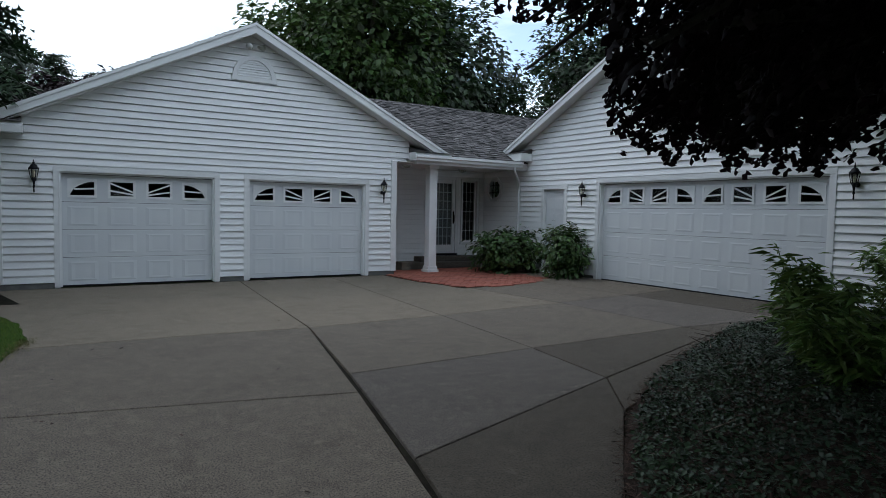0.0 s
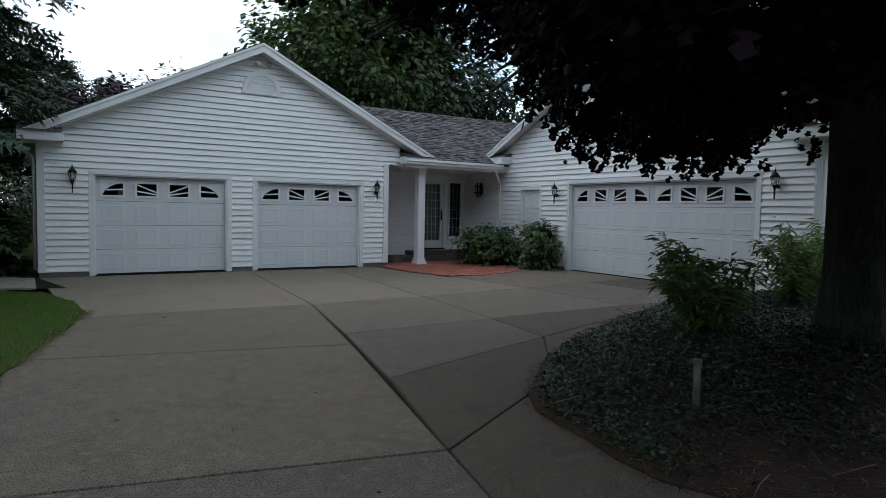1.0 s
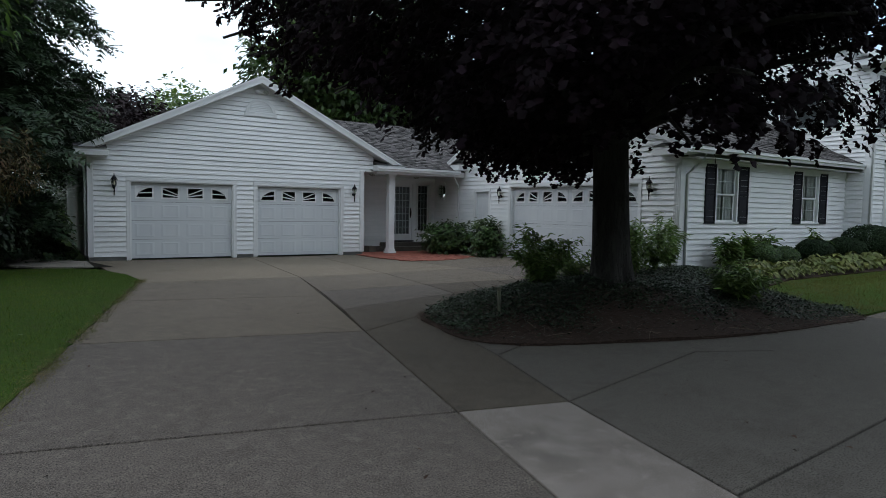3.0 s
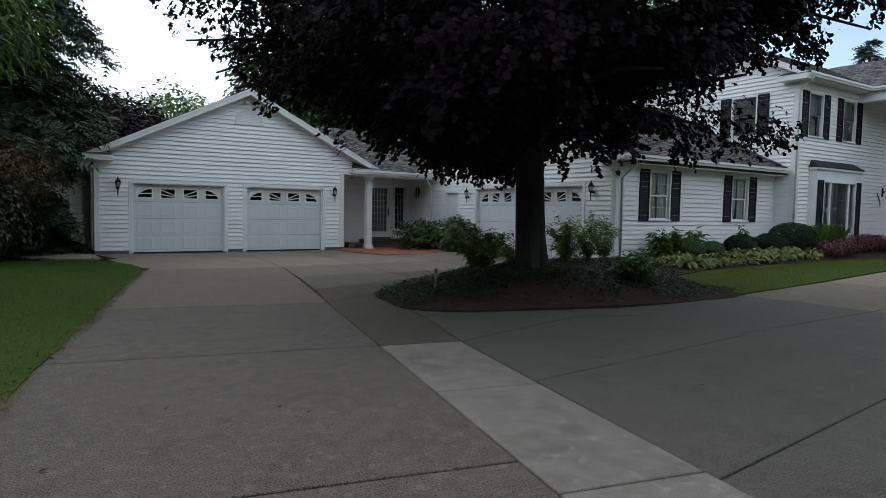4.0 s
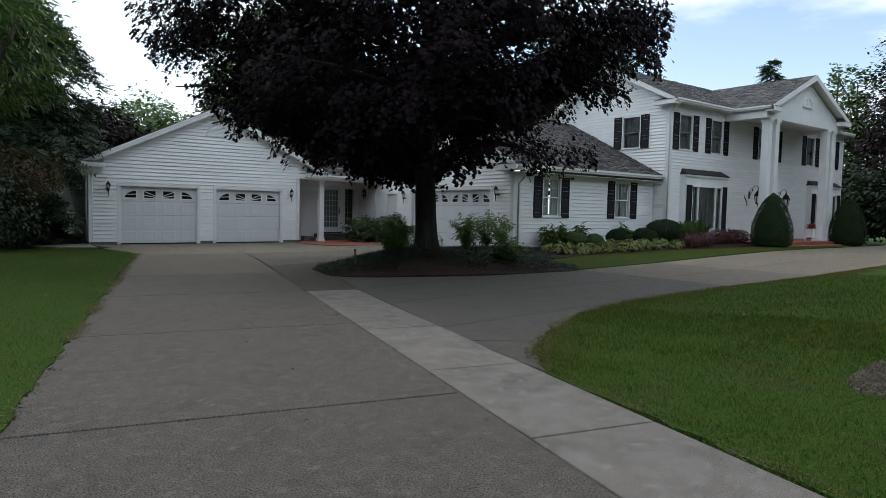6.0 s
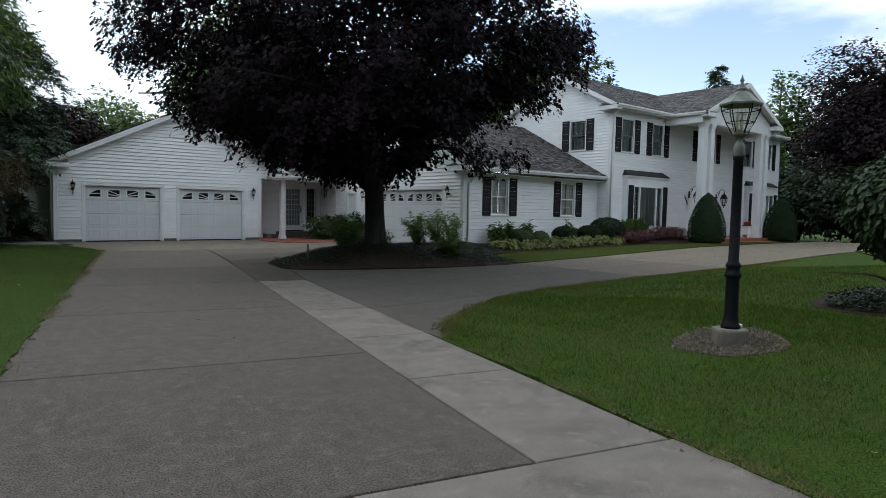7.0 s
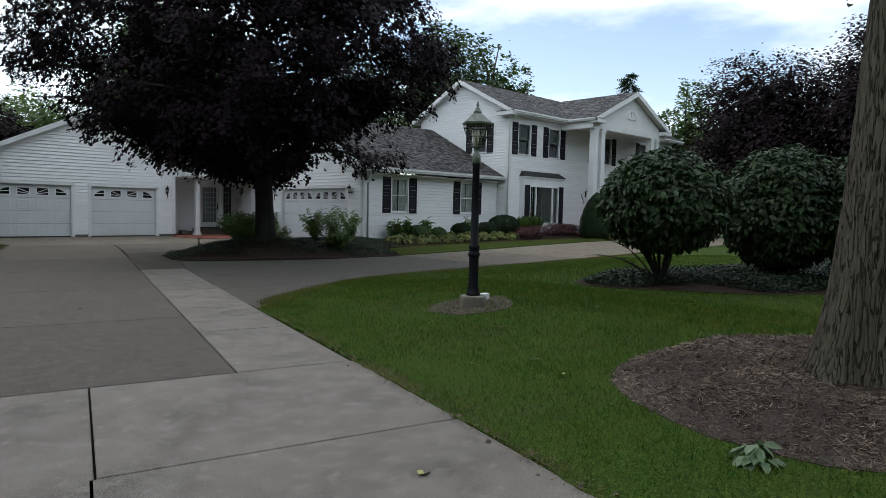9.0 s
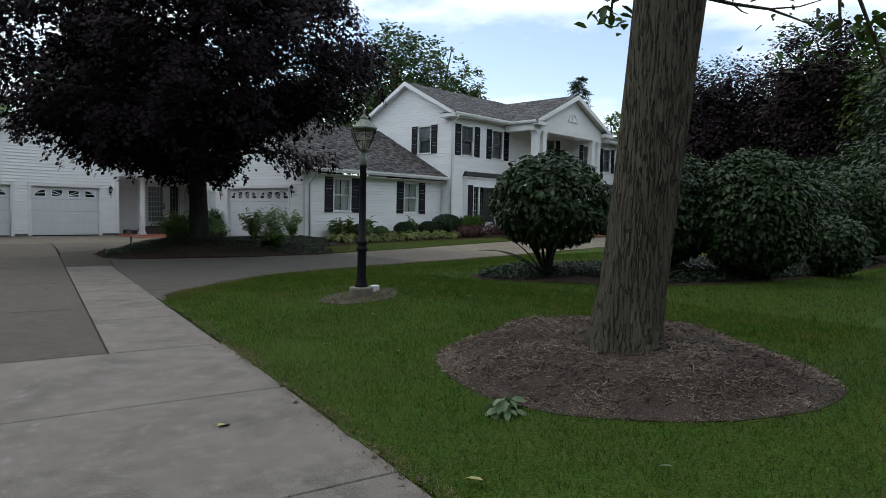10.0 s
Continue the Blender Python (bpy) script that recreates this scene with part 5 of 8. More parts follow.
def slab(pts, mat, gap=0.0085, lift=0.0):
    """One cast slab: outline pulled in by half a joint, edges eased."""
    n = len(pts)
    p = [Vector(q) for q in pts]
    area = sum(p[i - 1].x * p[i].y - p[i].x * p[i - 1].y for i in range(n))
    if area < 0:
        p.reverse()

    def pulled(d):
        out = []
        for i in range(n):
            e0, e1 = (p[i] - p[i - 1]).normalized(), (p[(i + 1) % n] - p[i]).normalized()
            n0, n1 = Vector((-e0.y, e0.x)), Vector((-e1.y, e1.x))
            m = (n0 + n1)
            m = m / max(0.25, m.length_squared / 2) / 1.0
            out.append(p[i] + m * d)
        return out
    top, low = pulled(gap + 0.005), pulled(gap)
    z = [drive_z(q.x) + lift for q in top]
    g = Geo().add([(q.x, q.y, z[i]) for i, q in enumerate(top)] + [(q.x, q.y, z[i] - 0.006) for i, q in enumerate(low)] + [(q.x, q.y, z[i] - 0.06) for i, q in enumerate(low)],
                  [tuple(range(n))] + [(i + n, (i + 1) % n + n, (i + 1) % n, i) for i in range(n)] + [(i + 2 * n, (i + 1) % n + 2 * n, (i + 1) % n + n, i + n) for i in range(n)])
    part("slab", g, mat, drive)


# long lane: six rows of slabs, and the pale strip beside it
ROW, LEFT, STRIP = 3.26, -3.2, 0.95
ROWS = (-9.66, -6.6, -3.32, 0.0, 3.26, 6.52)
for i, (a, b) in enumerate(zip(ROWS, ROWS[1:])):
    # the topmost row is lighter: light fall-off stepped in slab colour
    slab([lane(a + 0.006, LEFT), lane(a + 0.006, 0), lane(b - 0.006, 0), lane(b - 0.006, LEFT)], M_SLAB_MID if i == 4 else M_SLAB, 0.0075)
STRIP_ROWS = (0.0, -1.83, -3.78, -5.86, -7.7, -9.66)
for i in range(5):
    w0, w1 = STRIP + 0.024 * max(0, i - 1), STRIP + 0.024 * max(0, i)
    a, b = STRIP_ROWS[i:i + 2]
    slab([lane(a, 0), lane(a, w0), lane(b, w1), lane(b, 0)], M_SLAB_NEW, 0.0095)
# the paler apron towards the road
B0 = -9.66
for a, b, c, d in ((B0, B0 - 1.87, -1.11, STRIP + 0.14), (B0 - 1.87, B0 - 3.78, -1.15, STRIP + 0.14), (B0 - 3.78, B0 - 16.5, -1.11, STRIP + 0.13), (B0, B0 - 16.5, -4.4, -1.11)):
    slab([lane(a, c), lane(a, d), lane(b, d), lane(b, c)], M_SLAB_NEW, 0.007)
# parking court, row by row from the wing's doors
K = {"a": (1.53, 12.99), "b": (3.9, 12.99), "c": (5.72, 12.99), "d": (7.75, 12.99), "e": (9.3, 12.99), "f": (1.9, 7.47), "g": (3.58, 7.45), "h": (5.15, 7.32), "i": (7.23, 7.42),
     "j": (9.78, 7.66), "k": (11.67, 7.82), "l": (13.19, 7.95), "m": (13.19, 13.2), "n": (11.69, 13.2), "o": (9.55, 10.0), "p": (9.74, 5.1), "q": (6.95, 5.02), "r": (4.66, 4.93),
     "s": (6.72, 3.68), "t": (9.74, 4.62), "u": (11.8, 4.9), "v": (13.19, 5.1), "w": (9.8, 10.3), "x": (13.19, 10.4), "y": (11.69, 10.4), "z": (9.35, 10.2)}
# slabs darken towards the maple, whose shade is put into their colour
for key, mat in (("fghcba", M_SLAB_COURT), ("hidc", M_SLAB_COURT), ("ijozed", M_SLAB_COURT), ("jkyo", M_SLAB_MID), ("klxy", M_SLAB_MID), ("rqih", M_SLAB_MID), ("qpji", M_SLAB_MID), ("pukj", M_SLAB), ("uvlk", M_SLAB_SHADE)):
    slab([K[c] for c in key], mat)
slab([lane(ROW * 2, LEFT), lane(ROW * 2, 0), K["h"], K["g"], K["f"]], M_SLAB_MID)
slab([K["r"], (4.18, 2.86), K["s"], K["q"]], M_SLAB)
# shade under the crown, given by the darkest slab material
slab([K["q"], K["s"], K["t"], K["p"]], M_SLAB_SHADE)
slab([K["p"], K["t"], K["v"], K["u"]], M_SLAB_SHADE)
slab([(4.18, 2.86), lane(3.25, 0), (4.95, 1.86), (6.1, 2.9), K["s"]], M_SLAB_SHADE)
slab([K["s"], (6.1, 2.9), (9.6, 4.3), K["t"]], M_SLAB_SHADE)
slab([lane(3.25, 0), lane(0, 0), lane(0, STRIP), (4.37, -0.66), (4.95, 1.86)], M_SLAB_SHADE)
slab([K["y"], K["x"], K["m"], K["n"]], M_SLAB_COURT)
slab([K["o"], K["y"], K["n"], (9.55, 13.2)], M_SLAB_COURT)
# the branch that sweeps past the main house
E1, E2, E3, E4 = lane(-1.75, STRIP), lane(-3.9, STRIP), lane(-4.75, STRIP), lane(-5.6, STRIP)
# grey concrete deepened here to carry the maple's shade
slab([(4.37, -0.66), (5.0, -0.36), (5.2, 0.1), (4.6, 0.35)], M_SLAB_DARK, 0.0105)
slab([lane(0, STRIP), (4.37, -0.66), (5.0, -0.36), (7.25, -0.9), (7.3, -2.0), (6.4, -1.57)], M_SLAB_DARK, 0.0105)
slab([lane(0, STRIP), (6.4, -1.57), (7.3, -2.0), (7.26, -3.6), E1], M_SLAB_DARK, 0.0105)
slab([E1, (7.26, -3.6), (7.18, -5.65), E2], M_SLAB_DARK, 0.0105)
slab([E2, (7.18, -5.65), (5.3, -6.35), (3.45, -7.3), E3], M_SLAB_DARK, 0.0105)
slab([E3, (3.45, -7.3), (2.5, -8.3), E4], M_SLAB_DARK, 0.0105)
edge_up = [(7.25, -0.9), (10.9, -1.3), (14.6, -1.05), (18.5, -0.75), (22.4, -0.5), (26.4, -0.45), (30.5, -0.35), (35, -0.3)]
edge_lo = [(7.18, -5.65), (11.0, -5.3), (14.8, -5.3), (18.6, -5.2), (22.6, -5.05), (26.6, -4.9), (30.8, -4.8), (35, -4.7)]
for i in range(7):
    ma, mb = [(a[0] * 0.45 + b[0] * 0.55, a[1] * 0.45 + b[1] * 0.55) for a, b in ((edge_up[i], edge_lo[i]), (edge_up[i + 1], edge_lo[i + 1]))]
    # dark, middle, pale: tree shade fades out slab by slab
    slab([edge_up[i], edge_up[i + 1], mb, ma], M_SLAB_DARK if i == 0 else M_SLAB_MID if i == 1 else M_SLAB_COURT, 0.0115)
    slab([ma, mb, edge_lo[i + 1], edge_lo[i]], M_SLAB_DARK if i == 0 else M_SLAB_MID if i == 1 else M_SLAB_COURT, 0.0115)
part("drive_bed", Geo().add([(x, y, drive_z(x) - 0.035) for x, y in edge_up] + [(x, y, drive_z(x) - 0.035) for x, y in edge_lo] + [(3.2, -0.4, -0.039), (2.2, -8.2, -0.039)],
              [(i + 8, i + 9, i + 1, i) for i in range(7)] + [(16, 17, 8, 0)]), M_JOINT, drive)

# the fan of red pavers before the porch
pav = tagged(part("brick_patio", Geo().add([(9.05, 13.1, 0.003), (9.1, 11.3, 0.003), (9.5, 10.05, 0.003), (10.5, 9.95, 0.003), (11.6, 10.4, 0.003), (13.1, 11.5, 0.003), (13.1, 13.9, 0.003)], [(0, 1, 2, 3, 4, 5, 6)]), M_JOINT), "fan of red clay pavers before the porch", "patio", kind="structure")


def in_fan(x, y):
    return x < 13.1 and y < 13.85 and x > 9.16 + max(0, 11.5 - y) * 0.22 and (x - 10.35) ** 2 / 2.8 ** 2 + (y - 13.1) ** 2 / 3.1 ** 2 < 1


brick_me = None
rest = Geo()
count = 0
for r in range(33):
    for c in range(24):
        x, y = 9.0 + c * 0.205 + (0.1 if r % 2 else 0), 9.9 + r * 0.123
        if in_fan(x, y):
            if count < 290:
                if brick_me is None:
                    brick_me = part("brick", Geo().box(-0.096, -0.056, 0, 0.096, 0.056, 0.016), M_BRICK, pav)
                    b = brick_me
                else:
                    b = new("brick", brick_me.data)
                    b.parent = pav
                b.location = (x, y, 0.004 + 0.002 * (count % 3))
                count += 1
            else:
                rest.box(x - 0.096, y - 0.056, 0.004, x + 0.096, y + 0.056, 0.021)
if rest.f:
    tagged(part("brick_field", rest, M_BRICK, pav), kind="stuff")

# lawns
L_RIGHT = [lane(-26, STRIP + 0.11), lane(-11.5, STRIP + 0.14), lane(-8.0, STRIP + 0.11), lane(-6.3, STRIP + 0.07), (2.67, -8.05), (3.0, -7.6), (3.9, -6.95), (5.3, -6.2), (7.2, -5.68), (11.0, -5.32), (14.8, -5.32),
           (18.6, -5.22), (22.6, -5.07), (26.6, -4.92), (30.8, -4.82), (36, -4.7), (60, -5), (60, -40), (0, -40)]


def lawn_right_z(x, y):
    return drive_z(x) * 0.8 + 0.005 + 0.3 * smooth(edge_gap(x, y, L_RIGHT) / 4.2) + 0.015 * noise.noise((x * 0.7, y * 0.7, 0))


def dense(poly, step=0.6):
    out = []
    for i in range(len(poly)):
        a, b = Vector(poly[i]), Vector(poly[(i + 1) % len(poly)])
        n = max(1, min(90, int((b - a).length / step)))
        out += [tuple(a.lerp(b, k / n)) for k in range(n)]
    return out


def ragged(poly):
    """The same outline with the small uneven bites of a hand-edged lawn."""
    return [(x + 0.045 * noise.noise((x * 4, y * 4, 1)) + 0.035 * noise.noise((x * 13, y * 13, 2)), y + 0.045 * noise.noise((x * 4, y * 4, 7)) + 0.035 * noise.noise((x * 13, y * 13, 8))) for x, y in poly]


sheet("lawn", ragged(dense(L_RIGHT, 0.14)), lawn_right_z, M_GRASS, "mown green lawn with dry patches beside the drive", "lawn", grid=0.7)
L_LEFT = [lane(-26, LEFT + 0.03), lane(-5, LEFT + 0.04), lane(3, LEFT + 0.03), lane(6.5, LEFT + 0.03), lane(8.6, LEFT + 0.05), (2.08, 7.9), (1.98, 9.0), (1.6, 10.4), (0.95, 11.0), (-0.6, 11.2), (-4, 11.0), (-30, 9), (-30, -30)]
sheet("lawn", ragged(dense(L_LEFT, 0.14)), lambda x, y: 0.012 + 0.12 * smooth(edge_gap(x, y, L_LEFT) / 5), M_GRASS, "shaded mown green lawn along the drive", "lawn", grid=0.7)
L_FRONT = [(10.9, -1.28), (14.6, -1.02), (18.5, -0.72), (22.4, -0.47), (26.4, -0.42), (30.5, -0.32), (30.5, 0.3), (26.5, 0.75), (22, 1.3), (18, 1.65), (14.5, 1.8), (12.6, 1.3), (11.6, 0.2)]


def front_z(x, y):
    return drive_z(x) + 0.02 + 0.1 * smooth(edge_gap(x, y, L_FRONT) / 1.5)


sheet("lawn", dense(L_FRONT), front_z, M_GRASS, "narrow strip of mown lawn before the planting bed", "lawn", grid=0.4)

# beds
BED = rounded([(4.93, 1.83), (4.62, 0.9), (4.5, 0.15), (4.85, -0.4), (5.57, -0.72), (7.6, -1.3), (9.6, -1.42), (10.85, -1.3), (11.5, 0.1), (12.6, 1.25), (14.5, 1.8), (16.2, 3.0), (14.6, 3.7),
               (13.1, 4.3), (12.2, 4.75), (10.2, 4.6), (8.6, 4.1), (6.6, 3.15)], 0.3)
TRUNK = (7.19, 0.39)


def bed_z(x, y):
    d = edge_gap(x, y, BED)
    r = math.hypot(x - TRUNK[0], y - TRUNK[1])
    return 0.012 + 0.26 * smooth(d / 1.5) + 0.24 * math.exp(-(r / 1.1) ** 2) + 0.025 * noise.noise((x * 1.3, y * 1.3, 3))


sheet("maple_bed", BED, bed_z, M_SOIL, "raised soil bed under the maple", "planting bed", grid=0.3)
FBED = dense([(12.6, 1.3), (14.5, 1.8), (18, 1.65), (22, 1.3), (25.2, 0.9), (25.2, 3.05), (21.1, 3.05), (21.1, 3.74), (13.25, 3.74), (13.0, 2.5)], 0.5)
sheet("front_bed", FBED, lambda x, y: drive_z(x) * 0.9 + 0.05 + 0.16 * smooth(edge_gap(x, y, FBED) / 0.8), M_SOIL, "soil bed along the house", "planting bed", grid=0.4)
MUL = rounded([(2.63, -13.85), (3.07, -13.66), (3.72, -13.73), (4.45, -14.1), (4.72, -15.1), (4.6, -15.8), (4.1, -16.48), (3.56, -16.88), (3.11, -16.8), (2.62, -16.46), (2.26, -15.89), (2.09, -15.1), (2.31, -14.34)], 0.2)
OAK = (3.32, -15.35)


def mulch_z(x, y):
    d = edge_gap(x, y, MUL)
    return lawn_right_z(x, y) + 0.005 + 0.2 * smooth(d / 0.65) + 0.07 * noise.noise((x * 1.6, y * 1.6, 9)) * smooth(d / 0.4) + 0.02 * noise.noise((x * 5, y * 5, 11)) * smooth(d / 0.2)


sheet("mulch_ring", ragged(MUL), mulch_z, M_MULCH, "mounded ring of shredded wood mulch round the trunk", "mulch bed", grid=0.16)
LAMP = (4.32, -10.7)
LRING = rounded([(LAMP[0] + 0.57 * math.cos(a) * (1 + 0.09 * math.sin(3 * a) + 0.06 * math.sin(5 * a + 1)), LAMP[1] + 0.57 * math.sin(a) * (1 + 0.09 * math.cos(2 * a) + 0.06 * math.sin(7 * a))) for a in [i * math.pi / 6 for i in range(12)]], 0.15)
sheet("gravel_ring", ragged(LRING), lambda x, y: lawn_right_z(x, y) + 0.006, M_MULCH, "ring of gravel round the lamp post", "gravel bed", grid=0.15)
SBED = rounded([(6.9, -10.5), (6.75, -11.3), (7.3, -12.2), (8.2, -13.2), (9.8, -14.0), (12, -14.6), (15, -15.0), (19, -15.3), (24, -15.2), (24, -13), (18, -12.2), (13, -11.4), (9.8, -10.6), (8.3, -10.2)], 0.4)
sheet("shrub_bed", SBED, lambda x, y: lawn_right_z(x, y) + 0.01 + 0.08 * smooth(edge_gap(x, y, SBED) / 1.0), M_SOIL, "soil bed under the row of shrubs", "planting bed", grid=0.4)

# ---- plants: leaves are real blades, spread by rule ----
def template(points, faces):
    return np.array(points, float), faces


SMALL_MAPLE = template([(0, 0, 0), (0.46, 0.04, -0.1), (0.17, 0.34, 0.03), (0.48, 0.66, -0.1), (0, 1.0, -0.12), (-0.48, 0.66, -0.1), (-0.17, 0.34, 0.03), (-0.46, 0.04, -0.1)],
                       [(0, 1, 2), (0, 2, 6), (0, 6, 7), (2, 3, 4), (2, 4, 6), (4, 5, 6)])
OVAL_LEAF = template([(0, 0, 0), (0.24, 0.28, 0.06), (0.22, 0.66, 0.05), (0, 1, -0.1), (-0.22, 0.66, 0.05), (-0.24, 0.28, 0.06), (0, 0.5, -0.03)],
                     [(0, 1, 6), (1, 2, 3, 6), (0, 6, 5), (6, 3, 4, 5)])
SLIM_LEAF = template([(0, 0, 0), (0.13, 0.38, 0.04), (0, 1, -0.14), (-0.13, 0.38, 0.04)], [(0, 1, 2), (0, 2, 3)])
FOLD_LEAF = template([(0, 0, 0), (0.3, 0.5, 0.1), (0, 1, 0), (-0.3, 0.5, 0.1)], [(0, 1, 2), (0, 2, 3)])


def feather(pairs=4):
    """A drooping needled branchlet: a thin stem with slender side fingers, shorter to the tip."""
    pts, faces = [(-0.012, 0, 0), (0.012, 0, 0), (0, 1, -0.16)], [(0, 1, 2)]
    for i in range(pairs):
        k = 0.06 + 0.84 * i / pairs
        for e in (-1, 1):
            w = 0.38 * (1 - 0.72 * k) * (1.0 if (i + (e > 0)) % 3 else 0.75)
            n = len(pts)
            pts += [(0, k, -0.16 * k * k), (0, k + 0.15, -0.16 * k * k), (e * w, k + 0.2, -0.16 * k * k - 0.05)]
            faces.append((n, n + 1, n + 2))
    return template(pts, faces)


FEATHER = feather()
BLADE = template([(-0.06, 0, 0), (0.06, 0, 0), (0.0, 1, 0.25)], [(0, 1, 2)])
TWIG = template([(-0.012, 0, 0), (0.012, 0, 0), (0.05, 0.5, 0.02), (0.03, 1, 0), (0.02, 1, 0.01), (0.032, 0.5, 0.03)], [(0, 1, 2, 5), (5, 2, 3, 4)])
CHIP = template([(-0.06, 0, 0), (0.06, 0.03, 0.01), (0.05, 1, 0.02), (-0.045, 0.94, 0), (0.0, 0.5, 0.06)], [(0, 1, 4), (1, 2, 4), (2, 3, 4), (3, 0, 4)])


def unit(a):
    return a / np.maximum(np.linalg.norm(a, axis=1, keepdims=True), 1e-9)


def scatter(name, leaf, at, normal, tip, size, mat, parent=None, label="", kind=""):
    """One mesh of many blades: each lies square to `normal` with its tip along `tip`."""
    tv, tf = leaf
    n = len(at)
    nn = unit(np.asarray(normal, float))
    tt = np.asarray(tip, float)
    tt = unit(tt - nn * np.sum(tt * nn, axis=1, keepdims=True))
    ss = np.cross(tt, nn)
    sz = np.broadcast_to(np.asarray(size, float).reshape(-1, 1, 1), (n, 1, 1))
    vs = np.asarray(at)[:, None, :] + sz * (tv[None, :, 0:1] * ss[:, None, :] + tv[None, :, 1:2] * tt[:, None, :] + tv[None, :, 2:3] * nn[:, None, :])
    k = len(tv)
    loops = np.concatenate([np.array(f) for f in tf])
    sizes = np.array([len(f) for f in tf])
    me = bpy.data.meshes.new(name)
    me.vertices.add(n * k)
    me.vertices.foreach_set("co", vs.reshape(-1).astype(np.float32))
    all_loops = (loops[None, :] + np.arange(n)[:, None] * k).reshape(-1)
    me.loops.add(len(all_loops))
    me.loops.foreach_set("vertex_index", all_loops.astype(np.int32))
    counts = np.tile(sizes, n)
    me.polygons.add(len(counts))
    me.polygons.foreach_set("loop_start", np.concatenate([[0], np.cumsum(counts)[:-1]]).astype(np.int32))
    me.update(calc_edges=True)
    me.validate()
    me.materials.append(mat)
    ob = new(name, me)
    if parent:
        ob.parent = parent
        if not parent.parent:
            ob.matrix_parent_inverse = parent.matrix_basis.inverted()
    if label or kind:
        tagged(ob, label, kind=kind)
    return ob


def clumps(rs, centres, per, spread):
    """Leaves gathered round centres."""
    return np.repeat(centres, per, axis=0) + rs.normal(0, 1, (len(centres) * per, 3)) * np.asarray(spread)


def lumpy(p, scale, seed):
    """A soft random number for each place, for gaps and bulges."""
    return np.array([noise.noise((x * scale + seed, y * scale, z * scale)) for x, y, z in p])


def limbs(geo, base, tips, r0, rs, sag=0.0, sides=7):
    """Bent, tapering limbs from a base to their tips."""
    b = Vector(base)
    for t in tips:
        t = Vector(t)
        pts, n = [], 6
        side = Vector(rs.normal(0, 1, 3)) * (t - b).length * 0.06
        for i in range(n + 1):
            k = i / n
            pts.append(b.lerp(t, k) + side * math.sin(math.pi * k) + Vector((0, 0, (t - b).length * 0.12 * math.sin(math.pi * k) - sag * k * k)))
        geo.tube(pts, [r0 * (1 - 0.82 * i / n) for i in range(n + 1)], sides)


def bark_trunk(x, y, z0, z1, r_base, r_top, lean, flare, ridge, seed, sides=56, rows=70, plates=6.0):
    """A trunk with buttressed foot and furrowed bark."""
    g = Geo()
    for j in range(rows + 1):
        k = j / rows
        z = z0 + (z1 - z0) * k
        r = r_base + (r_top - r_base) * k
        cx, cy = x + lean[0] * k, y + lean[1] * k
        for s in range(sides):
            a = 2 * math.pi * s / sides
            fl = flare * math.exp(-(z - z0) / 0.35) * (0.7 + 0.5 * math.sin(3 * a + seed) + 0.3 * math.sin(5 * a))
            b = a + 0.09 * noise.noise((z * 2.2, a * 2, seed))
            fur = abs(noise.noise((math.cos(b) * plates + seed, math.sin(b) * plates, z * 1.5))) + 0.5 * abs(noise.noise((math.cos(b) * plates * 2.1, math.sin(b) * plates * 2.1 + seed, z * 4.0)))
            w = ridge * (min(1.0, fur * 3.2) - 0.7) + 0.5 * ridge * noise.noise((math.cos(a) * 3, math.sin(a) * 3, z * 0.9))
            g.v.append((cx + (r + fl + w) * math.cos(a), cy + (r + fl + w) * math.sin(a), z))
    g.f = [(j * sides + s, j * sides + (s + 1) % sides, (j + 1) * sides + (s + 1) % sides, (j + 1) * sides + s) for j in range(rows) for s in range(sides)]
    return g


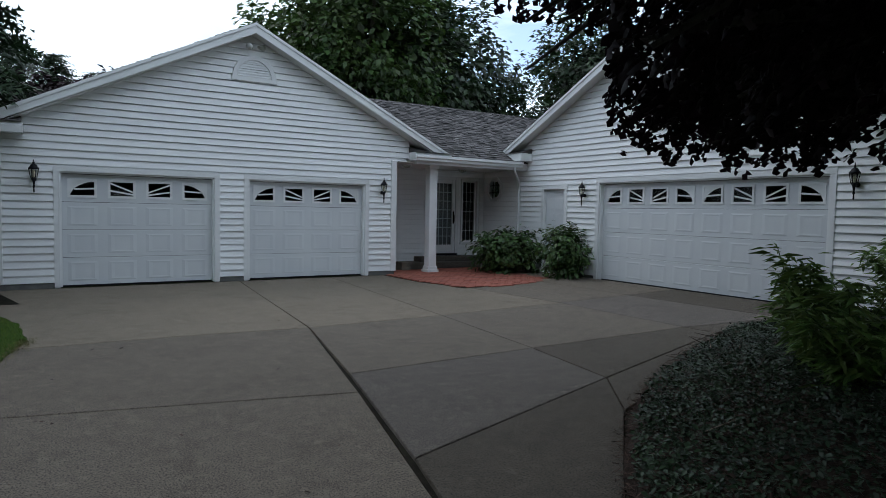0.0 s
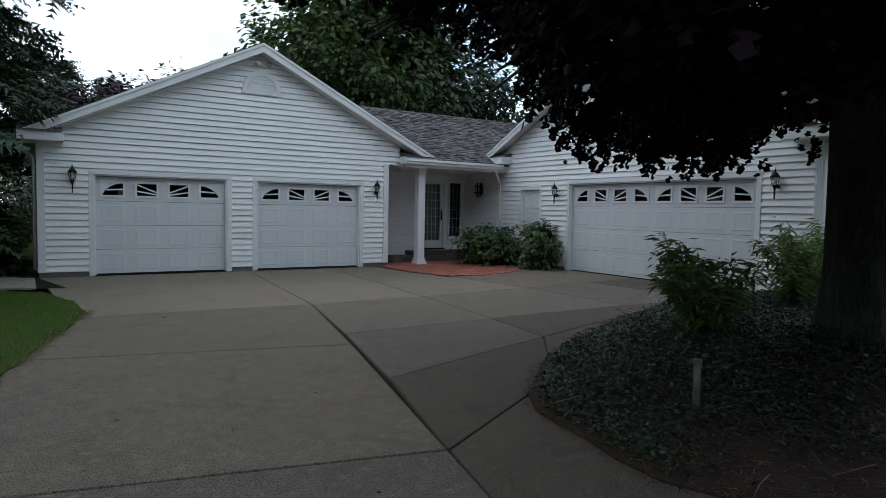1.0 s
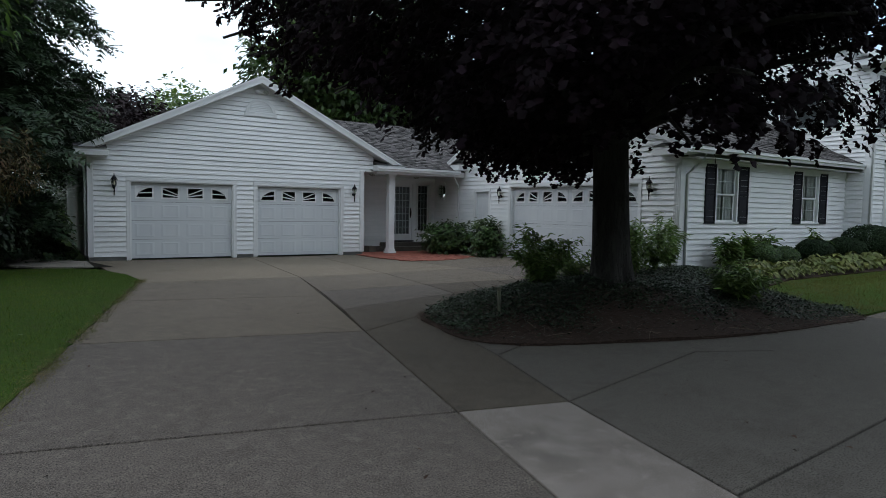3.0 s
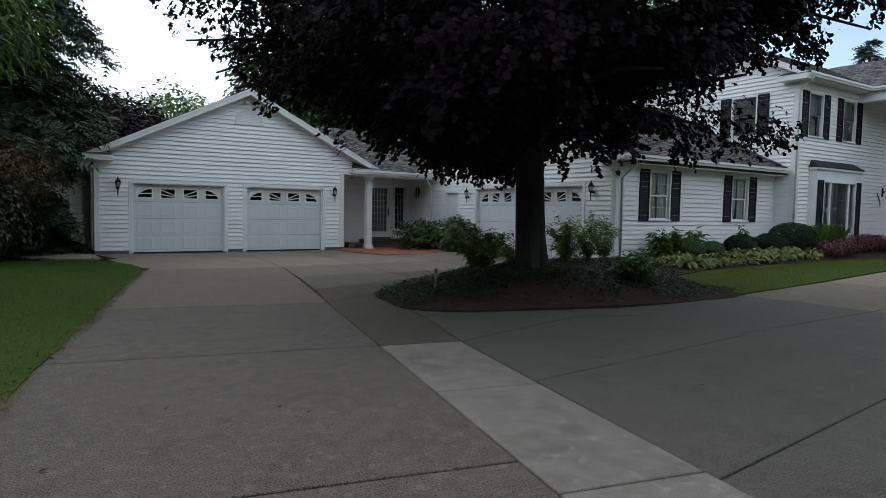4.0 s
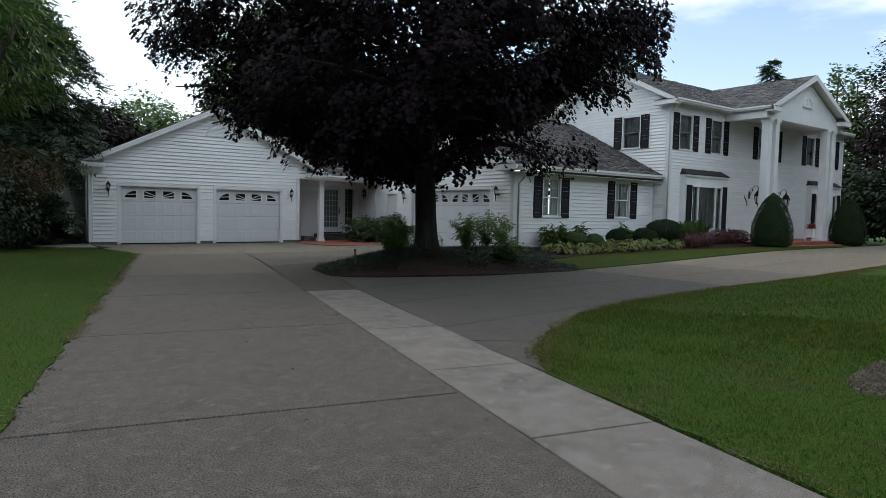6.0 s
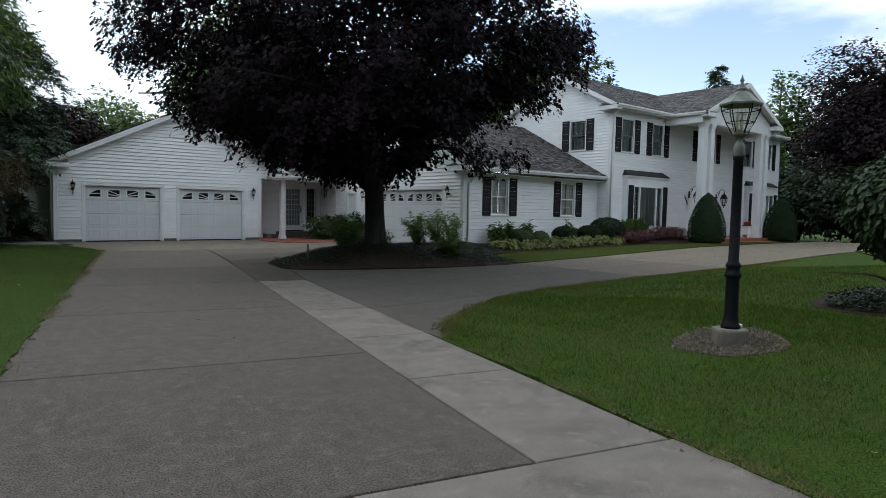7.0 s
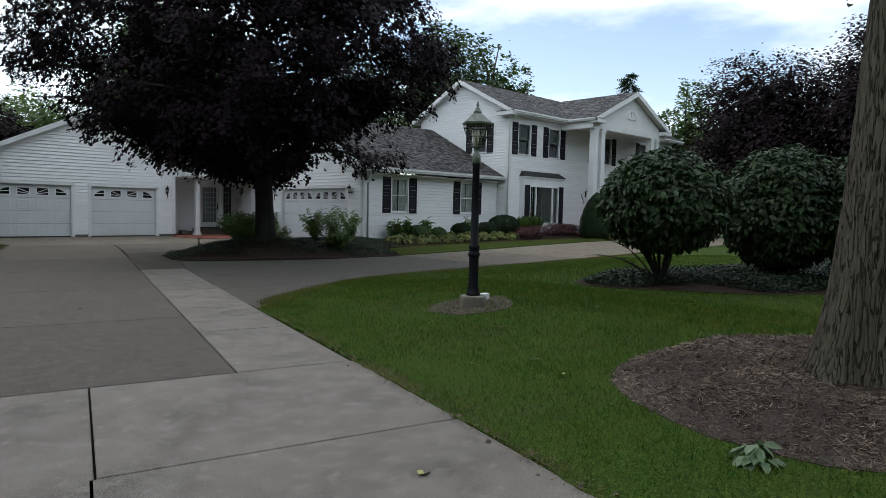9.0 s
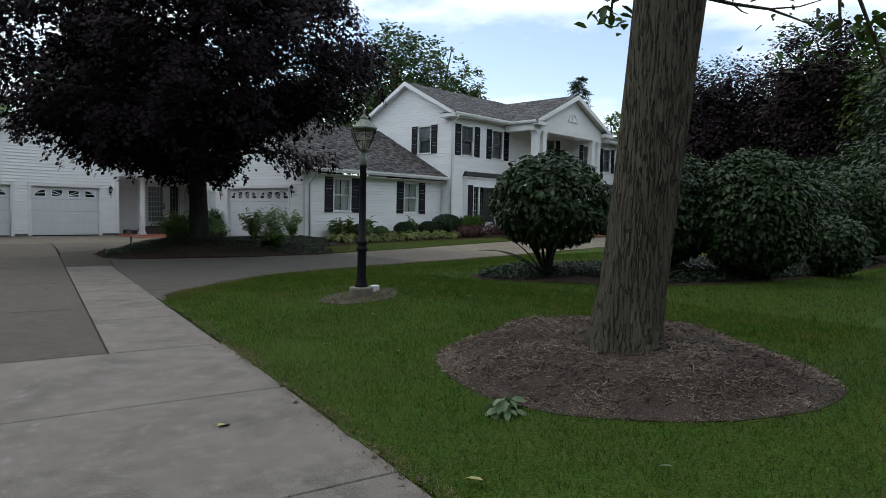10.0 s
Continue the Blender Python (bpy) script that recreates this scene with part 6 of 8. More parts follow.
def broad_tree(x, y, z0, height, radius, low, leaf, mat, bark, count, size, label, seed, name="tree", gap=0.0, squash=1.0, group="", trunk_r=None):
    """A leafy tree: trunk, limbs, and a crown of clumps with an uneven outline."""
    rs = np.random.RandomState(seed)
    t = thing(name, (x, y, z0), label, "tree", group)
    tr = trunk_r or 0.03 * height
    part("trunk", Geo().tube([(x, y, z0 - 0.1), (x + 0.1, y, z0 + low), (x, y + 0.1, z0 + height * 0.6), (x, y, z0 + height * 0.85)], [tr * 1.2, tr, tr * 0.6, tr * 0.2], 10), bark, t, smooth=True)
    mid, half = (low + height) / 2, (height - low) / 2
    far_off = size > 0.6
    count, size = int(count * (1.1 if far_off else 1.55)), size * (1.25 if far_off else 0.93)
    n = count // 16
    d = unit(rs.normal(0, 1, (n * 2, 3)))
    bulge = 1 + 0.3 * lumpy(d, 1.7, seed) + 0.2 * lumpy(d, 4.5, seed + 7)
    depth = 1 - 0.6 * rs.rand(len(d)) ** 2.2
    p = d * np.array([radius, radius, half]) * (bulge * depth)[:, None] + np.array([x, y, z0 + mid])
    keep = lumpy(p, 2.2 / radius, seed + 3) > -0.28 + gap
    p = p[keep][:n]
    g = Geo()
    limbs(g, (x, y, z0 + low * 0.9), [tuple(q) for q in p[rs.choice(len(p), 16)]], tr * 0.55, rs)
    part("branchwork", g, bark, t, smooth=True)
    at = clumps(rs, p, 16, (radius * 0.075, radius * 0.075, radius * 0.055))
    out = unit(at - np.array([x, y, z0 + mid]))
    nor = out * 0.6 + np.array([0, 0, 0.8]) + rs.normal(0, 0.45, at.shape)
    tip = out + np.array([0, 0, -0.7]) + rs.normal(0, 0.6, at.shape)
    scatter("crown", leaf, at, nor, tip, 1.15 * size * rs.uniform(0.7, 1.3, len(at)), mat, t)
    m = max(300, count // (9 if far_off else 8))
    d = unit(rs.normal(0, 1, (m, 3)))
    q = d * np.array([radius, radius, half]) * ((1 + 0.3 * lumpy(d, 1.7, seed)) * rs.uniform(0.35, 0.78, m))[:, None] + np.array([x, y, z0 + mid])
    scatter("inner_crown", leaf, q, d + rs.normal(0, 0.5, d.shape), rs.normal(0, 1, d.shape), radius * (0.24 if far_off else 0.13) * rs.uniform(0.7, 1.3, m), mat, t)
    return t


def conifer(x, y, z0, height, radius, count, size, label, seed, mat=None, low=0.3, shy=False):
    """A drooping evergreen: whorls of branches hung with flat sprays."""
    mat = mat or M_NEEDLE
    rs = np.random.RandomState(seed)
    t = thing("evergreen_tree", (x, y, z0), label, "tree")
    part("trunk", Geo().tube([(x, y, z0 - 0.1), (x, y, z0 + height * 0.5), (x, y, z0 + height)], [0.024 * height, 0.014 * height, 0.01], 10), M_BARK, t, smooth=True)
    g = Geo()
    at, tip, nor = [], [], []
    m = int(17 * height)
    for i in range(m):
        k = (i + rs.rand()) / m
        z = z0 + low + (height - low) * k
        r = radius * (1 - k) ** 0.62 * rs.uniform(0.72, 1.08) * (0.62 + 0.38 * smooth((z - z0 - 1.2) / 2.4)) + 0.15
        a = rs.rand() * 2 * math.pi
        d = np.array([math.cos(a), math.sin(a), 0.0])
        drop = rs.uniform(0.12, 0.3) * r
        pts = [np.array([x, y, z]) + d * r * s + np.array([0, 0, 0.15 * r * math.sin(math.pi * s) - drop * s * s]) for s in (0, 0.35, 0.7, 1.0)]
        if not (shy and pts[-1][0] > 0.9 and z < 4.2):
            g.tube([tuple(q) for q in pts], [0.03, 0.022, 0.014, 0.006], 5)
        c = max(10, int(count / m * (0.35 + 1.3 * (1 - k))))
        s = rs.uniform(0.18, 1.0, c) ** 0.8
        side = np.array([-d[1], d[0], 0.0])
        lat = rs.uniform(-1, 1, c) * 0.4 * r * (1.15 - s)
        p = np.array([x, y, z]) + d * (r * s)[:, None] + side * lat[:, None]
        p[:, 2] += 0.15 * r * np.sin(math.pi * s) - drop * s * s - 0.25 * np.abs(lat) + rs.normal(0, 0.04, c)
        at.append(p)
        tip.append(d * 0.9 + side * (np.sign(lat) * 0.7)[:, None] + np.array([0, 0, -0.35]) + rs.normal(0, 0.25, (c, 3)))
        nor.append(np.array([0, 0, 1.0]) + rs.normal(0, 0.35, (c, 3)) + d * 0.3)
    part("branchwork", g, M_BARK_D, t, smooth=True)
    at, nor, tip = np.concatenate(at), np.concatenate(nor), np.concatenate(tip)
    if shy:                                      # clipped back from the wing's wall and eave
        free = ~((at[:, 0] > 0.95) & (at[:, 2] < 3.25)) & ~((at[:, 0] > 1.2) & (at[:, 2] < 2.95 + (at[:, 0] - 1.2) * 0.5 + 0.1))
        at, nor, tip = at[free], nor[free], tip[free]
    scatter("needles", FEATHER, at, nor, tip, 1.25 * size * rs.uniform(0.6, 1.3, len(at)), mat, t)
    return t


def shrub(x, y, z0, rx, ry, h, low, leaf, mat, count, size, label, seed, name="shrub", stems=7, shell=0.35, category="shrub", group="", stem_r=0.022, lump=0.12, up=0.5, droop=-0.5, shoots=0):
    """A rounded bush: stems and a dense coat of leaves."""
    rs = np.random.RandomState(seed)
    t = thing(name, (x, y, z0), label, category, group)
    c = np.array([x, y, z0 + (low + h) / 2])
    if stems:
        g = Geo()
        tips = [(x + rx * 0.7 * math.cos(a), y + ry * 0.7 * math.sin(a), z0 + low + (h - low) * rs.uniform(0.2, 0.6)) for a in rs.uniform(0, 6.28, stems)]
        limbs(g, (x, y, z0 - 0.03), tips, stem_r, rs, sides=6)
        part("branchwork", g, M_BARK_D, t, smooth=True)
    d = unit(rs.normal(0, 1, (count, 3)))
    r = (1 + lump * lumpy(d, 2.2, seed) + lump * 0.6 * lumpy(d, 6, seed + 2)) * (1 - shell * rs.rand(count) ** 2)
    at = c + d * np.array([rx, ry, (h - low) / 2]) * r[:, None]
    for _ in range(shoots):                      # loose shoots past the rounded outline
        e = unit(rs.normal(0, 1, (1, 3)) + np.array([0, 0, 0.9]))
        k = rs.uniform(0.7, 1.38, 26)[:, None]
        at = np.concatenate([at, c + e * k * np.array([rx, ry, (h - low) / 2]) + rs.normal(0, 0.045, (26, 3))])
        d = np.concatenate([d, np.repeat(e, 26, 0)])
    count = len(at)
    nor = d * 0.8 + np.array([0, 0, up]) + rs.normal(0, 0.35, d.shape)
    tip = d * 0.5 + np.array([0, 0, droop]) + rs.normal(0, 0.55, d.shape)
    scatter("foliage", leaf, at, nor, tip, size * rs.uniform(0.65, 1.25, count), mat, t)
    return t


# the dark maple in its bed
rs = np.random.RandomState(42)
MZ = bed_z(*TRUNK)
maple = thing("maple_tree", (*TRUNK, MZ - 0.02), "broad purple-leaved maple in the raised bed", "tree")
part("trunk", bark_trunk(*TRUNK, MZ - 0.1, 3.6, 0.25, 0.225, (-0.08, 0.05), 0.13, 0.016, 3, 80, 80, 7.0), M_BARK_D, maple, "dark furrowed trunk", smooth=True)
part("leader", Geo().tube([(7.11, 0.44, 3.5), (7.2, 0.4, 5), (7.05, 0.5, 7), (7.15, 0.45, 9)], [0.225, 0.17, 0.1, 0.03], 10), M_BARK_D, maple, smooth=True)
CROWN_Z = [2.0, 2.3, 2.7, 3.3, 4.0, 4.95, 5.7, 6.6, 7.6, 8.6, 9.5, 10.1]
CROWN_WEST = [1.9, 3.2, 4.2, 4.9, 5.5, 6.4, 6.4, 5.8, 4.9, 3.7, 2.3, 0.6]
CROWN_EAST = [1.2, 2.7, 3.7, 4.2, 4.6, 5.2, 5.4, 5.2, 4.4, 3.3, 2.0, 0.6]


def crown_reach(z, a):
    """How far the crown spreads at a height and bearing: wider to the west."""
    k = 0.5 + 0.5 * np.cos(a - math.radians(165))
    return np.interp(z, CROWN_Z, CROWN_EAST) * (1 - k) + np.interp(z, CROWN_Z, CROWN_WEST) * k


def skirt_height(r, a):
    """The height of the crown's underside: low by the trunk, higher to the north."""
    d = np.degrees(a) % 360
    north = np.exp(-((d - 118) / 25) ** 2)
    low_bough = 0.3 * np.exp(-((d - 62) / 20) ** 2) * np.clip(r - 2.6, 0, 1.4)
    return 2.05 + 0.13 * np.maximum(0, r - 1.2) - low_bough + north * (0.36 + 0.3 * np.clip(r - 2.0, 0, 2.6)) + 0.25 * np.exp(-((d - 178) / 22) ** 2) + (1.0 + 0.5 * np.clip(r - 1.4, -1, 2.6)) * np.clip((5.4 - r) / 1.4, 0.25, 1) * np.exp(-(((d + 200) % 360 - 180) / 70) ** 4)


# boughs: drooping sprays of leaves, each a lobe of the outline, with gaps between
n = 420
zz = np.concatenate([rs.uniform(2.2, 4.2, 150), 2.4 + 7.4 * rs.rand(n - 150) ** 0.85])
ang = (np.arange(n) * 2.39996 + rs.normal(0, 0.25, n)) % (2 * math.pi)
reach = crown_reach(zz, ang) * np.where(rs.rand(n) < 0.62, rs.uniform(0.88, 1.04, n), rs.uniform(0.45, 0.85, n))
low = skirt_height(reach, ang)
zz = np.maximum(zz, low + 0.12 + 0.15 * rs.rand(n))
reach = np.minimum(reach, crown_reach(zz, ang) * 1.04)
thin = (np.cos(ang + 0.35) > 0.3) & (zz < 5.0) & (rs.rand(n) < 0.28)          # the sunless east side is sparser below
zz, ang, reach = zz[~thin], ang[~thin], reach[~thin]
far_out = 26                                     # the long arms that reach past the rest
az = np.concatenate([rs.uniform(150, 192, far_out // 2), rs.uniform(-72, -28, far_out // 2)])
zz, ang = np.concatenate([zz, rs.uniform(4.5, 6.3, far_out)]), np.concatenate([ang, np.radians(az) % (2 * math.pi)])
reach = np.concatenate([reach, crown_reach(zz[-far_out:], ang[-far_out:]) * rs.uniform(0.94, 1.05, far_out)])
hang = 13                                        # an airy low bough on the south-east side
zz, ang, reach = np.concatenate([zz, rs.uniform(2.5, 3.2, hang)]), np.concatenate([ang, np.radians(rs.uniform(-68, -12, hang)) % (2 * math.pi)]), np.concatenate([reach, rs.uniform(2.7, 4.3, hang)])
low_n = 30                                       # low boughs over the wide garage's apron
zz, ang, reach = np.concatenate([rs.uniform(2.4, 3.0, low_n), zz]), np.concatenate([np.radians(rs.uniform(50, 98, low_n)), ang]), np.concatenate([rs.uniform(3.0, 4.7, low_n), reach])
n = len(zz)
at, out, cen = [], [], []
for i in range(n):
    e = np.array([math.cos(ang[i]), math.sin(ang[i]), 0.0])
    side = np.array([-e[1], e[0], 0.0])
    length = rs.uniform(1.0, 1.9) * (0.6 + 0.08 * reach[i])
    rise = 0.25 + 0.5 * min(1.0, max(0.0, (zz[i] - 3.0) / 5))
    tip_at = np.array([TRUNK[0], TRUNK[1], 0]) + e * reach[i] + np.array([0, 0, zz[i]])
    cen.append(tip_at)
    m = rs.randint(60, 110) if i >= n - hang else rs.randint(110, 200) if zz[i] > 7.8 else rs.randint(140, 310)
    k = rs.rand(m) ** 0.8                       # 0 at the tip, 1 towards the trunk
    wide = (0.16 + 0.42 * np.sin(np.minimum(1.0, k + 0.12) * math.pi * 0.75)) * rs.uniform(0.85, 1.25)
    p = tip_at - e * (k * length)[:, None] + side * (rs.normal(0, 0.62, m) * wide)[:, None]
    p[:, 2] += rise * (k - 0.6 * k * k) * length * 0.8 + rs.normal(0, 0.11, m) + 0.12 * rs.rand(m)
    at.append(p)
    out.append(np.repeat(e[None], m, 0))
    # small hanging tassels at the spray's end and sides
    for _ in range(rs.randint(3, 7)):
        f = rs.rand() * 0.7
        c = tip_at - e * f * length + side * rs.normal(0, 0.35)
        h = rs.uniform(0.18, 0.5)
        m2 = int(42 * h) + 6
        q = c - np.array([0, 0, 1.0]) * (h * rs.rand(m2))[:, None] + rs.normal(0, 0.05, (m2, 3))
        q = q[q[:, 2] > 1.92]
        at.append(q)
        out.append(np.repeat(e[None], len(q), 0))
at, out, cen = np.concatenate(at), np.concatenate(out), np.array(cen)
edge = np.hypot(at[:, 0] - TRUNK[0], at[:, 1] - TRUNK[1])
bear = np.arctan2(at[:, 1] - TRUNK[1], at[:, 0] - TRUNK[0])
holes = lumpy(at, 1.15, 31) > np.interp(at[:, 2], [3.5, 5.5, 7.0], [-0.2, -0.4, -0.55])
airy = (np.abs(np.degrees(bear) - 105) < 46) & ((at[:, 0] - 6.6) * 0.688 < (at[:, 1] - 3.65) * 0.725)     # open under the north-west boughs
keep = holes & ~((edge < 1.0) & (at[:, 2] < 2.75)) & (at[:, 2] > 1.95 + 0.02 * edge) & (at[:, 2] > (2.05 + 0.34 * edge) * airy) & (at[:, 2] > (1.9 + 0.24 * edge) * (np.abs(np.degrees(bear) - 162) < 13))
keep &= rs.rand(len(at)) < np.interp(at[:, 2], [3.6, 5.2], [0.72, 1.0]) * np.where((np.abs(np.degrees(bear) - 70) < 34) & (at[:, 2] < 4.8), 0.75, 1.0)
at, out = at[keep], out[keep]
for k in range(0, n, 5):
    q = cen[k]
    zb = min(7.0, max(2.45, q[2] - 0.35 * math.hypot(q[0] - TRUNK[0], q[1] - TRUNK[1]) + 0.5))
    g = Geo()
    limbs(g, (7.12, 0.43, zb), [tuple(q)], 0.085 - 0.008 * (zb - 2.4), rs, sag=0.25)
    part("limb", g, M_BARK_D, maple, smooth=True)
# foliage within, fuller towards the heart of the crown
m = 21000
zi = rs.uniform(3.0, 9.4, m)
ai = rs.uniform(0, 2 * math.pi, m)
ri = crown_reach(zi, ai) * np.sqrt(rs.uniform(0.02, 0.62 + 0.2 * (zi > 5.0), m))
inner = np.stack([TRUNK[0] + ri * np.cos(ai), TRUNK[1] + ri * np.sin(ai), zi], 1)
inner = inner[(zi > skirt_height(ri, ai) + 1.25 + 0.7 * (np.cos(ai + 0.35) > 0.2)) & (lumpy(inner, 0.9, 6) > -0.42)]
nor = out * 0.75 + np.array([0, 0, 0.65]) + rs.normal(0, 0.42, at.shape)
tip = out * 0.6 + np.array([0, 0, -1.0]) + rs.normal(0, 0.55, at.shape)
scatter("inner_crown", SMALL_MAPLE, inner, np.array([0, 0, 0.6]) + rs.normal(0, 0.7, inner.shape), rs.normal(0, 1, inner.shape), 0.15 * rs.uniform(0.7, 1.2, len(inner)), M_LEAF_P, maple)
scatter("crown", SMALL_MAPLE, at, nor, tip, 0.096 * rs.uniform(0.7, 1.3, len(at)), M_LEAF_P, maple, "dense purple-black lobed leaves")

# the big tree in the mulch ring
OZ = mulch_z(*OAK)
oak = thing("shade_tree", (*OAK, OZ - 0.02), "tall tree with furrowed grey bark in a mulch ring", "tree")
part("trunk", bark_trunk(*OAK, OZ - 0.12, 7.5, 0.236, 0.33, (0.3, -0.5), 0.14, 0.016, 8, 168, 230, 9.0), M_BARK, oak, "furrowed grey-brown trunk", smooth=True)
rs = np.random.RandomState(8)
g = Geo()
crown = np.array([3.9, -15.8, 8.6])
d = unit(rs.normal(0, 1, (420, 3)))
cen = crown + d * np.array([5.2, 5.2, 2.9]) * (0.55 + 0.45 * rs.rand(420))[:, None]
low_tips = [(3.45, -15.02, 3.35), (6.6, -14.9, 4.35), (6.4, -13.6, 5.2), (4.02, -16.62, 3.1), (4.06, -16.9, 2.85)]
limbs(g, (3.8, -15.7, 6.2), [tuple(q) for q in cen[:22]], 0.12, rs)
limbs(g, (3.72, -15.64, 5.4), low_tips, 0.05, rs, sag=0.3)
g.tube([(3.6, -15.55, 3.25), (3.82, -15.9, 3.13), (3.9, -16.15, 3.06), (3.94, -16.3, 2.98), (3.99, -16.46, 2.89)], [0.022, 0.014, 0.011, 0.008, 0.003], 6)
g.tube([(3.9, -16.15, 3.06), (3.95, -16.35, 3.05), (4.0, -16.6, 3.1)], [0.008, 0.006, 0.003], 5)
g.tube([(3.82, -15.9, 3.13), (3.83, -15.97, 3.06), (3.82, -16.02, 3.03)], [0.008, 0.005, 0.003], 5)
part("branchwork", g, M_BARK, oak, smooth=True)
cen = np.concatenate([cen, np.array([(7.6, -15.5, 3.75), (7.75, -15.75, 3.55), (7.4, -15.4, 4.0), (6.9, -15.9, 4.4)])])
at = clumps(rs, cen, 22, (0.3, 0.3, 0.2))
twigs = np.array([(3.44, -15.04, 3.2), (3.42, -15.0, 3.1), (3.46, -15.08, 3.05), (4.05, -16.75, 2.72), (4.04, -16.7, 2.9), (4.08, -16.88, 2.88), (4.1, -16.95, 2.7)])
at = np.concatenate([at, clumps(rs, twigs, 9, (0.06, 0.06, 0.05))])
nor = np.array([0, 0, 1.0]) + rs.normal(0, 0.5, at.shape)
tip = np.array([0, 0, -0.7]) + rs.normal(0, 0.6, at.shape)
scatter("crown", OVAL_LEAF, at, nor, tip, 0.13 * rs.uniform(0.7, 1.25, len(at)), M_LEAF_G, oak, "scattered green leaves")

# the row of clipped viburnums
for i, (x, y, r, top, lo) in enumerate(((7.72, -11.57, 0.97, 2.08, 0.5), (10.2, -12.5, 1.02, 2.3, 0.2), (10.7, -13.95, 1.04, 2.3, 0.1), (12.75, -14.85, 0.6, 1.1, 0.05),
                                        (15.6, -13.5, 0.95, 2.15, 0.1), (17.6, -14.5, 1.1, 2.35, 0.1), (20.5, -14.6, 1.15, 2.2, 0.1))):
    z0 = lawn_right_z(x, y) + 0.06
    shrub(x, y, z0, r, r, top, lo, OVAL_LEAF if i < 3 else FOLD_LEAF, M_LEAF_V, int(8200 * r * r), 0.118, "rounded viburnum bush with large dark crinkled leaves", 60 + i, "viburnum_bush", stems=12 if i < 2 else 6, group="row of viburnum bushes", stem_r=0.03, shell=0.3)
# a bare low branch on the first bush
g = Geo()
rs = np.random.RandomState(3)
z0 = lawn_right_z(7.72, -11.57)
limbs(g, (7.65, -11.5, z0 + 0.12), [(6.9, -10.95, z0 + 0.75), (6.75, -11.0, z0 + 0.5), (7.05, -10.6, z0 + 0.45)], 0.016, rs)
bush = bpy.data.objects["viburnum_bush"]
part("bare_branch", g, M_BARK, bush, "bare grey branch", smooth=True)

# evergreens and shrubs west of the wing
conifer(-1.7, 14.0, 0, 12.5, 5.3, 22000, 0.41, "tall dark hemlock with drooping feathery branches", 5, shy=True)
conifer(-3.4, 18.0, 0, 12.0, 3.6, 9000, 0.52, "tall dark hemlock behind the wing", 6)
conifer(-1.4, 23.5, 0, 8.0, 2.2, 6000, 0.55, "dark evergreen behind the wing", 7)
broad_tree(-2.3, 6.0, 0.1, 7.5, 2.15, 3.0, SLIM_LEAF, M_LEAF_Y, M_BARK, 7500, 0.19, "light green tree with hanging slender leaves", 15, "young_tree")
shrub(-0.7, 10.0, 0.1, 1.25, 1.2, 3.0, 1.35, SLIM_LEAF, M_LEAF_B, 4200, 0.12, "bronze-tinged spreading shrub on dark stems", 21, "bronze_shrub", stems=9, stem_r=0.035, lump=0.3, shell=0.5)
shrub(-1.7, 9.4, 0.1, 1.5, 1.3, 2.4, 0.0, FOLD_LEAF, M_LEAF_D, 3000, 0.13, "dense dark evergreen shrub by the lawn", 22, "evergreen_shrub", stems=5)
shrub(-0.9, 11.9, 0.05, 1.3, 1.0, 1.6, 0.0, FOLD_LEAF, M_LEAF_D, 2200, 0.12, "dense dark evergreen shrub by the lawn", 23, "evergreen_shrub", stems=5)
shrub(0.6, 19.8, 0.0, 0.8, 0.8, 1.5, 0.0, OVAL_LEAF, M_LEAF_Y, 1500, 0.13, "light green leafy shrub beside the path", 24, stems=5)
shrub(-0.4, 18.4, 0.0, 0.8, 0.8, 1.2, 0.0, OVAL_LEAF, M_LEAF_Y, 1200, 0.13, "light green leafy shrub beside the path", 25, stems=5)
shrub(1.02, 14.4, 0.0, 0.35, 0.7, 0.32, 0.0, OVAL_LEAF, M_SHRUB, 700, 0.08, "low leafy plants at the wall's foot", 26, "foundation_plant", stems=0)

for i, (x, y, r, h) in enumerate(((-2.6, 15.5, 1.6, 2.2), (-1.8, 20.5, 1.5, 2.4), (0.2, 26.0, 1.8, 2.6), (-3.5, 24.5, 2.0, 3.0), (-3.2, 11.6, 1.5, 2.4), (2.5, 29.0, 2.2, 2.6))):
    shrub(x, y, 0.0, r, r, h, 0.0, FOLD_LEAF, M_LEAF_D, 2600, 0.17, "dark undergrowth shrub beside the plank walk", 240 + i, "undergrowth_shrub", stems=5, lump=0.25)

# shrubs on the court: two mounds by the service door
shrub(12.35, 12.35, 0.02, 0.84, 0.66, 0.98, 0.0, OVAL_LEAF, M_SHRUB, 2600, 0.13, "dark green mounded shrub by the porch", 31, stems=9, lump=0.75, shell=0.7, droop=-0.35, up=0.7, shoots=26)
shrub(12.72, 10.7, 0.02, 0.52, 0.48, 1.08, 0.0, OVAL_LEAF, M_SHRUB, 1600, 0.13, "dark green mounded shrub by the service door", 32, stems=9, lump=0.75, shell=0.7, droop=-0.35, up=0.7, shoots=26)


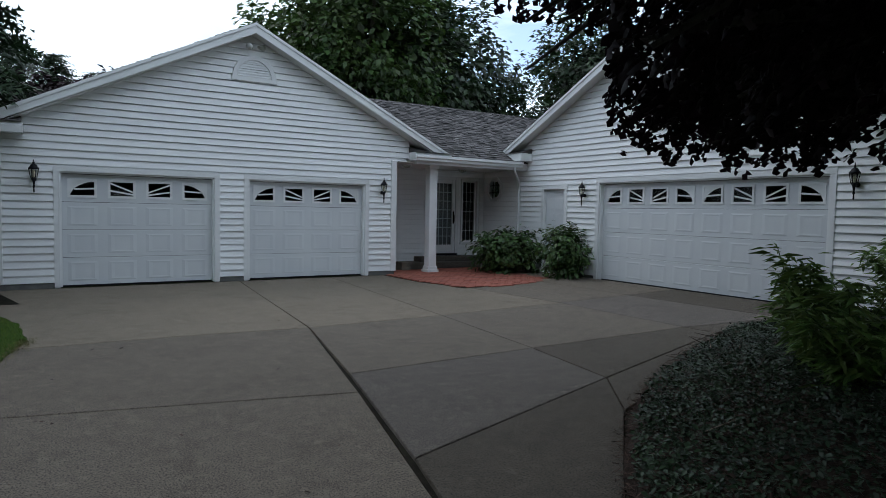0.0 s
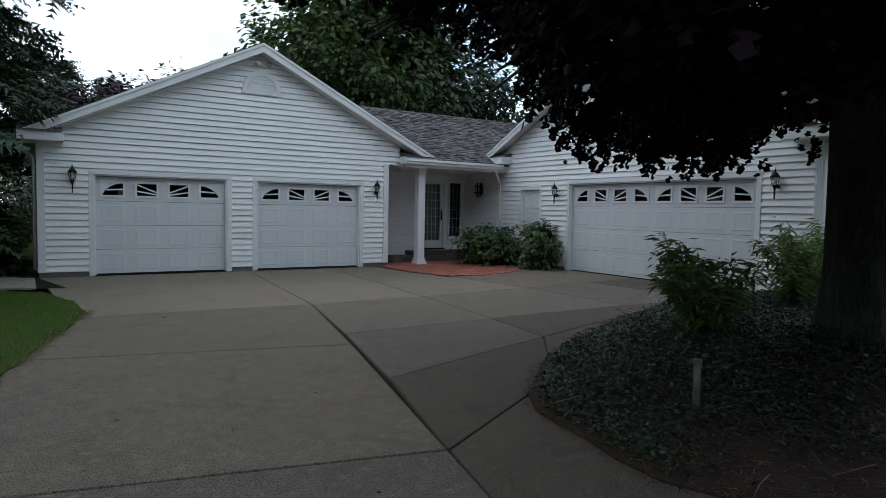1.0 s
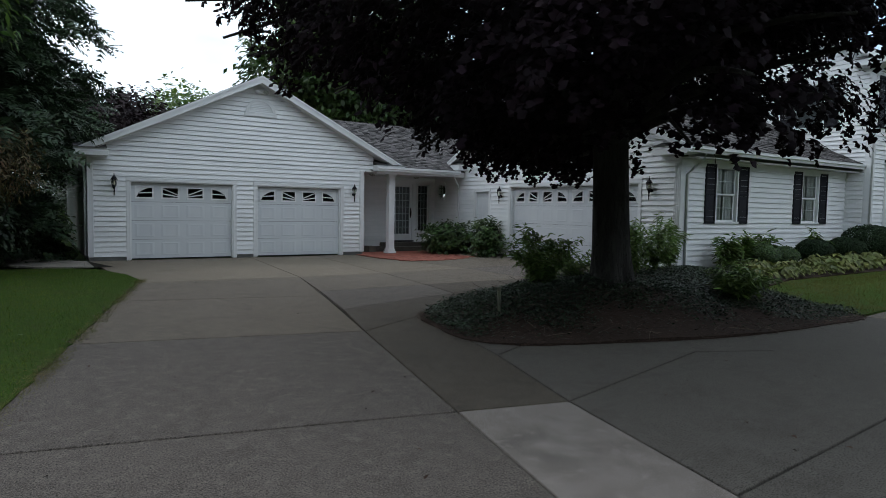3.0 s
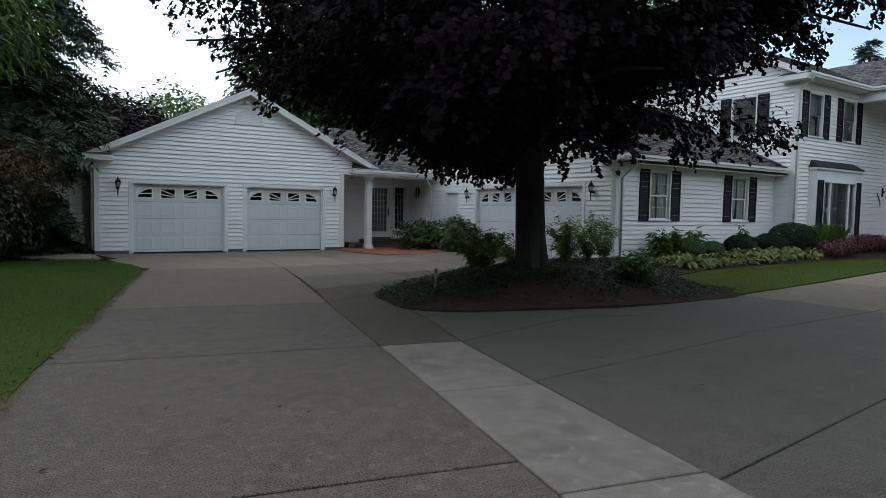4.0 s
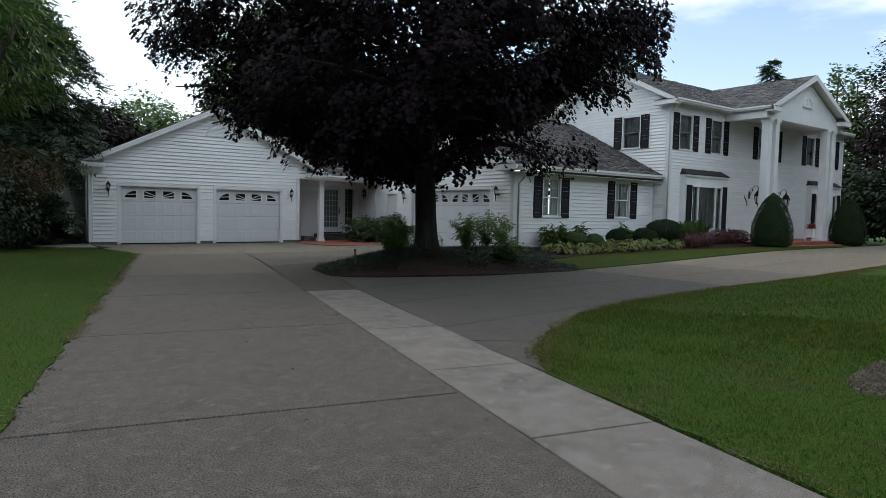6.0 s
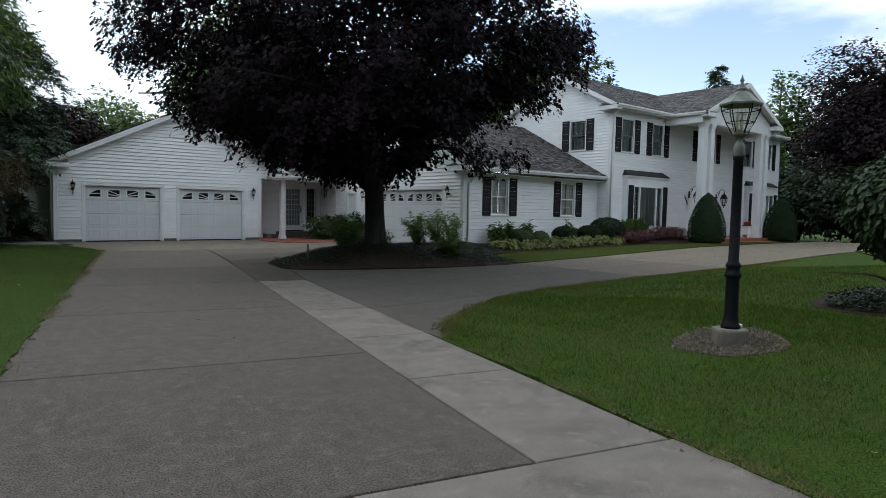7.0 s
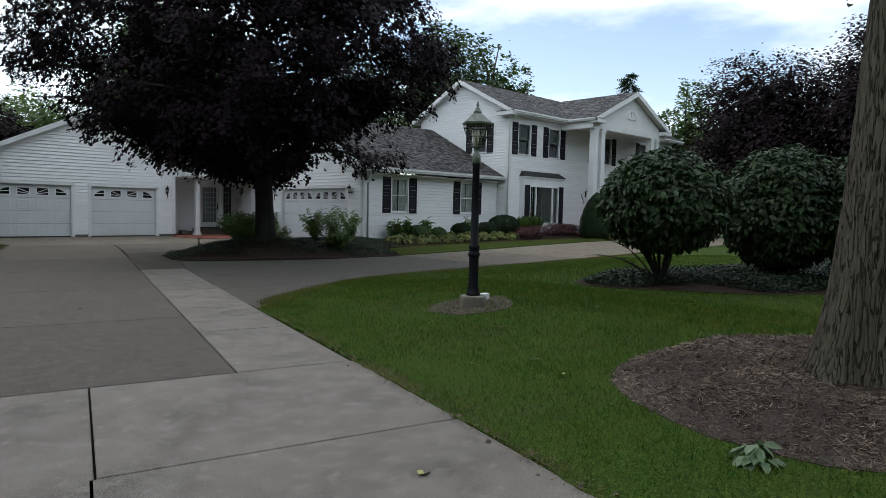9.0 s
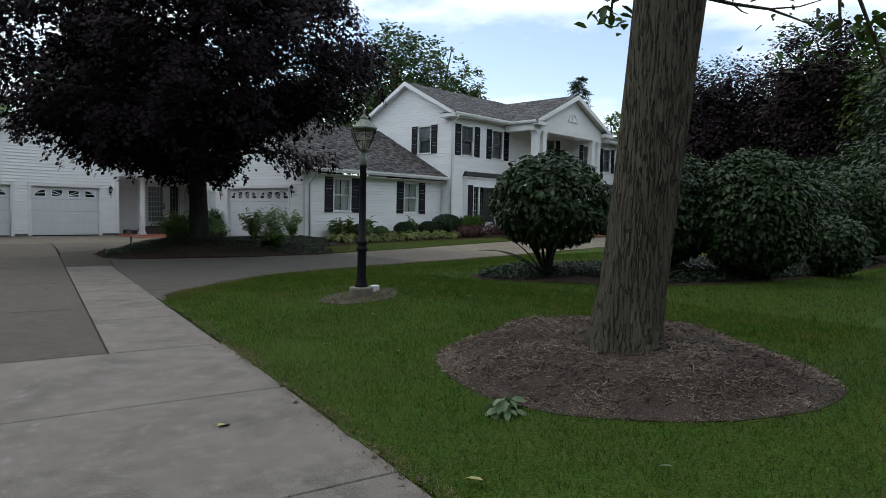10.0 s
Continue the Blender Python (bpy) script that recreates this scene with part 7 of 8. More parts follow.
def whip_plant(x, y, z0, n, height, reach, seed, label, mat=None, leaf=0.15):
    """A loose plant of arching stems with paired slender leaves."""
    rs = np.random.RandomState(seed)
    t = thing("wild_shrub", (x, y, z0), label, "shrub", "self-sown shrubs in the maple bed")
    g, at, tip, nor = Geo(), [], [], []
    for i in range(n):
        a, k = rs.rand() * 6.28, rs.uniform(0.45, 1.0)
        d = Vector((math.cos(a), math.sin(a), 0))
        r, h = reach * k * rs.uniform(0.5, 1.1), height * rs.uniform(0.45, 1.05)
        pts = [Vector((x, y, z0)) + d * r * s ** 1.4 + Vector((0, 0, h * (1.25 * s - 0.3 * s * s * (1 + rs.rand() * 0.8)))) for s in (0, 0.25, 0.5, 0.75, 1.0)]
        g.tube(pts, [0.012, 0.01, 0.008, 0.006, 0.003], 5)
        for s in np.linspace(0.2, 1, 19):
            j = min(3, int(s * 4))
            p = pts[j].lerp(pts[j + 1], s * 4 - j)
            for e in (-1, 1):
                for _ in range(2):
                    at.append(np.array(p) + rs.normal(0, 0.05, 3))
                    tip.append(np.array([-d.y * e, d.x * e, -1.0]) + np.array(d) * 0.6 + rs.normal(0, 0.35, 3))
                    nor.append(np.array([0, 0, 1.0]) + rs.normal(0, 0.35, 3))
    part("branchwork", g, M_SHRUB, t, smooth=True)
    scatter("foliage", SLIM_LEAF, np.array(at), np.array(nor), np.array(tip), 1.5 * leaf * rs.uniform(0.6, 1.3, len(at)), mat or M_WILD, t)


for i, (x, y, n, h, r) in enumerate(((7.05, 1.75, 22, 0.95, 0.8), (7.6, 2.3, 13, 1.15, 0.75), (10.3, 2.6, 19, 1.25, 0.8), (11.3, 2.9, 14, 1.35, 0.7), (12.3, 3.3, 13, 1.2, 0.6), (9.3, -0.25, 24, 0.62, 0.6), (9.0, 3.0, 10, 0.8, 0.5))):
    whip_plant(x, y, bed_z(x, y) - 0.02, n, h, r, 70 + i, "loose green shrub with slender leaves on arching stems", leaf=0.095)

# plants along the house
rs = np.random.RandomState(77)


def front_ground(x, y):
    return drive_z(x) * 0.9 + 0.05 + 0.16 * smooth(edge_gap(x, y, FBED) / 0.8)


def hosta(x, y, z, r, mat, seed, label, leaf=OVAL_LEAF, name="hosta", n=64, category="plant", group="hostas along the front bed", size=None):
    q = np.random.RandomState(seed)
    t = thing(name, (x, y, z), label, category, group)
    a, k = q.rand(n) * 6.28, np.sqrt(q.rand(n))
    at = np.stack([x + 0.45 * r * k * np.cos(a), y + 0.45 * r * k * np.sin(a), z + r * (0.75 - 0.55 * k * k) * q.uniform(0.8, 1.1, n)], 1)
    out = np.stack([np.cos(a), np.sin(a), 0 * a], 1)
    scatter("foliage", leaf, at, np.array([0, 0, 0.8]) + out * 0.5 + q.normal(0, 0.2, at.shape), out + np.array([0, 0, -0.45]) + q.normal(0, 0.25, at.shape), (size or 0.45 * r) * q.uniform(0.7, 1.2, n), mat, t)
    part("crown_base", Geo().tube([(x, y, z - 0.02), (x, y, z + 0.4 * r)], [0.05, 0.03], 6), mat, t)


x = 13.5
k = 0
while x < 20.3:
    for y in (1.95, 2.35):
        xx, yy = x + rs.uniform(-0.1, 0.1), y + rs.uniform(-0.08, 0.08) - 0.05 * max(0, x - 18)
        hosta(xx, yy, front_ground(xx, yy), rs.uniform(0.3, 0.4), M_HOSTA, 100 + k, "yellow-green hosta clump edging the bed")
        k += 1
    x += 0.52
for i, x in enumerate((20.6, 21.1, 21.6, 22.9, 23.5, 24.1, 24.6)):
    y = 1.75 if x < 22 else 1.9
    shrub(x, y, front_ground(x, y), 0.42, 0.4, 0.55, 0.0, FOLD_LEAF, M_REDLEAF, 900, 0.075, "low dark red barberry mound in the bed", 130 + i, "barberry", stems=0, group="red barberries", lump=0.3)
for i, (x, y, r, h, m) in enumerate(((15.4, 3.0, 0.42, 0.55, M_SHRUB), (17.9, 3.0, 0.45, 0.6, M_YEW), (19.4, 2.9, 0.5, 0.62, M_YEW), (20.4, 2.75, 0.72, 0.95, M_YEW), (16.6, 3.1, 0.35, 0.45, M_SHRUB))):
    shrub(x, y, front_ground(x, y), r, r, h, 0.0, FOLD_LEAF, m, int(13000 * r), 0.06, "clipped round evergreen bush at the wall", 150 + i, "boxwood_bush", stems=0, group="clipped round bushes", lump=0.05, shell=0.2)
for i, (x, y) in enumerate(((14.3, 3.2), (14.9, 3.25), (18.7, 3.3), (16.1, 3.3))):
    whip_plant(x, y, front_ground(x, y), 7, 1.0, 0.3, 170 + i, "tall flowering perennial against the siding")
for i, (x, y) in enumerate(((21.5, 2.5), (22.0, 2.35))):
    q = np.random.RandomState(190 + i)
    z = front_ground(x, y)
    t = thing("daylily_clump", (x, y, z), "clump of long arching green blades", "plant")
    n = 160
    a = q.rand(n) * 6.28
    at = np.stack([x + 0.12 * np.cos(a), y + 0.12 * np.sin(a), np.full(n, z)], 1)
    out = np.stack([np.cos(a), np.sin(a), q.uniform(1.0, 2.6, n)], 1)
    scatter("foliage", SLIM_LEAF, at, np.stack([np.cos(a), np.sin(a), -0.4 + 0 * a], 1) + q.normal(0, 0.2, (n, 3)), out, q.uniform(0.6, 1.0, n), M_LEAF_Y, t)
for i, (x, y) in enumerate(((24.72, 0.62), (31.9, 0.55))):
    z = 0.28
    q = np.random.RandomState(200 + i)
    t = thing("yew_topiary", (x, y, z), "tall yew clipped to a rounded cone", "topiary", "clipped yew cones")
    n = 11000
    k = q.rand(n)
    r = 0.8 * np.interp(k, [0, 0.15, 0.4, 0.7, 0.9, 1.0], [0.92, 1.0, 0.95, 0.68, 0.36, 0.02]) * (1 - 0.12 * q.rand(n) ** 2)
    a = q.rand(n) * 6.28
    out = np.stack([np.cos(a), np.sin(a), 0.25 + 0.8 * k], 1)
    at = np.stack([x + r * np.cos(a), y + r * np.sin(a), z + 0.05 + 2.12 * k], 1)
    scatter("foliage", FOLD_LEAF, at, out + q.normal(0, 0.4, at.shape), np.array([0, 0, 0.6]) + q.normal(0, 0.7, at.shape), 0.06 * q.uniform(0.6, 1.3, n), M_YEW, t)
    part("core", Geo().lathe(x, y, [(0.62, z), (0.68, z + 0.4), (0.62, z + 1.0), (0.4, z + 1.5), (0.15, z + 1.9)], 14), M_YEW, t, smooth=True)

# woods behind
far = "woods behind the house"
broad_tree(15.6, 30, 0, 15, 4.7, 3, FOLD_LEAF, M_LEAF_G, M_BARK, 13000, 0.34, "tall green tree behind the breezeway roof", 301, group=far)
broad_tree(20.5, 31, 0, 14, 4.6, 2, FOLD_LEAF, M_LEAF_D, M_BARK, 11000, 0.34, "dark green tree behind the breezeway roof", 302, group=far)
broad_tree(25.0, 29.5, 0, 9.2, 3.0, 2, FOLD_LEAF, M_LEAF_D, M_BARK, 5000, 0.3, "dark green tree behind the breezeway roof", 303, group=far)
broad_tree(32.5, 30, 0, 15, 4.0, 3, FOLD_LEAF, M_LEAF_D, M_BARK, 7000, 0.34, "dark green tree behind the garage roof", 304, group=far)
broad_tree(4.6, 38, 0, 8.6, 4.0, 1, FOLD_LEAF, M_LEAF_P2, M_BARK, 7000, 0.32, "purple-leaved tree beyond the wing", 305, group=far)
broad_tree(9.8, 44, 0, 10.3, 4.6, 1, FOLD_LEAF, M_LEAF_Y, M_BARK, 7000, 0.32, "light green tree beyond the wing", 306, group=far)
broad_tree(-4.0, 40, 0, 11.0, 5.0, 0.5, FOLD_LEAF, M_LEAF_D, M_BARK, 6000, 0.36, "dark green tree beyond the wing", 307, group=far)
broad_tree(-9.0, 26, 0, 12.0, 5.0, 0.5, FOLD_LEAF, M_LEAF_D, M_BARK, 6000, 0.36, "dark green tree west of the wing", 308, group=far)
broad_tree(30.5, 17.5, 0, 14.6, 3.6, 3, FOLD_LEAF, M_LEAF_G, M_BARK, 6500, 0.32, "green tree behind the main house", 309, group=far)
broad_tree(36.2, 18, 0, 13.6, 3.2, 3, FOLD_LEAF, M_LEAF_G, M_BARK, 6500, 0.32, "green tree behind the main house", 310, group=far)
conifer(46.5, 12.0, 0, 13.2, 2.2, 2600, 0.5, "thin-topped evergreen behind the main house", 311)
broad_tree(51.5, 9.0, 0, 12.2, 2.8, 1, FOLD_LEAF, M_LEAF_Y, M_BARK, 5000, 0.32, "light green tree beside the main house", 312, group=far)
broad_tree(45.5, 0.5, 0, 12.5, 4.8, 0.8, FOLD_LEAF, M_LEAF_P2, M_BARK, 19500, 0.235, "large purple-leaved tree beyond the house", 313, group=far)
broad_tree(44.5, -7.0, 0, 13.8, 4.6, 0.8, FOLD_LEAF, M_LEAF_P2, M_BARK, 19500, 0.235, "large purple-leaved tree beyond the house", 314, group=far)
broad_tree(43.0, -13.0, 0, 13.0, 4.6, 0.8, FOLD_LEAF, M_LEAF_G, M_BARK, 12500, 0.31, "green tree at the edge of the lawn", 315, group=far)
broad_tree(36.0, -15.5, 0, 11.5, 4.0, 0.5, FOLD_LEAF, M_LEAF_D, M_BARK, 11000, 0.3, "dark green tree at the edge of the lawn", 316, group=far)
broad_tree(34.0, -19.5, 0, 13, 4.5, 0.5, FOLD_LEAF, M_LEAF_G, M_BARK, 9000, 0.36, "green tree at the edge of the lawn", 317, group=far)
broad_tree(38.5, -4.0, 0.2, 4.2, 3.4, 0.1, FOLD_LEAF, M_LEAF_D, M_BARK, 6000, 0.28, "low dark thicket beyond the lawn", 318, "thicket", group=far)
broad_tree(31.0, -13.5, 0.2, 4.4, 3.6, 0.1, FOLD_LEAF, M_LEAF_D, M_BARK, 6000, 0.28, "low dark thicket beyond the lawn", 319, "thicket", group=far)
for i, (x, y, h) in enumerate(((41.5, 3.5, 4.6), (40.5, 0.0, 4.4), (42.5, 7.0, 5.0), (39.5, -8.5, 4.6), (35.5, -10.5, 4.2))):
    broad_tree(x, y, 0.2, h, 3.0, 0.1, FOLD_LEAF, M_LEAF_D, M_BARK, 5000, 0.24, "low dark thicket beyond the lawn", 340 + i, "thicket", group=far)
conifer(2.9, 40, 0, 9.6, 1.6, 2500, 0.6, "slim dark evergreen beyond the wing", 331)
conifer(1.2, 42, 0, 10.6, 1.9, 2500, 0.6, "slim dark evergreen beyond the wing", 332)
conifer(5.0, 41, 0, 9.0, 1.5, 2200, 0.6, "slim dark evergreen beyond the wing", 333)
# unseen tree belt, added round behind the walk to cut low sky light
back_rs = random.Random(12)
for i in range(26):
    a = math.radians(132 + i * 7.2)
    r = 30 + 7 * back_rs.random()
    x, y = 4 + r * math.cos(a), -8 + r * math.sin(a)
    broad_tree(x, y, 0, back_rs.uniform(11, 16), back_rs.uniform(4.2, 5.4), 1.0, FOLD_LEAF, M_LEAF_G if i % 3 else M_LEAF_D, M_BARK, 1300, 0.85, "green tree added out of view to hold back sky light", 400 + i, group="surrounding wood")

# ---- ground cover, grass, mulch ----
def all_inside(x, y, poly):
    """inside(), for many places at once."""
    hit, n = np.zeros(len(x), bool), len(poly)
    for i in range(n):
        (xa, ya), (xb, yb) = poly[i], poly[i - 1]
        if ya != yb:
            hit ^= ((ya > y) != (yb > y)) & (x < (xb - xa) * (y - ya) / (yb - ya) + xa)
    return hit


def all_gaps(x, y, poly):
    """edge_gap(), for many places at once."""
    best = np.full(len(x), 1e9)
    for i in range(len(poly)):
        (xa, ya), (xb, yb) = poly[i - 1], poly[i]
        dx, dy = xb - xa, yb - ya
        t = np.clip(((x - xa) * dx + (y - ya) * dy) / (dx * dx + dy * dy + 1e-12), 0, 1)
        best = np.minimum(best, np.hypot(x - xa - t * dx, y - ya - t * dy))
    return best


def all_smooth(x):
    x = np.clip(x, 0, 1)
    return x * x * (3 - 2 * x)


def right_heights(x, y):
    bumps = np.array([noise.noise((a * 0.7, b * 0.7, 0)) for a, b in zip(x, y)])
    return 0.176 * all_smooth((x - 9) / 17) + 0.005 + 0.3 * all_smooth(all_gaps(x, y, L_RIGHT) / 4.2) + 0.015 * bumps


def left_heights(x, y):
    return 0.012 + 0.12 * all_smooth(all_gaps(x, y, L_LEFT) / 5)


def front_heights(x, y):
    return 0.22 * all_smooth((x - 9) / 17) + 0.02 + 0.1 * all_smooth(all_gaps(x, y, L_FRONT) / 1.5)


def spread_in(rs, poly, n, box, mind=(), margin=0.0):
    """n random places inside an outline and a stretch of the plan, clear of other outlines."""
    x0, y0, x1, y1 = box
    out, count = [], 0
    while count < n:
        q = rs.uniform((x0, y0), (x1, y1), (n, 2))
        ok = all_inside(q[:, 0], q[:, 1], poly)
        for m in mind:
            ok &= ~all_inside(q[:, 0], q[:, 1], m)
        if margin:
            ok &= all_gaps(q[:, 0], q[:, 1], poly) > margin
        out.append(q[ok])
        count += int(ok.sum())
    return np.concatenate(out)[:n]


def in_area(rs, poly, n, margin=0.0):
    xs, ys = [p[0] for p in poly], [p[1] for p in poly]
    return [tuple(q) for q in spread_in(rs, poly, n, (min(xs), min(ys), max(xs), max(ys)), (), margin)]


rs = np.random.RandomState(500)
# creeping cover under the maple, thick towards the trunk, bare mulch at the south rim
def bed_heights(q):
    r = np.hypot(q[:, 0] - TRUNK[0], q[:, 1] - TRUNK[1])
    bumps = np.array([noise.noise((x * 1.3, y * 1.3, 3)) for x, y in q])
    return 0.012 + 0.26 * all_smooth(all_gaps(q[:, 0], q[:, 1], BED) / 1.5) + 0.24 * np.exp(-(r / 1.1) ** 2) + 0.025 * bumps


q = np.array(in_area(rs, BED, 95000, 0.05))
patches = np.array([noise.noise((x * 1.1, y * 1.1, 2)) for x, y in q])
bare = all_smooth((1.25 - (q[:, 1] - (-1.2 + 0.18 * (7 - q[:, 0])))) / 0.7 + 0.9 * patches - 0.35 * all_smooth((q[:, 0] - 7.4) / 1.2))
q = q[rs.rand(len(q)) > 0.97 * bare]
at = np.column_stack([q, bed_heights(q) + 0.02 + 0.12 * rs.rand(len(q)) * (0.6 + 0.4 * np.sin(q[:, 0] * 3) * np.sin(q[:, 1] * 4))])
scatter("ground_cover", FOLD_LEAF, at, np.array([0, 0, 1.0]) + rs.normal(0, 0.45, at.shape), rs.normal(0, 1, at.shape) * np.array([1, 1, 0.3]), 0.039 * rs.uniform(0.6, 1.4, len(at)), M_IVY,
        label="low dark glossy ground cover under the maple", kind="stuff")["category"] = "ground cover"
twigs = in_area(rs, BED, 2600, 0.03)
at = np.array([(x, y, bed_z(x, y) + 0.012) for x, y in twigs])
scatter("twig_litter", TWIG, at, np.array([0, 0, 1.0]) + rs.normal(0, 0.3, at.shape), rs.normal(0, 1, at.shape) * np.array([1, 1, 0.12]), rs.uniform(0.08, 0.42, len(at)), M_TWIG,
        label="dry fallen twigs on the bed", kind="stuff")["category"] = "twigs"
pts = in_area(rs, BED, 32000, 0.0)
at = np.column_stack([np.array(pts), bed_heights(np.array(pts)) + 0.006])
scatter("bed_litter", CHIP, at, np.array([0, 0, 1.0]) + rs.normal(0, 0.25, at.shape), rs.normal(0, 1, at.shape) * np.array([1, 1, 0.15]), rs.uniform(0.02, 0.075, len(at)), M_CHIP_DARK,
        label="dark shredded bark and twigs on the bed", kind="stuff")["category"] = "mulch"
rim = dense(BED + BED[:1], 0.04)
pick = rs.randint(0, len(rim), 7000)
at = np.array([(rim[i][0] + rs.normal(0, 0.035), rim[i][1] + rs.normal(0, 0.035), 0.012 + 0.02 * rs.rand()) for i in pick])
scatter("bed_litter", CHIP, at, np.array([0, 0, 1.0]) + rs.normal(0, 0.4, at.shape), rs.normal(0, 1, at.shape) * np.array([1, 1, 0.2]), rs.uniform(0.014, 0.05, len(at)), M_CHIP_DARK,
        label="crumbs of dark bark spilling over the bed's rim", kind="stuff")["category"] = "mulch"
pts = in_area(rs, MUL, 34000, 0.0)
at = np.array([(x, y, mulch_z(x, y) + 0.008 * rs.rand()) for x, y in pts])
scatter("wood_chips", CHIP, at, np.array([0, 0, 1.0]) + rs.normal(0, 0.35, at.shape), rs.normal(0, 1, at.shape) * np.array([1, 1, 0.2]), rs.uniform(0.014, 0.06, len(at)), M_CHIP,
        label="loose shredded wood chips of the mulch ring", kind="stuff")["category"] = "mulch"
q = np.array(in_area(rs, MUL, 15000, 0.0))
q = q[np.array([noise.noise((x * 2.2, y * 2.2, 8)) for x, y in q]) > -0.05 + 0.25 * rs.rand(len(q))]
at = np.array([(x, y, mulch_z(x, y) + 0.006 + 0.012 * rs.rand()) for x, y in q])
scatter("wood_chips", CHIP, at, np.array([0, 0, 1.0]) + rs.normal(0, 0.35, at.shape), rs.normal(0, 1, at.shape) * np.array([1, 1, 0.2]), rs.uniform(0.014, 0.05, len(at)), M_CHIP_PALE,
        label="sun-bleached slivers lying over the mulch ring", kind="stuff")["category"] = "mulch"
pts = in_area(rs, LRING, 3200, 0.0)
at = np.array([(x, y, lawn_right_z(x, y) + 0.012) for x, y in pts])
scatter("gravel", CHIP, at, np.array([0, 0, 1.0]) + rs.normal(0, 0.4, at.shape), rs.normal(0, 1, at.shape) * np.array([1, 1, 0.3]), rs.uniform(0.02, 0.05, len(at)), M_PEBBLE,
        label="loose gravel and chips round the lamp post", kind="stuff")["category"] = "gravel"
q = spread_in(rs, SBED, 60000, (6.5, -15.2, 16.5, -10), (), 0.12)
gaps = all_gaps(q[:, 0], q[:, 1], SBED)
patches = np.array([noise.noise((x * 1.2, y * 1.2, 5)) for x, y in q])
free = patches > -0.35 + 0.3 * all_smooth((0.6 - gaps) / 0.5)
q, gaps = q[free], gaps[free]
at = np.column_stack([q, right_heights(q[:, 0], q[:, 1]) + 0.05 + 0.15 * rs.rand(len(q)) * all_smooth(gaps / 0.5)])
scatter("ground_cover", FOLD_LEAF, at, np.array([0, 0, 1.0]) + rs.normal(0, 0.45, at.shape), rs.normal(0, 1, at.shape) * np.array([1, 1, 0.3]), 0.05 * rs.uniform(0.6, 1.3, len(at)), M_IVY,
        label="low green ground cover under the viburnums", kind="stuff")["category"] = "ground cover"


def grass(poly, zf, n, box, height, seed, label, mat=None, mind=()):
    """Mown blades inside a lawn's outline, within a stretch of the plan."""
    rs = np.random.RandomState(seed)
    q = spread_in(rs, poly, n, box, mind)
    at = np.column_stack([q, zf(q[:, 0], q[:, 1]) - 0.004])
    a = rs.rand(n) * 6.28
    nor = np.stack([np.cos(a), np.sin(a), 0 * a], 1)
    tip = np.array([0, 0, 0.8]) + rs.normal(0, 0.5, (n, 3))
    tagged(scatter("grass", BLADE, at, nor, tip, height * rs.uniform(0.6, 1.4, n), mat or M_BLADE), label, "grass", kind="stuff")


grass(L_RIGHT, right_heights, 170000, (0.6, -17.5, 6.5, -5.7), 0.037, 601, "short mown blades of the lawn", mind=(MUL,))
grass(L_RIGHT, right_heights, 125000, (4.8, -16.5, 16, -4.9), 0.044, 602, "short mown blades of the lawn", mind=(SBED, MUL))
grass(L_LEFT, left_heights, 70000, (-2.5, -6.5, 2.2, 11.0), 0.034, 603, "short mown blades of the shaded lawn")
grass(L_FRONT, front_heights, 42000, (10.9, -1.3, 30, 1.8), 0.04, 604, "thin dry blades of the front strip", M_DRYLAWN)
def dry_band(line, zf, n, wide, seed, label):
    """Straw-coloured blades in uneven patches along a lawn's edge."""
    rs = np.random.RandomState(seed)
    out = []
    while len(out) < n:
        k = rs.randint(0, len(line) - 1)
        t = rs.rand()
        x = line[k][0] + (line[k + 1][0] - line[k][0]) * t + rs.uniform(-1, 1) * wide
        y = line[k][1] + (line[k + 1][1] - line[k][1]) * t + rs.uniform(-1, 1) * wide
        if inside(x, y, L_RIGHT) and rs.rand() < 1.1 - edge_gap(x, y, L_RIGHT) / wide + 0.9 * noise.noise((x * 1.5, y * 1.5, 12)):
            out.append((x, y))
    at = np.array([(x, y, zf(x, y) - 0.004) for x, y in out])
    nor = rs.normal(0, 1, at.shape) * np.array([1, 1, 0.1])
    tagged(scatter("dry_grass", BLADE, at, nor, np.array([0, 0, 0.7]) + rs.normal(0, 0.5, at.shape), 0.04 * rs.uniform(0.6, 1.4, n), M_DRYLAWN), label, "grass", kind="stuff")


dry_band(dense(L_RIGHT[3:12], 0.4), lawn_right_z, 26000, 0.55, 615, "straw-coloured thin grass along the sweep of the drive")
# dry, ragged fringe where the lawn meets the concrete
rs = np.random.RandomState(610)
fringe = []
for line in (L_RIGHT[:10], L_LEFT[:6]):
    for a, b in zip(line, line[1:]):
        a, b = Vector(a), Vector(b)
        steps = max(1, int((b - a).length / 0.03))
        fringe += [tuple(a.lerp(b, k / steps)) for k in range(steps)]
fringe = [p for p in fringe if p[0] < 11.5 and -18.5 < p[1] < 12]
pick = rs.randint(0, len(fringe), 60000)
pick = np.array([i for i in pick if rs.rand() < 0.35 + 0.9 * noise.noise((fringe[i][0] * 1.1, fringe[i][1] * 1.1, 4)) + 0.3 * noise.noise((fringe[i][0] * 5, fringe[i][1] * 5, 6))])
at = np.array([(fringe[i][0] + 0.03 + rs.normal(0, 0.055), fringe[i][1] + rs.normal(0, 0.055), 0.01 + 0.012 * rs.rand()) for i in pick])
tip = np.stack([rs.normal(0, 0.7, len(at)), rs.normal(0, 0.6, len(at)), rs.uniform(0.2, 1.0, len(at))], 1)
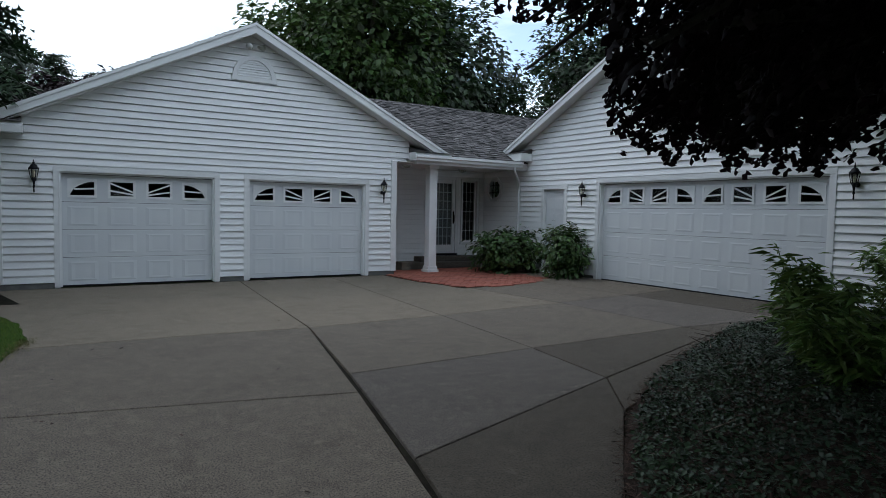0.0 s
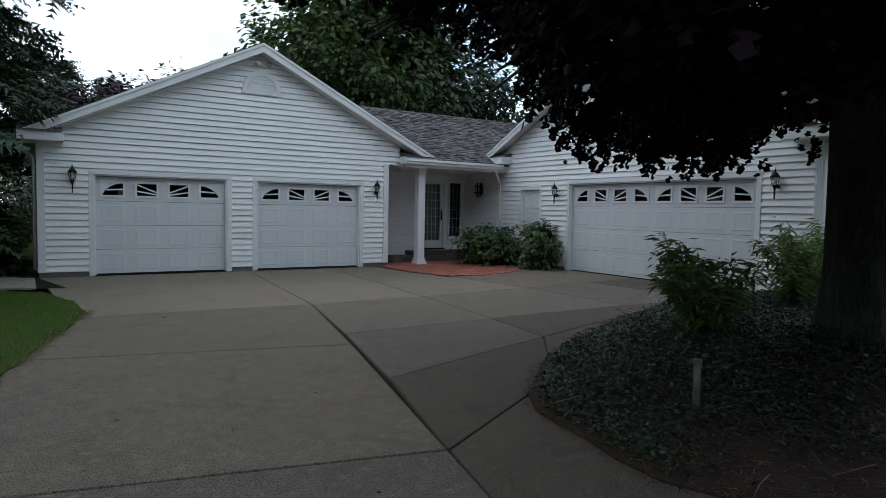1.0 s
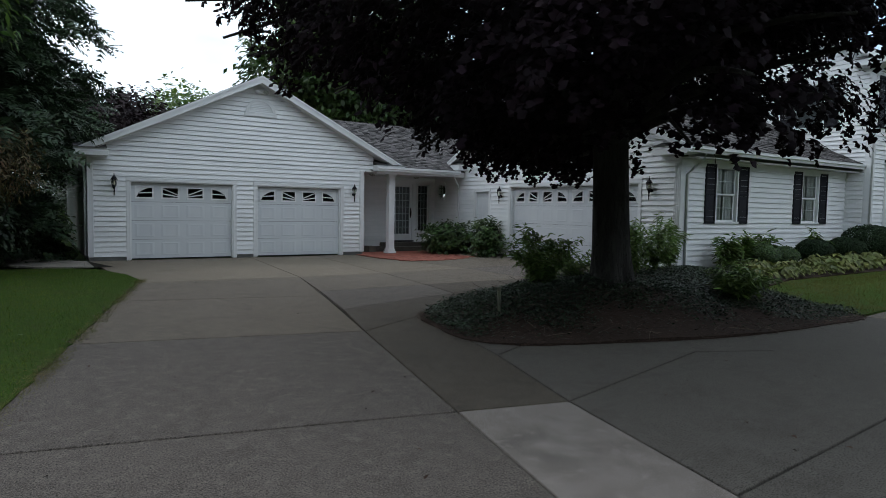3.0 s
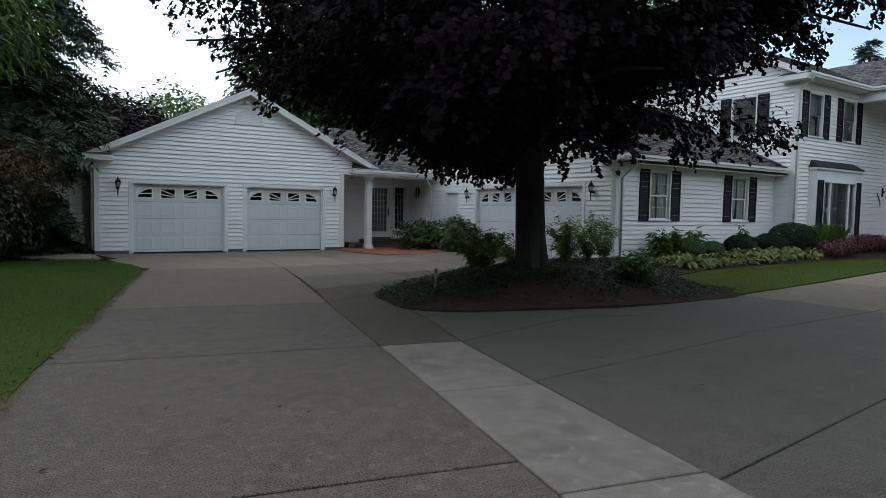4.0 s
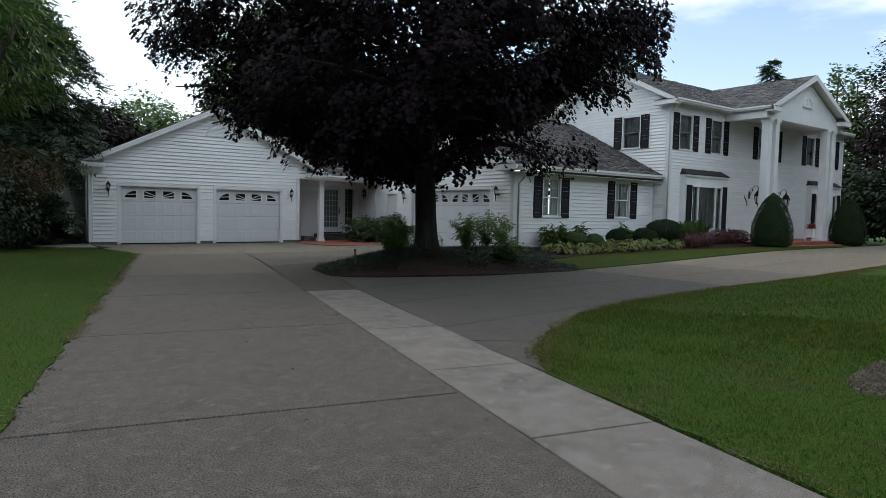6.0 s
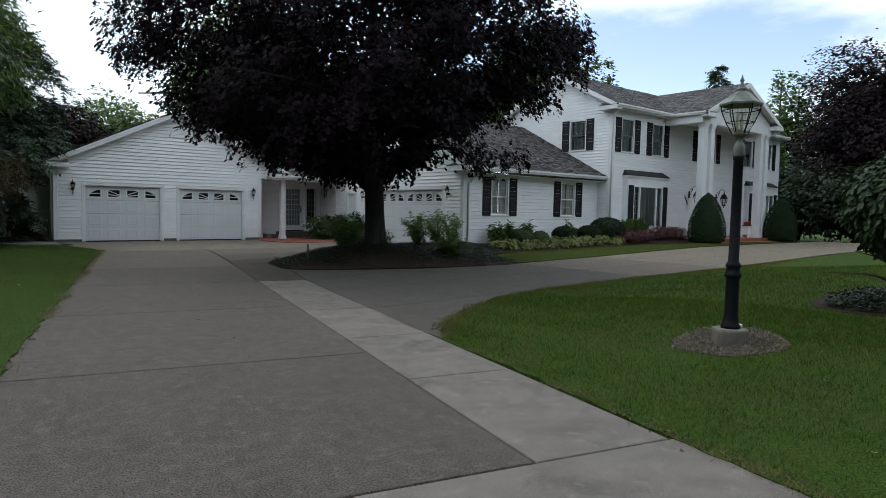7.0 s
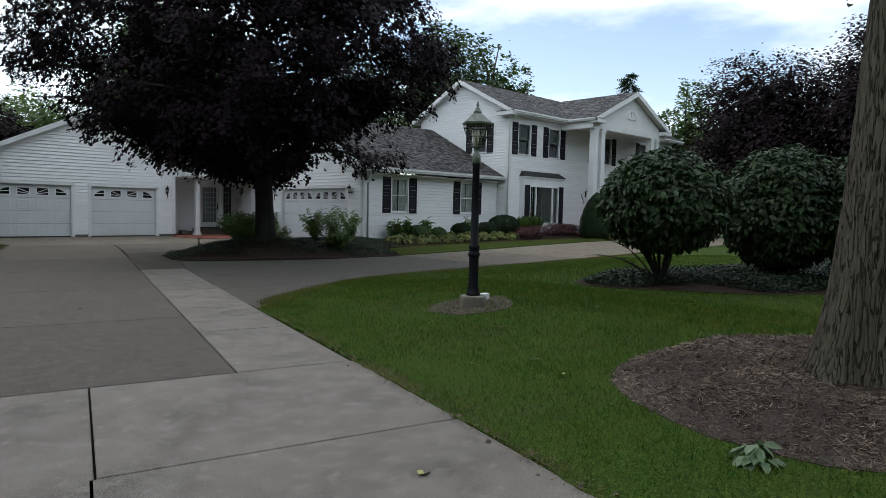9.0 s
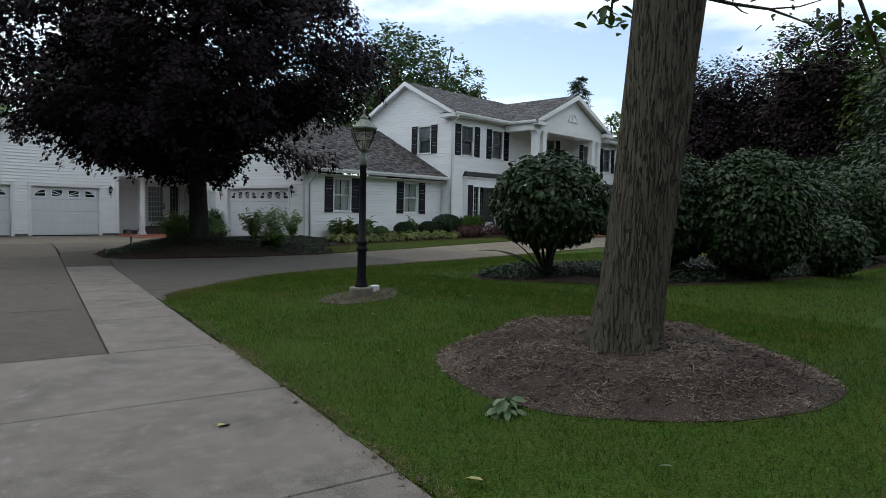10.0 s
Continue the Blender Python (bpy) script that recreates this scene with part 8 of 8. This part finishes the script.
scatter("grass_fringe", BLADE, at, rs.normal(0, 1, at.shape), tip, 0.034 * rs.uniform(0.5, 1.4, len(at)), M_DRYBLADE, label="dry ragged grass along the concrete edge", kind="stuff")["category"] = "grass"

# crumbled leaves and soil where turf meets concrete, grit and moss in the open joint of the lane
pick = rs.randint(0, len(fringe), 2600)
pick = np.array([i for i in pick if rs.rand() < 0.3 + 1.2 * noise.noise((fringe[i][0] * 2.3, fringe[i][1] * 2.3, 9))])
at = np.array([(fringe[i][0] + rs.normal(0, 0.06), fringe[i][1] + rs.normal(0, 0.06), 0.012 + 0.01 * rs.rand()) for i in pick])
scatter("edge_litter", FOLD_LEAF, at, np.array([0, 0, 1.0]) + rs.normal(0, 0.45, at.shape), rs.normal(0, 1, at.shape) * np.array([1, 1, 0.15]), rs.uniform(0.02, 0.055, len(at)), M_TWIG,
        label="crumbled brown leaves along the concrete edge", kind="stuff")["category"] = "leaf litter"
for mat, n, low, label in ((M_CHIP_DARK, 2600, -0.6, "dark grit lying in the open joint"), (M_DRYLAWN, 1500, 0.12, "moss and weed tufts in the open joint")):
    run = rs.uniform(-6.6, 6.52, n)
    run = np.array([k for k in run if noise.noise((k * 1.4, 3, 7)) > low])
    at = np.array([(*lane(k, rs.normal(0.0, 0.008)), 0.0) for k in run])
    at[:, 2] = -0.03 + 0.014 * rs.rand(len(at))
    scatter("joint_grit" if low < 0 else "joint_moss", CHIP if low < 0 else BLADE, at, rs.normal(0, 1, at.shape), np.array([0, 0, 0.25]) + rs.normal(0, 0.5, at.shape), rs.uniform(0.008, 0.026, len(at)), mat,
            label=label, kind="stuff")["category"] = "grit" if low < 0 else "moss"

# ---- lamp post ----
LZ = lawn_right_z(*LAMP)
x, y = LAMP
lamp = thing("lamp_post", (x, y, LZ), "black cast-iron lamp post with a weathered glass lantern", "street lamp")
part("footing", Geo().lathe(x, y, [(0.172, LZ - 0.05), (0.172, LZ + 0.115), (0.166, LZ + 0.133), (0.15, LZ + 0.14)], 28), M_BASE, lamp, "round cast concrete footing")
B = LZ + 0.14
part("post", Geo().lathe(x, y, [(0.095, B), (0.095, B + 0.03), (0.078, B + 0.05), (0.075, B + 0.1), (0.066, B + 0.14), (0.064, B + 0.5), (0.066, B + 0.51), (0.082, B + 0.53), (0.082, B + 0.555), (0.066, B + 0.575), (0.064, B + 0.62),
                                (0.076, B + 0.635), (0.07, B + 0.66), (0.052, B + 0.68), (0.046, 2.02), (0.052, 2.03), (0.052, 2.06), (0.044, 2.07)], 20), M_IRON, lamp, "black fluted post", smooth=True)
part("collar", Geo().lathe(x, y, [(0.05, 2.06), (0.056, 2.07), (0.056, 2.15), (0.045, 2.18), (0.035, 2.2), (0.03, 2.24), (0.04, 2.255), (0.075, 2.27), (0.08, 2.285)], 18), M_VERDI, lamp, "weathered copper collar", smooth=True)
part("glass_cage", Geo().lathe(x, y, [(0.07, 2.288), (0.13, 2.4), (0.178, 2.52), (0.18, 2.575)], 6), M_LAMPGLASS, lamp, "clear faceted panes")
bars = Geo()
for i in range(6):
    a = math.pi / 3 * i
    bars.tube([(x + r * math.cos(a), y + r * math.sin(a), z) for r, z in ((0.072, 2.286), (0.132, 2.4), (0.18, 2.52), (0.182, 2.578))], 0.0055, 5)
for r, z in ((0.132, 2.4), (0.18, 2.52)):
    bars.tube([(x + r * math.cos(math.pi / 3 * i), y + r * math.sin(math.pi / 3 * i), z) for i in range(7)], 0.0045, 5)
part("cage_bars", bars, M_IRON, lamp)
for i in range(3):
    a = 2.1 * i
    part("candle", Geo().lathe(x + 0.03 * math.cos(a), y + 0.03 * math.sin(a), [(0.012, 2.29), (0.012, 2.39), (0.018, 2.42), (0.014, 2.45), (0.002, 2.49)], 8), M_BULB, lamp, smooth=True)
part("cap", Geo().lathe(x, y, [(0.2, 2.565), (0.203, 2.585), (0.175, 2.605), (0.13, 2.64), (0.085, 2.685), (0.055, 2.705), (0.058, 2.73), (0.042, 2.745), (0.03, 2.77), (0.02, 2.785)], 6), M_VERDI, lamp, "weathered copper cap")
part("finial", Geo().lathe(x, y, [(0.02, 2.78), (0.012, 2.795), (0.022, 2.815), (0.012, 2.84), (0.006, 2.86), (0.001, 2.875)], 10), M_VERDI, lamp, smooth=True)
spot = thing("spot_fixture", (x + 0.33, y + 0.1, LZ), "small grey ground spotlight beside the lamp post", "spotlight")
part("spot_body", Geo().box(x + 0.28, y + 0.06, LZ + 0.03, x + 0.4, y + 0.15, LZ + 0.13), M_TRIM, spot, bevel=0.012)
part("stake", Geo().tube([(x + 0.34, y + 0.1, LZ - 0.03), (x + 0.34, y + 0.1, LZ + 0.05)], 0.012, 8), M_IRON, spot)

# ---- cream pipe standing in the maple bed ----
px_, py_ = 5.3, 0.53
pz = bed_z(px_, py_)
pipe = thing("vent_pipe", (px_, py_, pz), "short weathered grey-green pipe with a cap standing in the bed", "pipe")
part("tube", Geo().tube([(px_, py_, pz - 0.03), (px_, py_, pz + 0.35)], 0.024, 14), M_METALPIPE, pipe, smooth=True)
part("cap", Geo().lathe(px_, py_, [(0.029, pz + 0.33), (0.03, pz + 0.37), (0.02, pz + 0.38)], 14), M_METALPIPE, pipe)

# ---- flower planter on the front porch ----
planter = thing("planter_box", (30.95, 1.7, 0.4), "white lattice planter box with red flowers", "planter")
for dx in (-0.4, 0.4):
    for dy in (-0.16, 0.16):
        part("leg", Geo().box(30.95 + dx - 0.03, 1.7 + dy - 0.03, 0.4, 30.95 + dx + 0.03, 1.7 + dy + 0.03, 0.98), M_TRIM, planter, bevel=0.005)
part("box", Geo().box(30.55, 1.55, 0.55, 31.35, 1.85, 0.94), M_TRIM, planter, bevel=0.006)
part("rim", Geo().box(30.51, 1.5, 0.94, 31.39, 1.9, 0.97), M_TRIM, planter)
q = np.random.RandomState(9)
at = np.stack([q.uniform(30.6, 31.3, 420), q.uniform(1.55, 1.85, 420), q.uniform(0.97, 1.2, 420)], 1)
scatter("flowers", FOLD_LEAF, at, q.normal(0, 1, at.shape) + np.array([0, 0, 0.8]), q.normal(0, 1, at.shape), 0.07, M_FLOWER, planter, "red blossoms")
scatter("greenery", FOLD_LEAF, at - np.array([0, 0, 0.04]), q.normal(0, 1, at.shape) + np.array([0, 0, 0.8]), q.normal(0, 1, at.shape), 0.08, M_SHRUB, planter)

# ---- curved plank walk beside the wing ----
walkway = tagged(part("plank_walk", Geo().add([(0.1, 11.3, 0.005), (1.95, 11.0, 0.005), (1.5, 13.0, 0.005), (0.6, 14.0, 0.005), (0.4, 24, 0.005), (-0.9, 24, 0.005), (-0.9, 13.0, 0.005)], [(0, 1, 2, 3, 4, 5, 6)]), M_JOINT),
                 "curved grey plank walk beside the garage wing", "walkway", kind="structure")
for i in range(15):                              # boards fanned round the corner of the wing
    a, b = math.radians(183 + 5.9 * i), math.radians(183 + 5.9 * i + 5.5)
    r = 2.0 + 0.04 * math.sin(i * 2.3)
    part("plank", Geo().prism([(1.45 + q * math.cos(t), 12.9 + q * math.sin(t), 0.012) for q, t in ((0.3, a), (r, a), (r, b), (0.3, b))], (0, 0, 0.035)), M_DECK, walkway)
for i in range(46):
    yy = 13.0 + i * 0.16
    p, q2 = (0.5, yy + 0.1), (-0.85, yy - 0.9 + 0.02 * i)
    a_, b_ = Vector(p), Vector(q2)
    d = (b_ - a_).normalized()
    s = Vector((-d.y, d.x)) * 0.066
    part("plank", Geo().prism([(*(a_ + s), 0.012), (*(a_ - s), 0.012), (*(b_ - s * 1.1), 0.012), (*(b_ + s * 1.1), 0.012)], (0, 0, 0.035)), M_DECK, walkway)

# ---- hosta and fallen leaves by the mulch ring ----
hosta(1.93, -15.2, lawn_right_z(1.93, -15.2), 0.17, M_HOSTA_W, 701, "small pale hosta at the edge of the mulch", n=34, group="hostas by the mulch", size=0.105)
for i, (x, y, s, a, z) in enumerate(((0.44, -14.02, 0.13, 0.4, 0.004), (1.0, -15.78, 0.12, 1.9, None), (2.75, -13.05, 0.12, 2.2, None), (2.51, -13.47, 0.12, 1.0, None), (3.5, -11.9, 0.1, 0.2, None), (1.77, -16.45, 0.08, 2.0, None),
                                     (3.3, -11.0, 0.09, 0.7, None), (2.3, -12.6, 0.07, 0.3, None), (4.9, -12.3, 0.09, 2.7, None), (5.9, -13.0, 0.08, 1.7, None), (6.3, -8.2, 0.12, 2.9, None), (5.5, -15.9, 0.09, 0.5, None), (-1.9, -3.3, 0.08, 0.4, 0.07), (-1.75, -4.1, 0.07, 1.4, 0.07), (-2.05, -4.6, 0.07, 2.2, 0.07), (-0.9, -1.2, 0.06, 0.9, 0.06), (0.2, 2.3, 0.07, 2.7, 0.06))):
    zz_ = (lawn_right_z(x, y) + 0.03) if z is None else z
    leaf = scatter("fallen_leaf", OVAL_LEAF, np.array([[x, y, zz_ + 0.012]]), np.array([[0.15, 0.1, 1.0]]), np.array([[math.cos(a), math.sin(a), 0.0]]), np.array([s]), M_FALLEN if i < 2 or i % 3 == 0 else M_HOSTA_W)
    tagged(leaf, "curled yellow-green leaf lying on the ground", "leaf", "fallen leaves")
rs = np.random.RandomState(720)
pts = [lane(rs.uniform(-9, 9), rs.uniform(-3.1, 0.0)) for _ in range(90)] + [(rs.uniform(4, 12), rs.uniform(-5, -2)) for _ in range(60)] + [(rs.uniform(4.5, 9), rs.uniform(4.5, 11)) for _ in range(40)]
at = np.array([(x, y, 0.006 + drive_z(x)) for x, y in pts])
scatter("leaf_litter", OVAL_LEAF, at, np.array([0, 0, 1.0]) + rs.normal(0, 0.2, at.shape), rs.normal(0, 1, at.shape) * np.array([1, 1, 0.1]), rs.uniform(0.015, 0.05, len(at)), M_CHIP_DARK,
        label="small dead leaves and twigs on the concrete", kind="stuff")["category"] = "leaf litter"
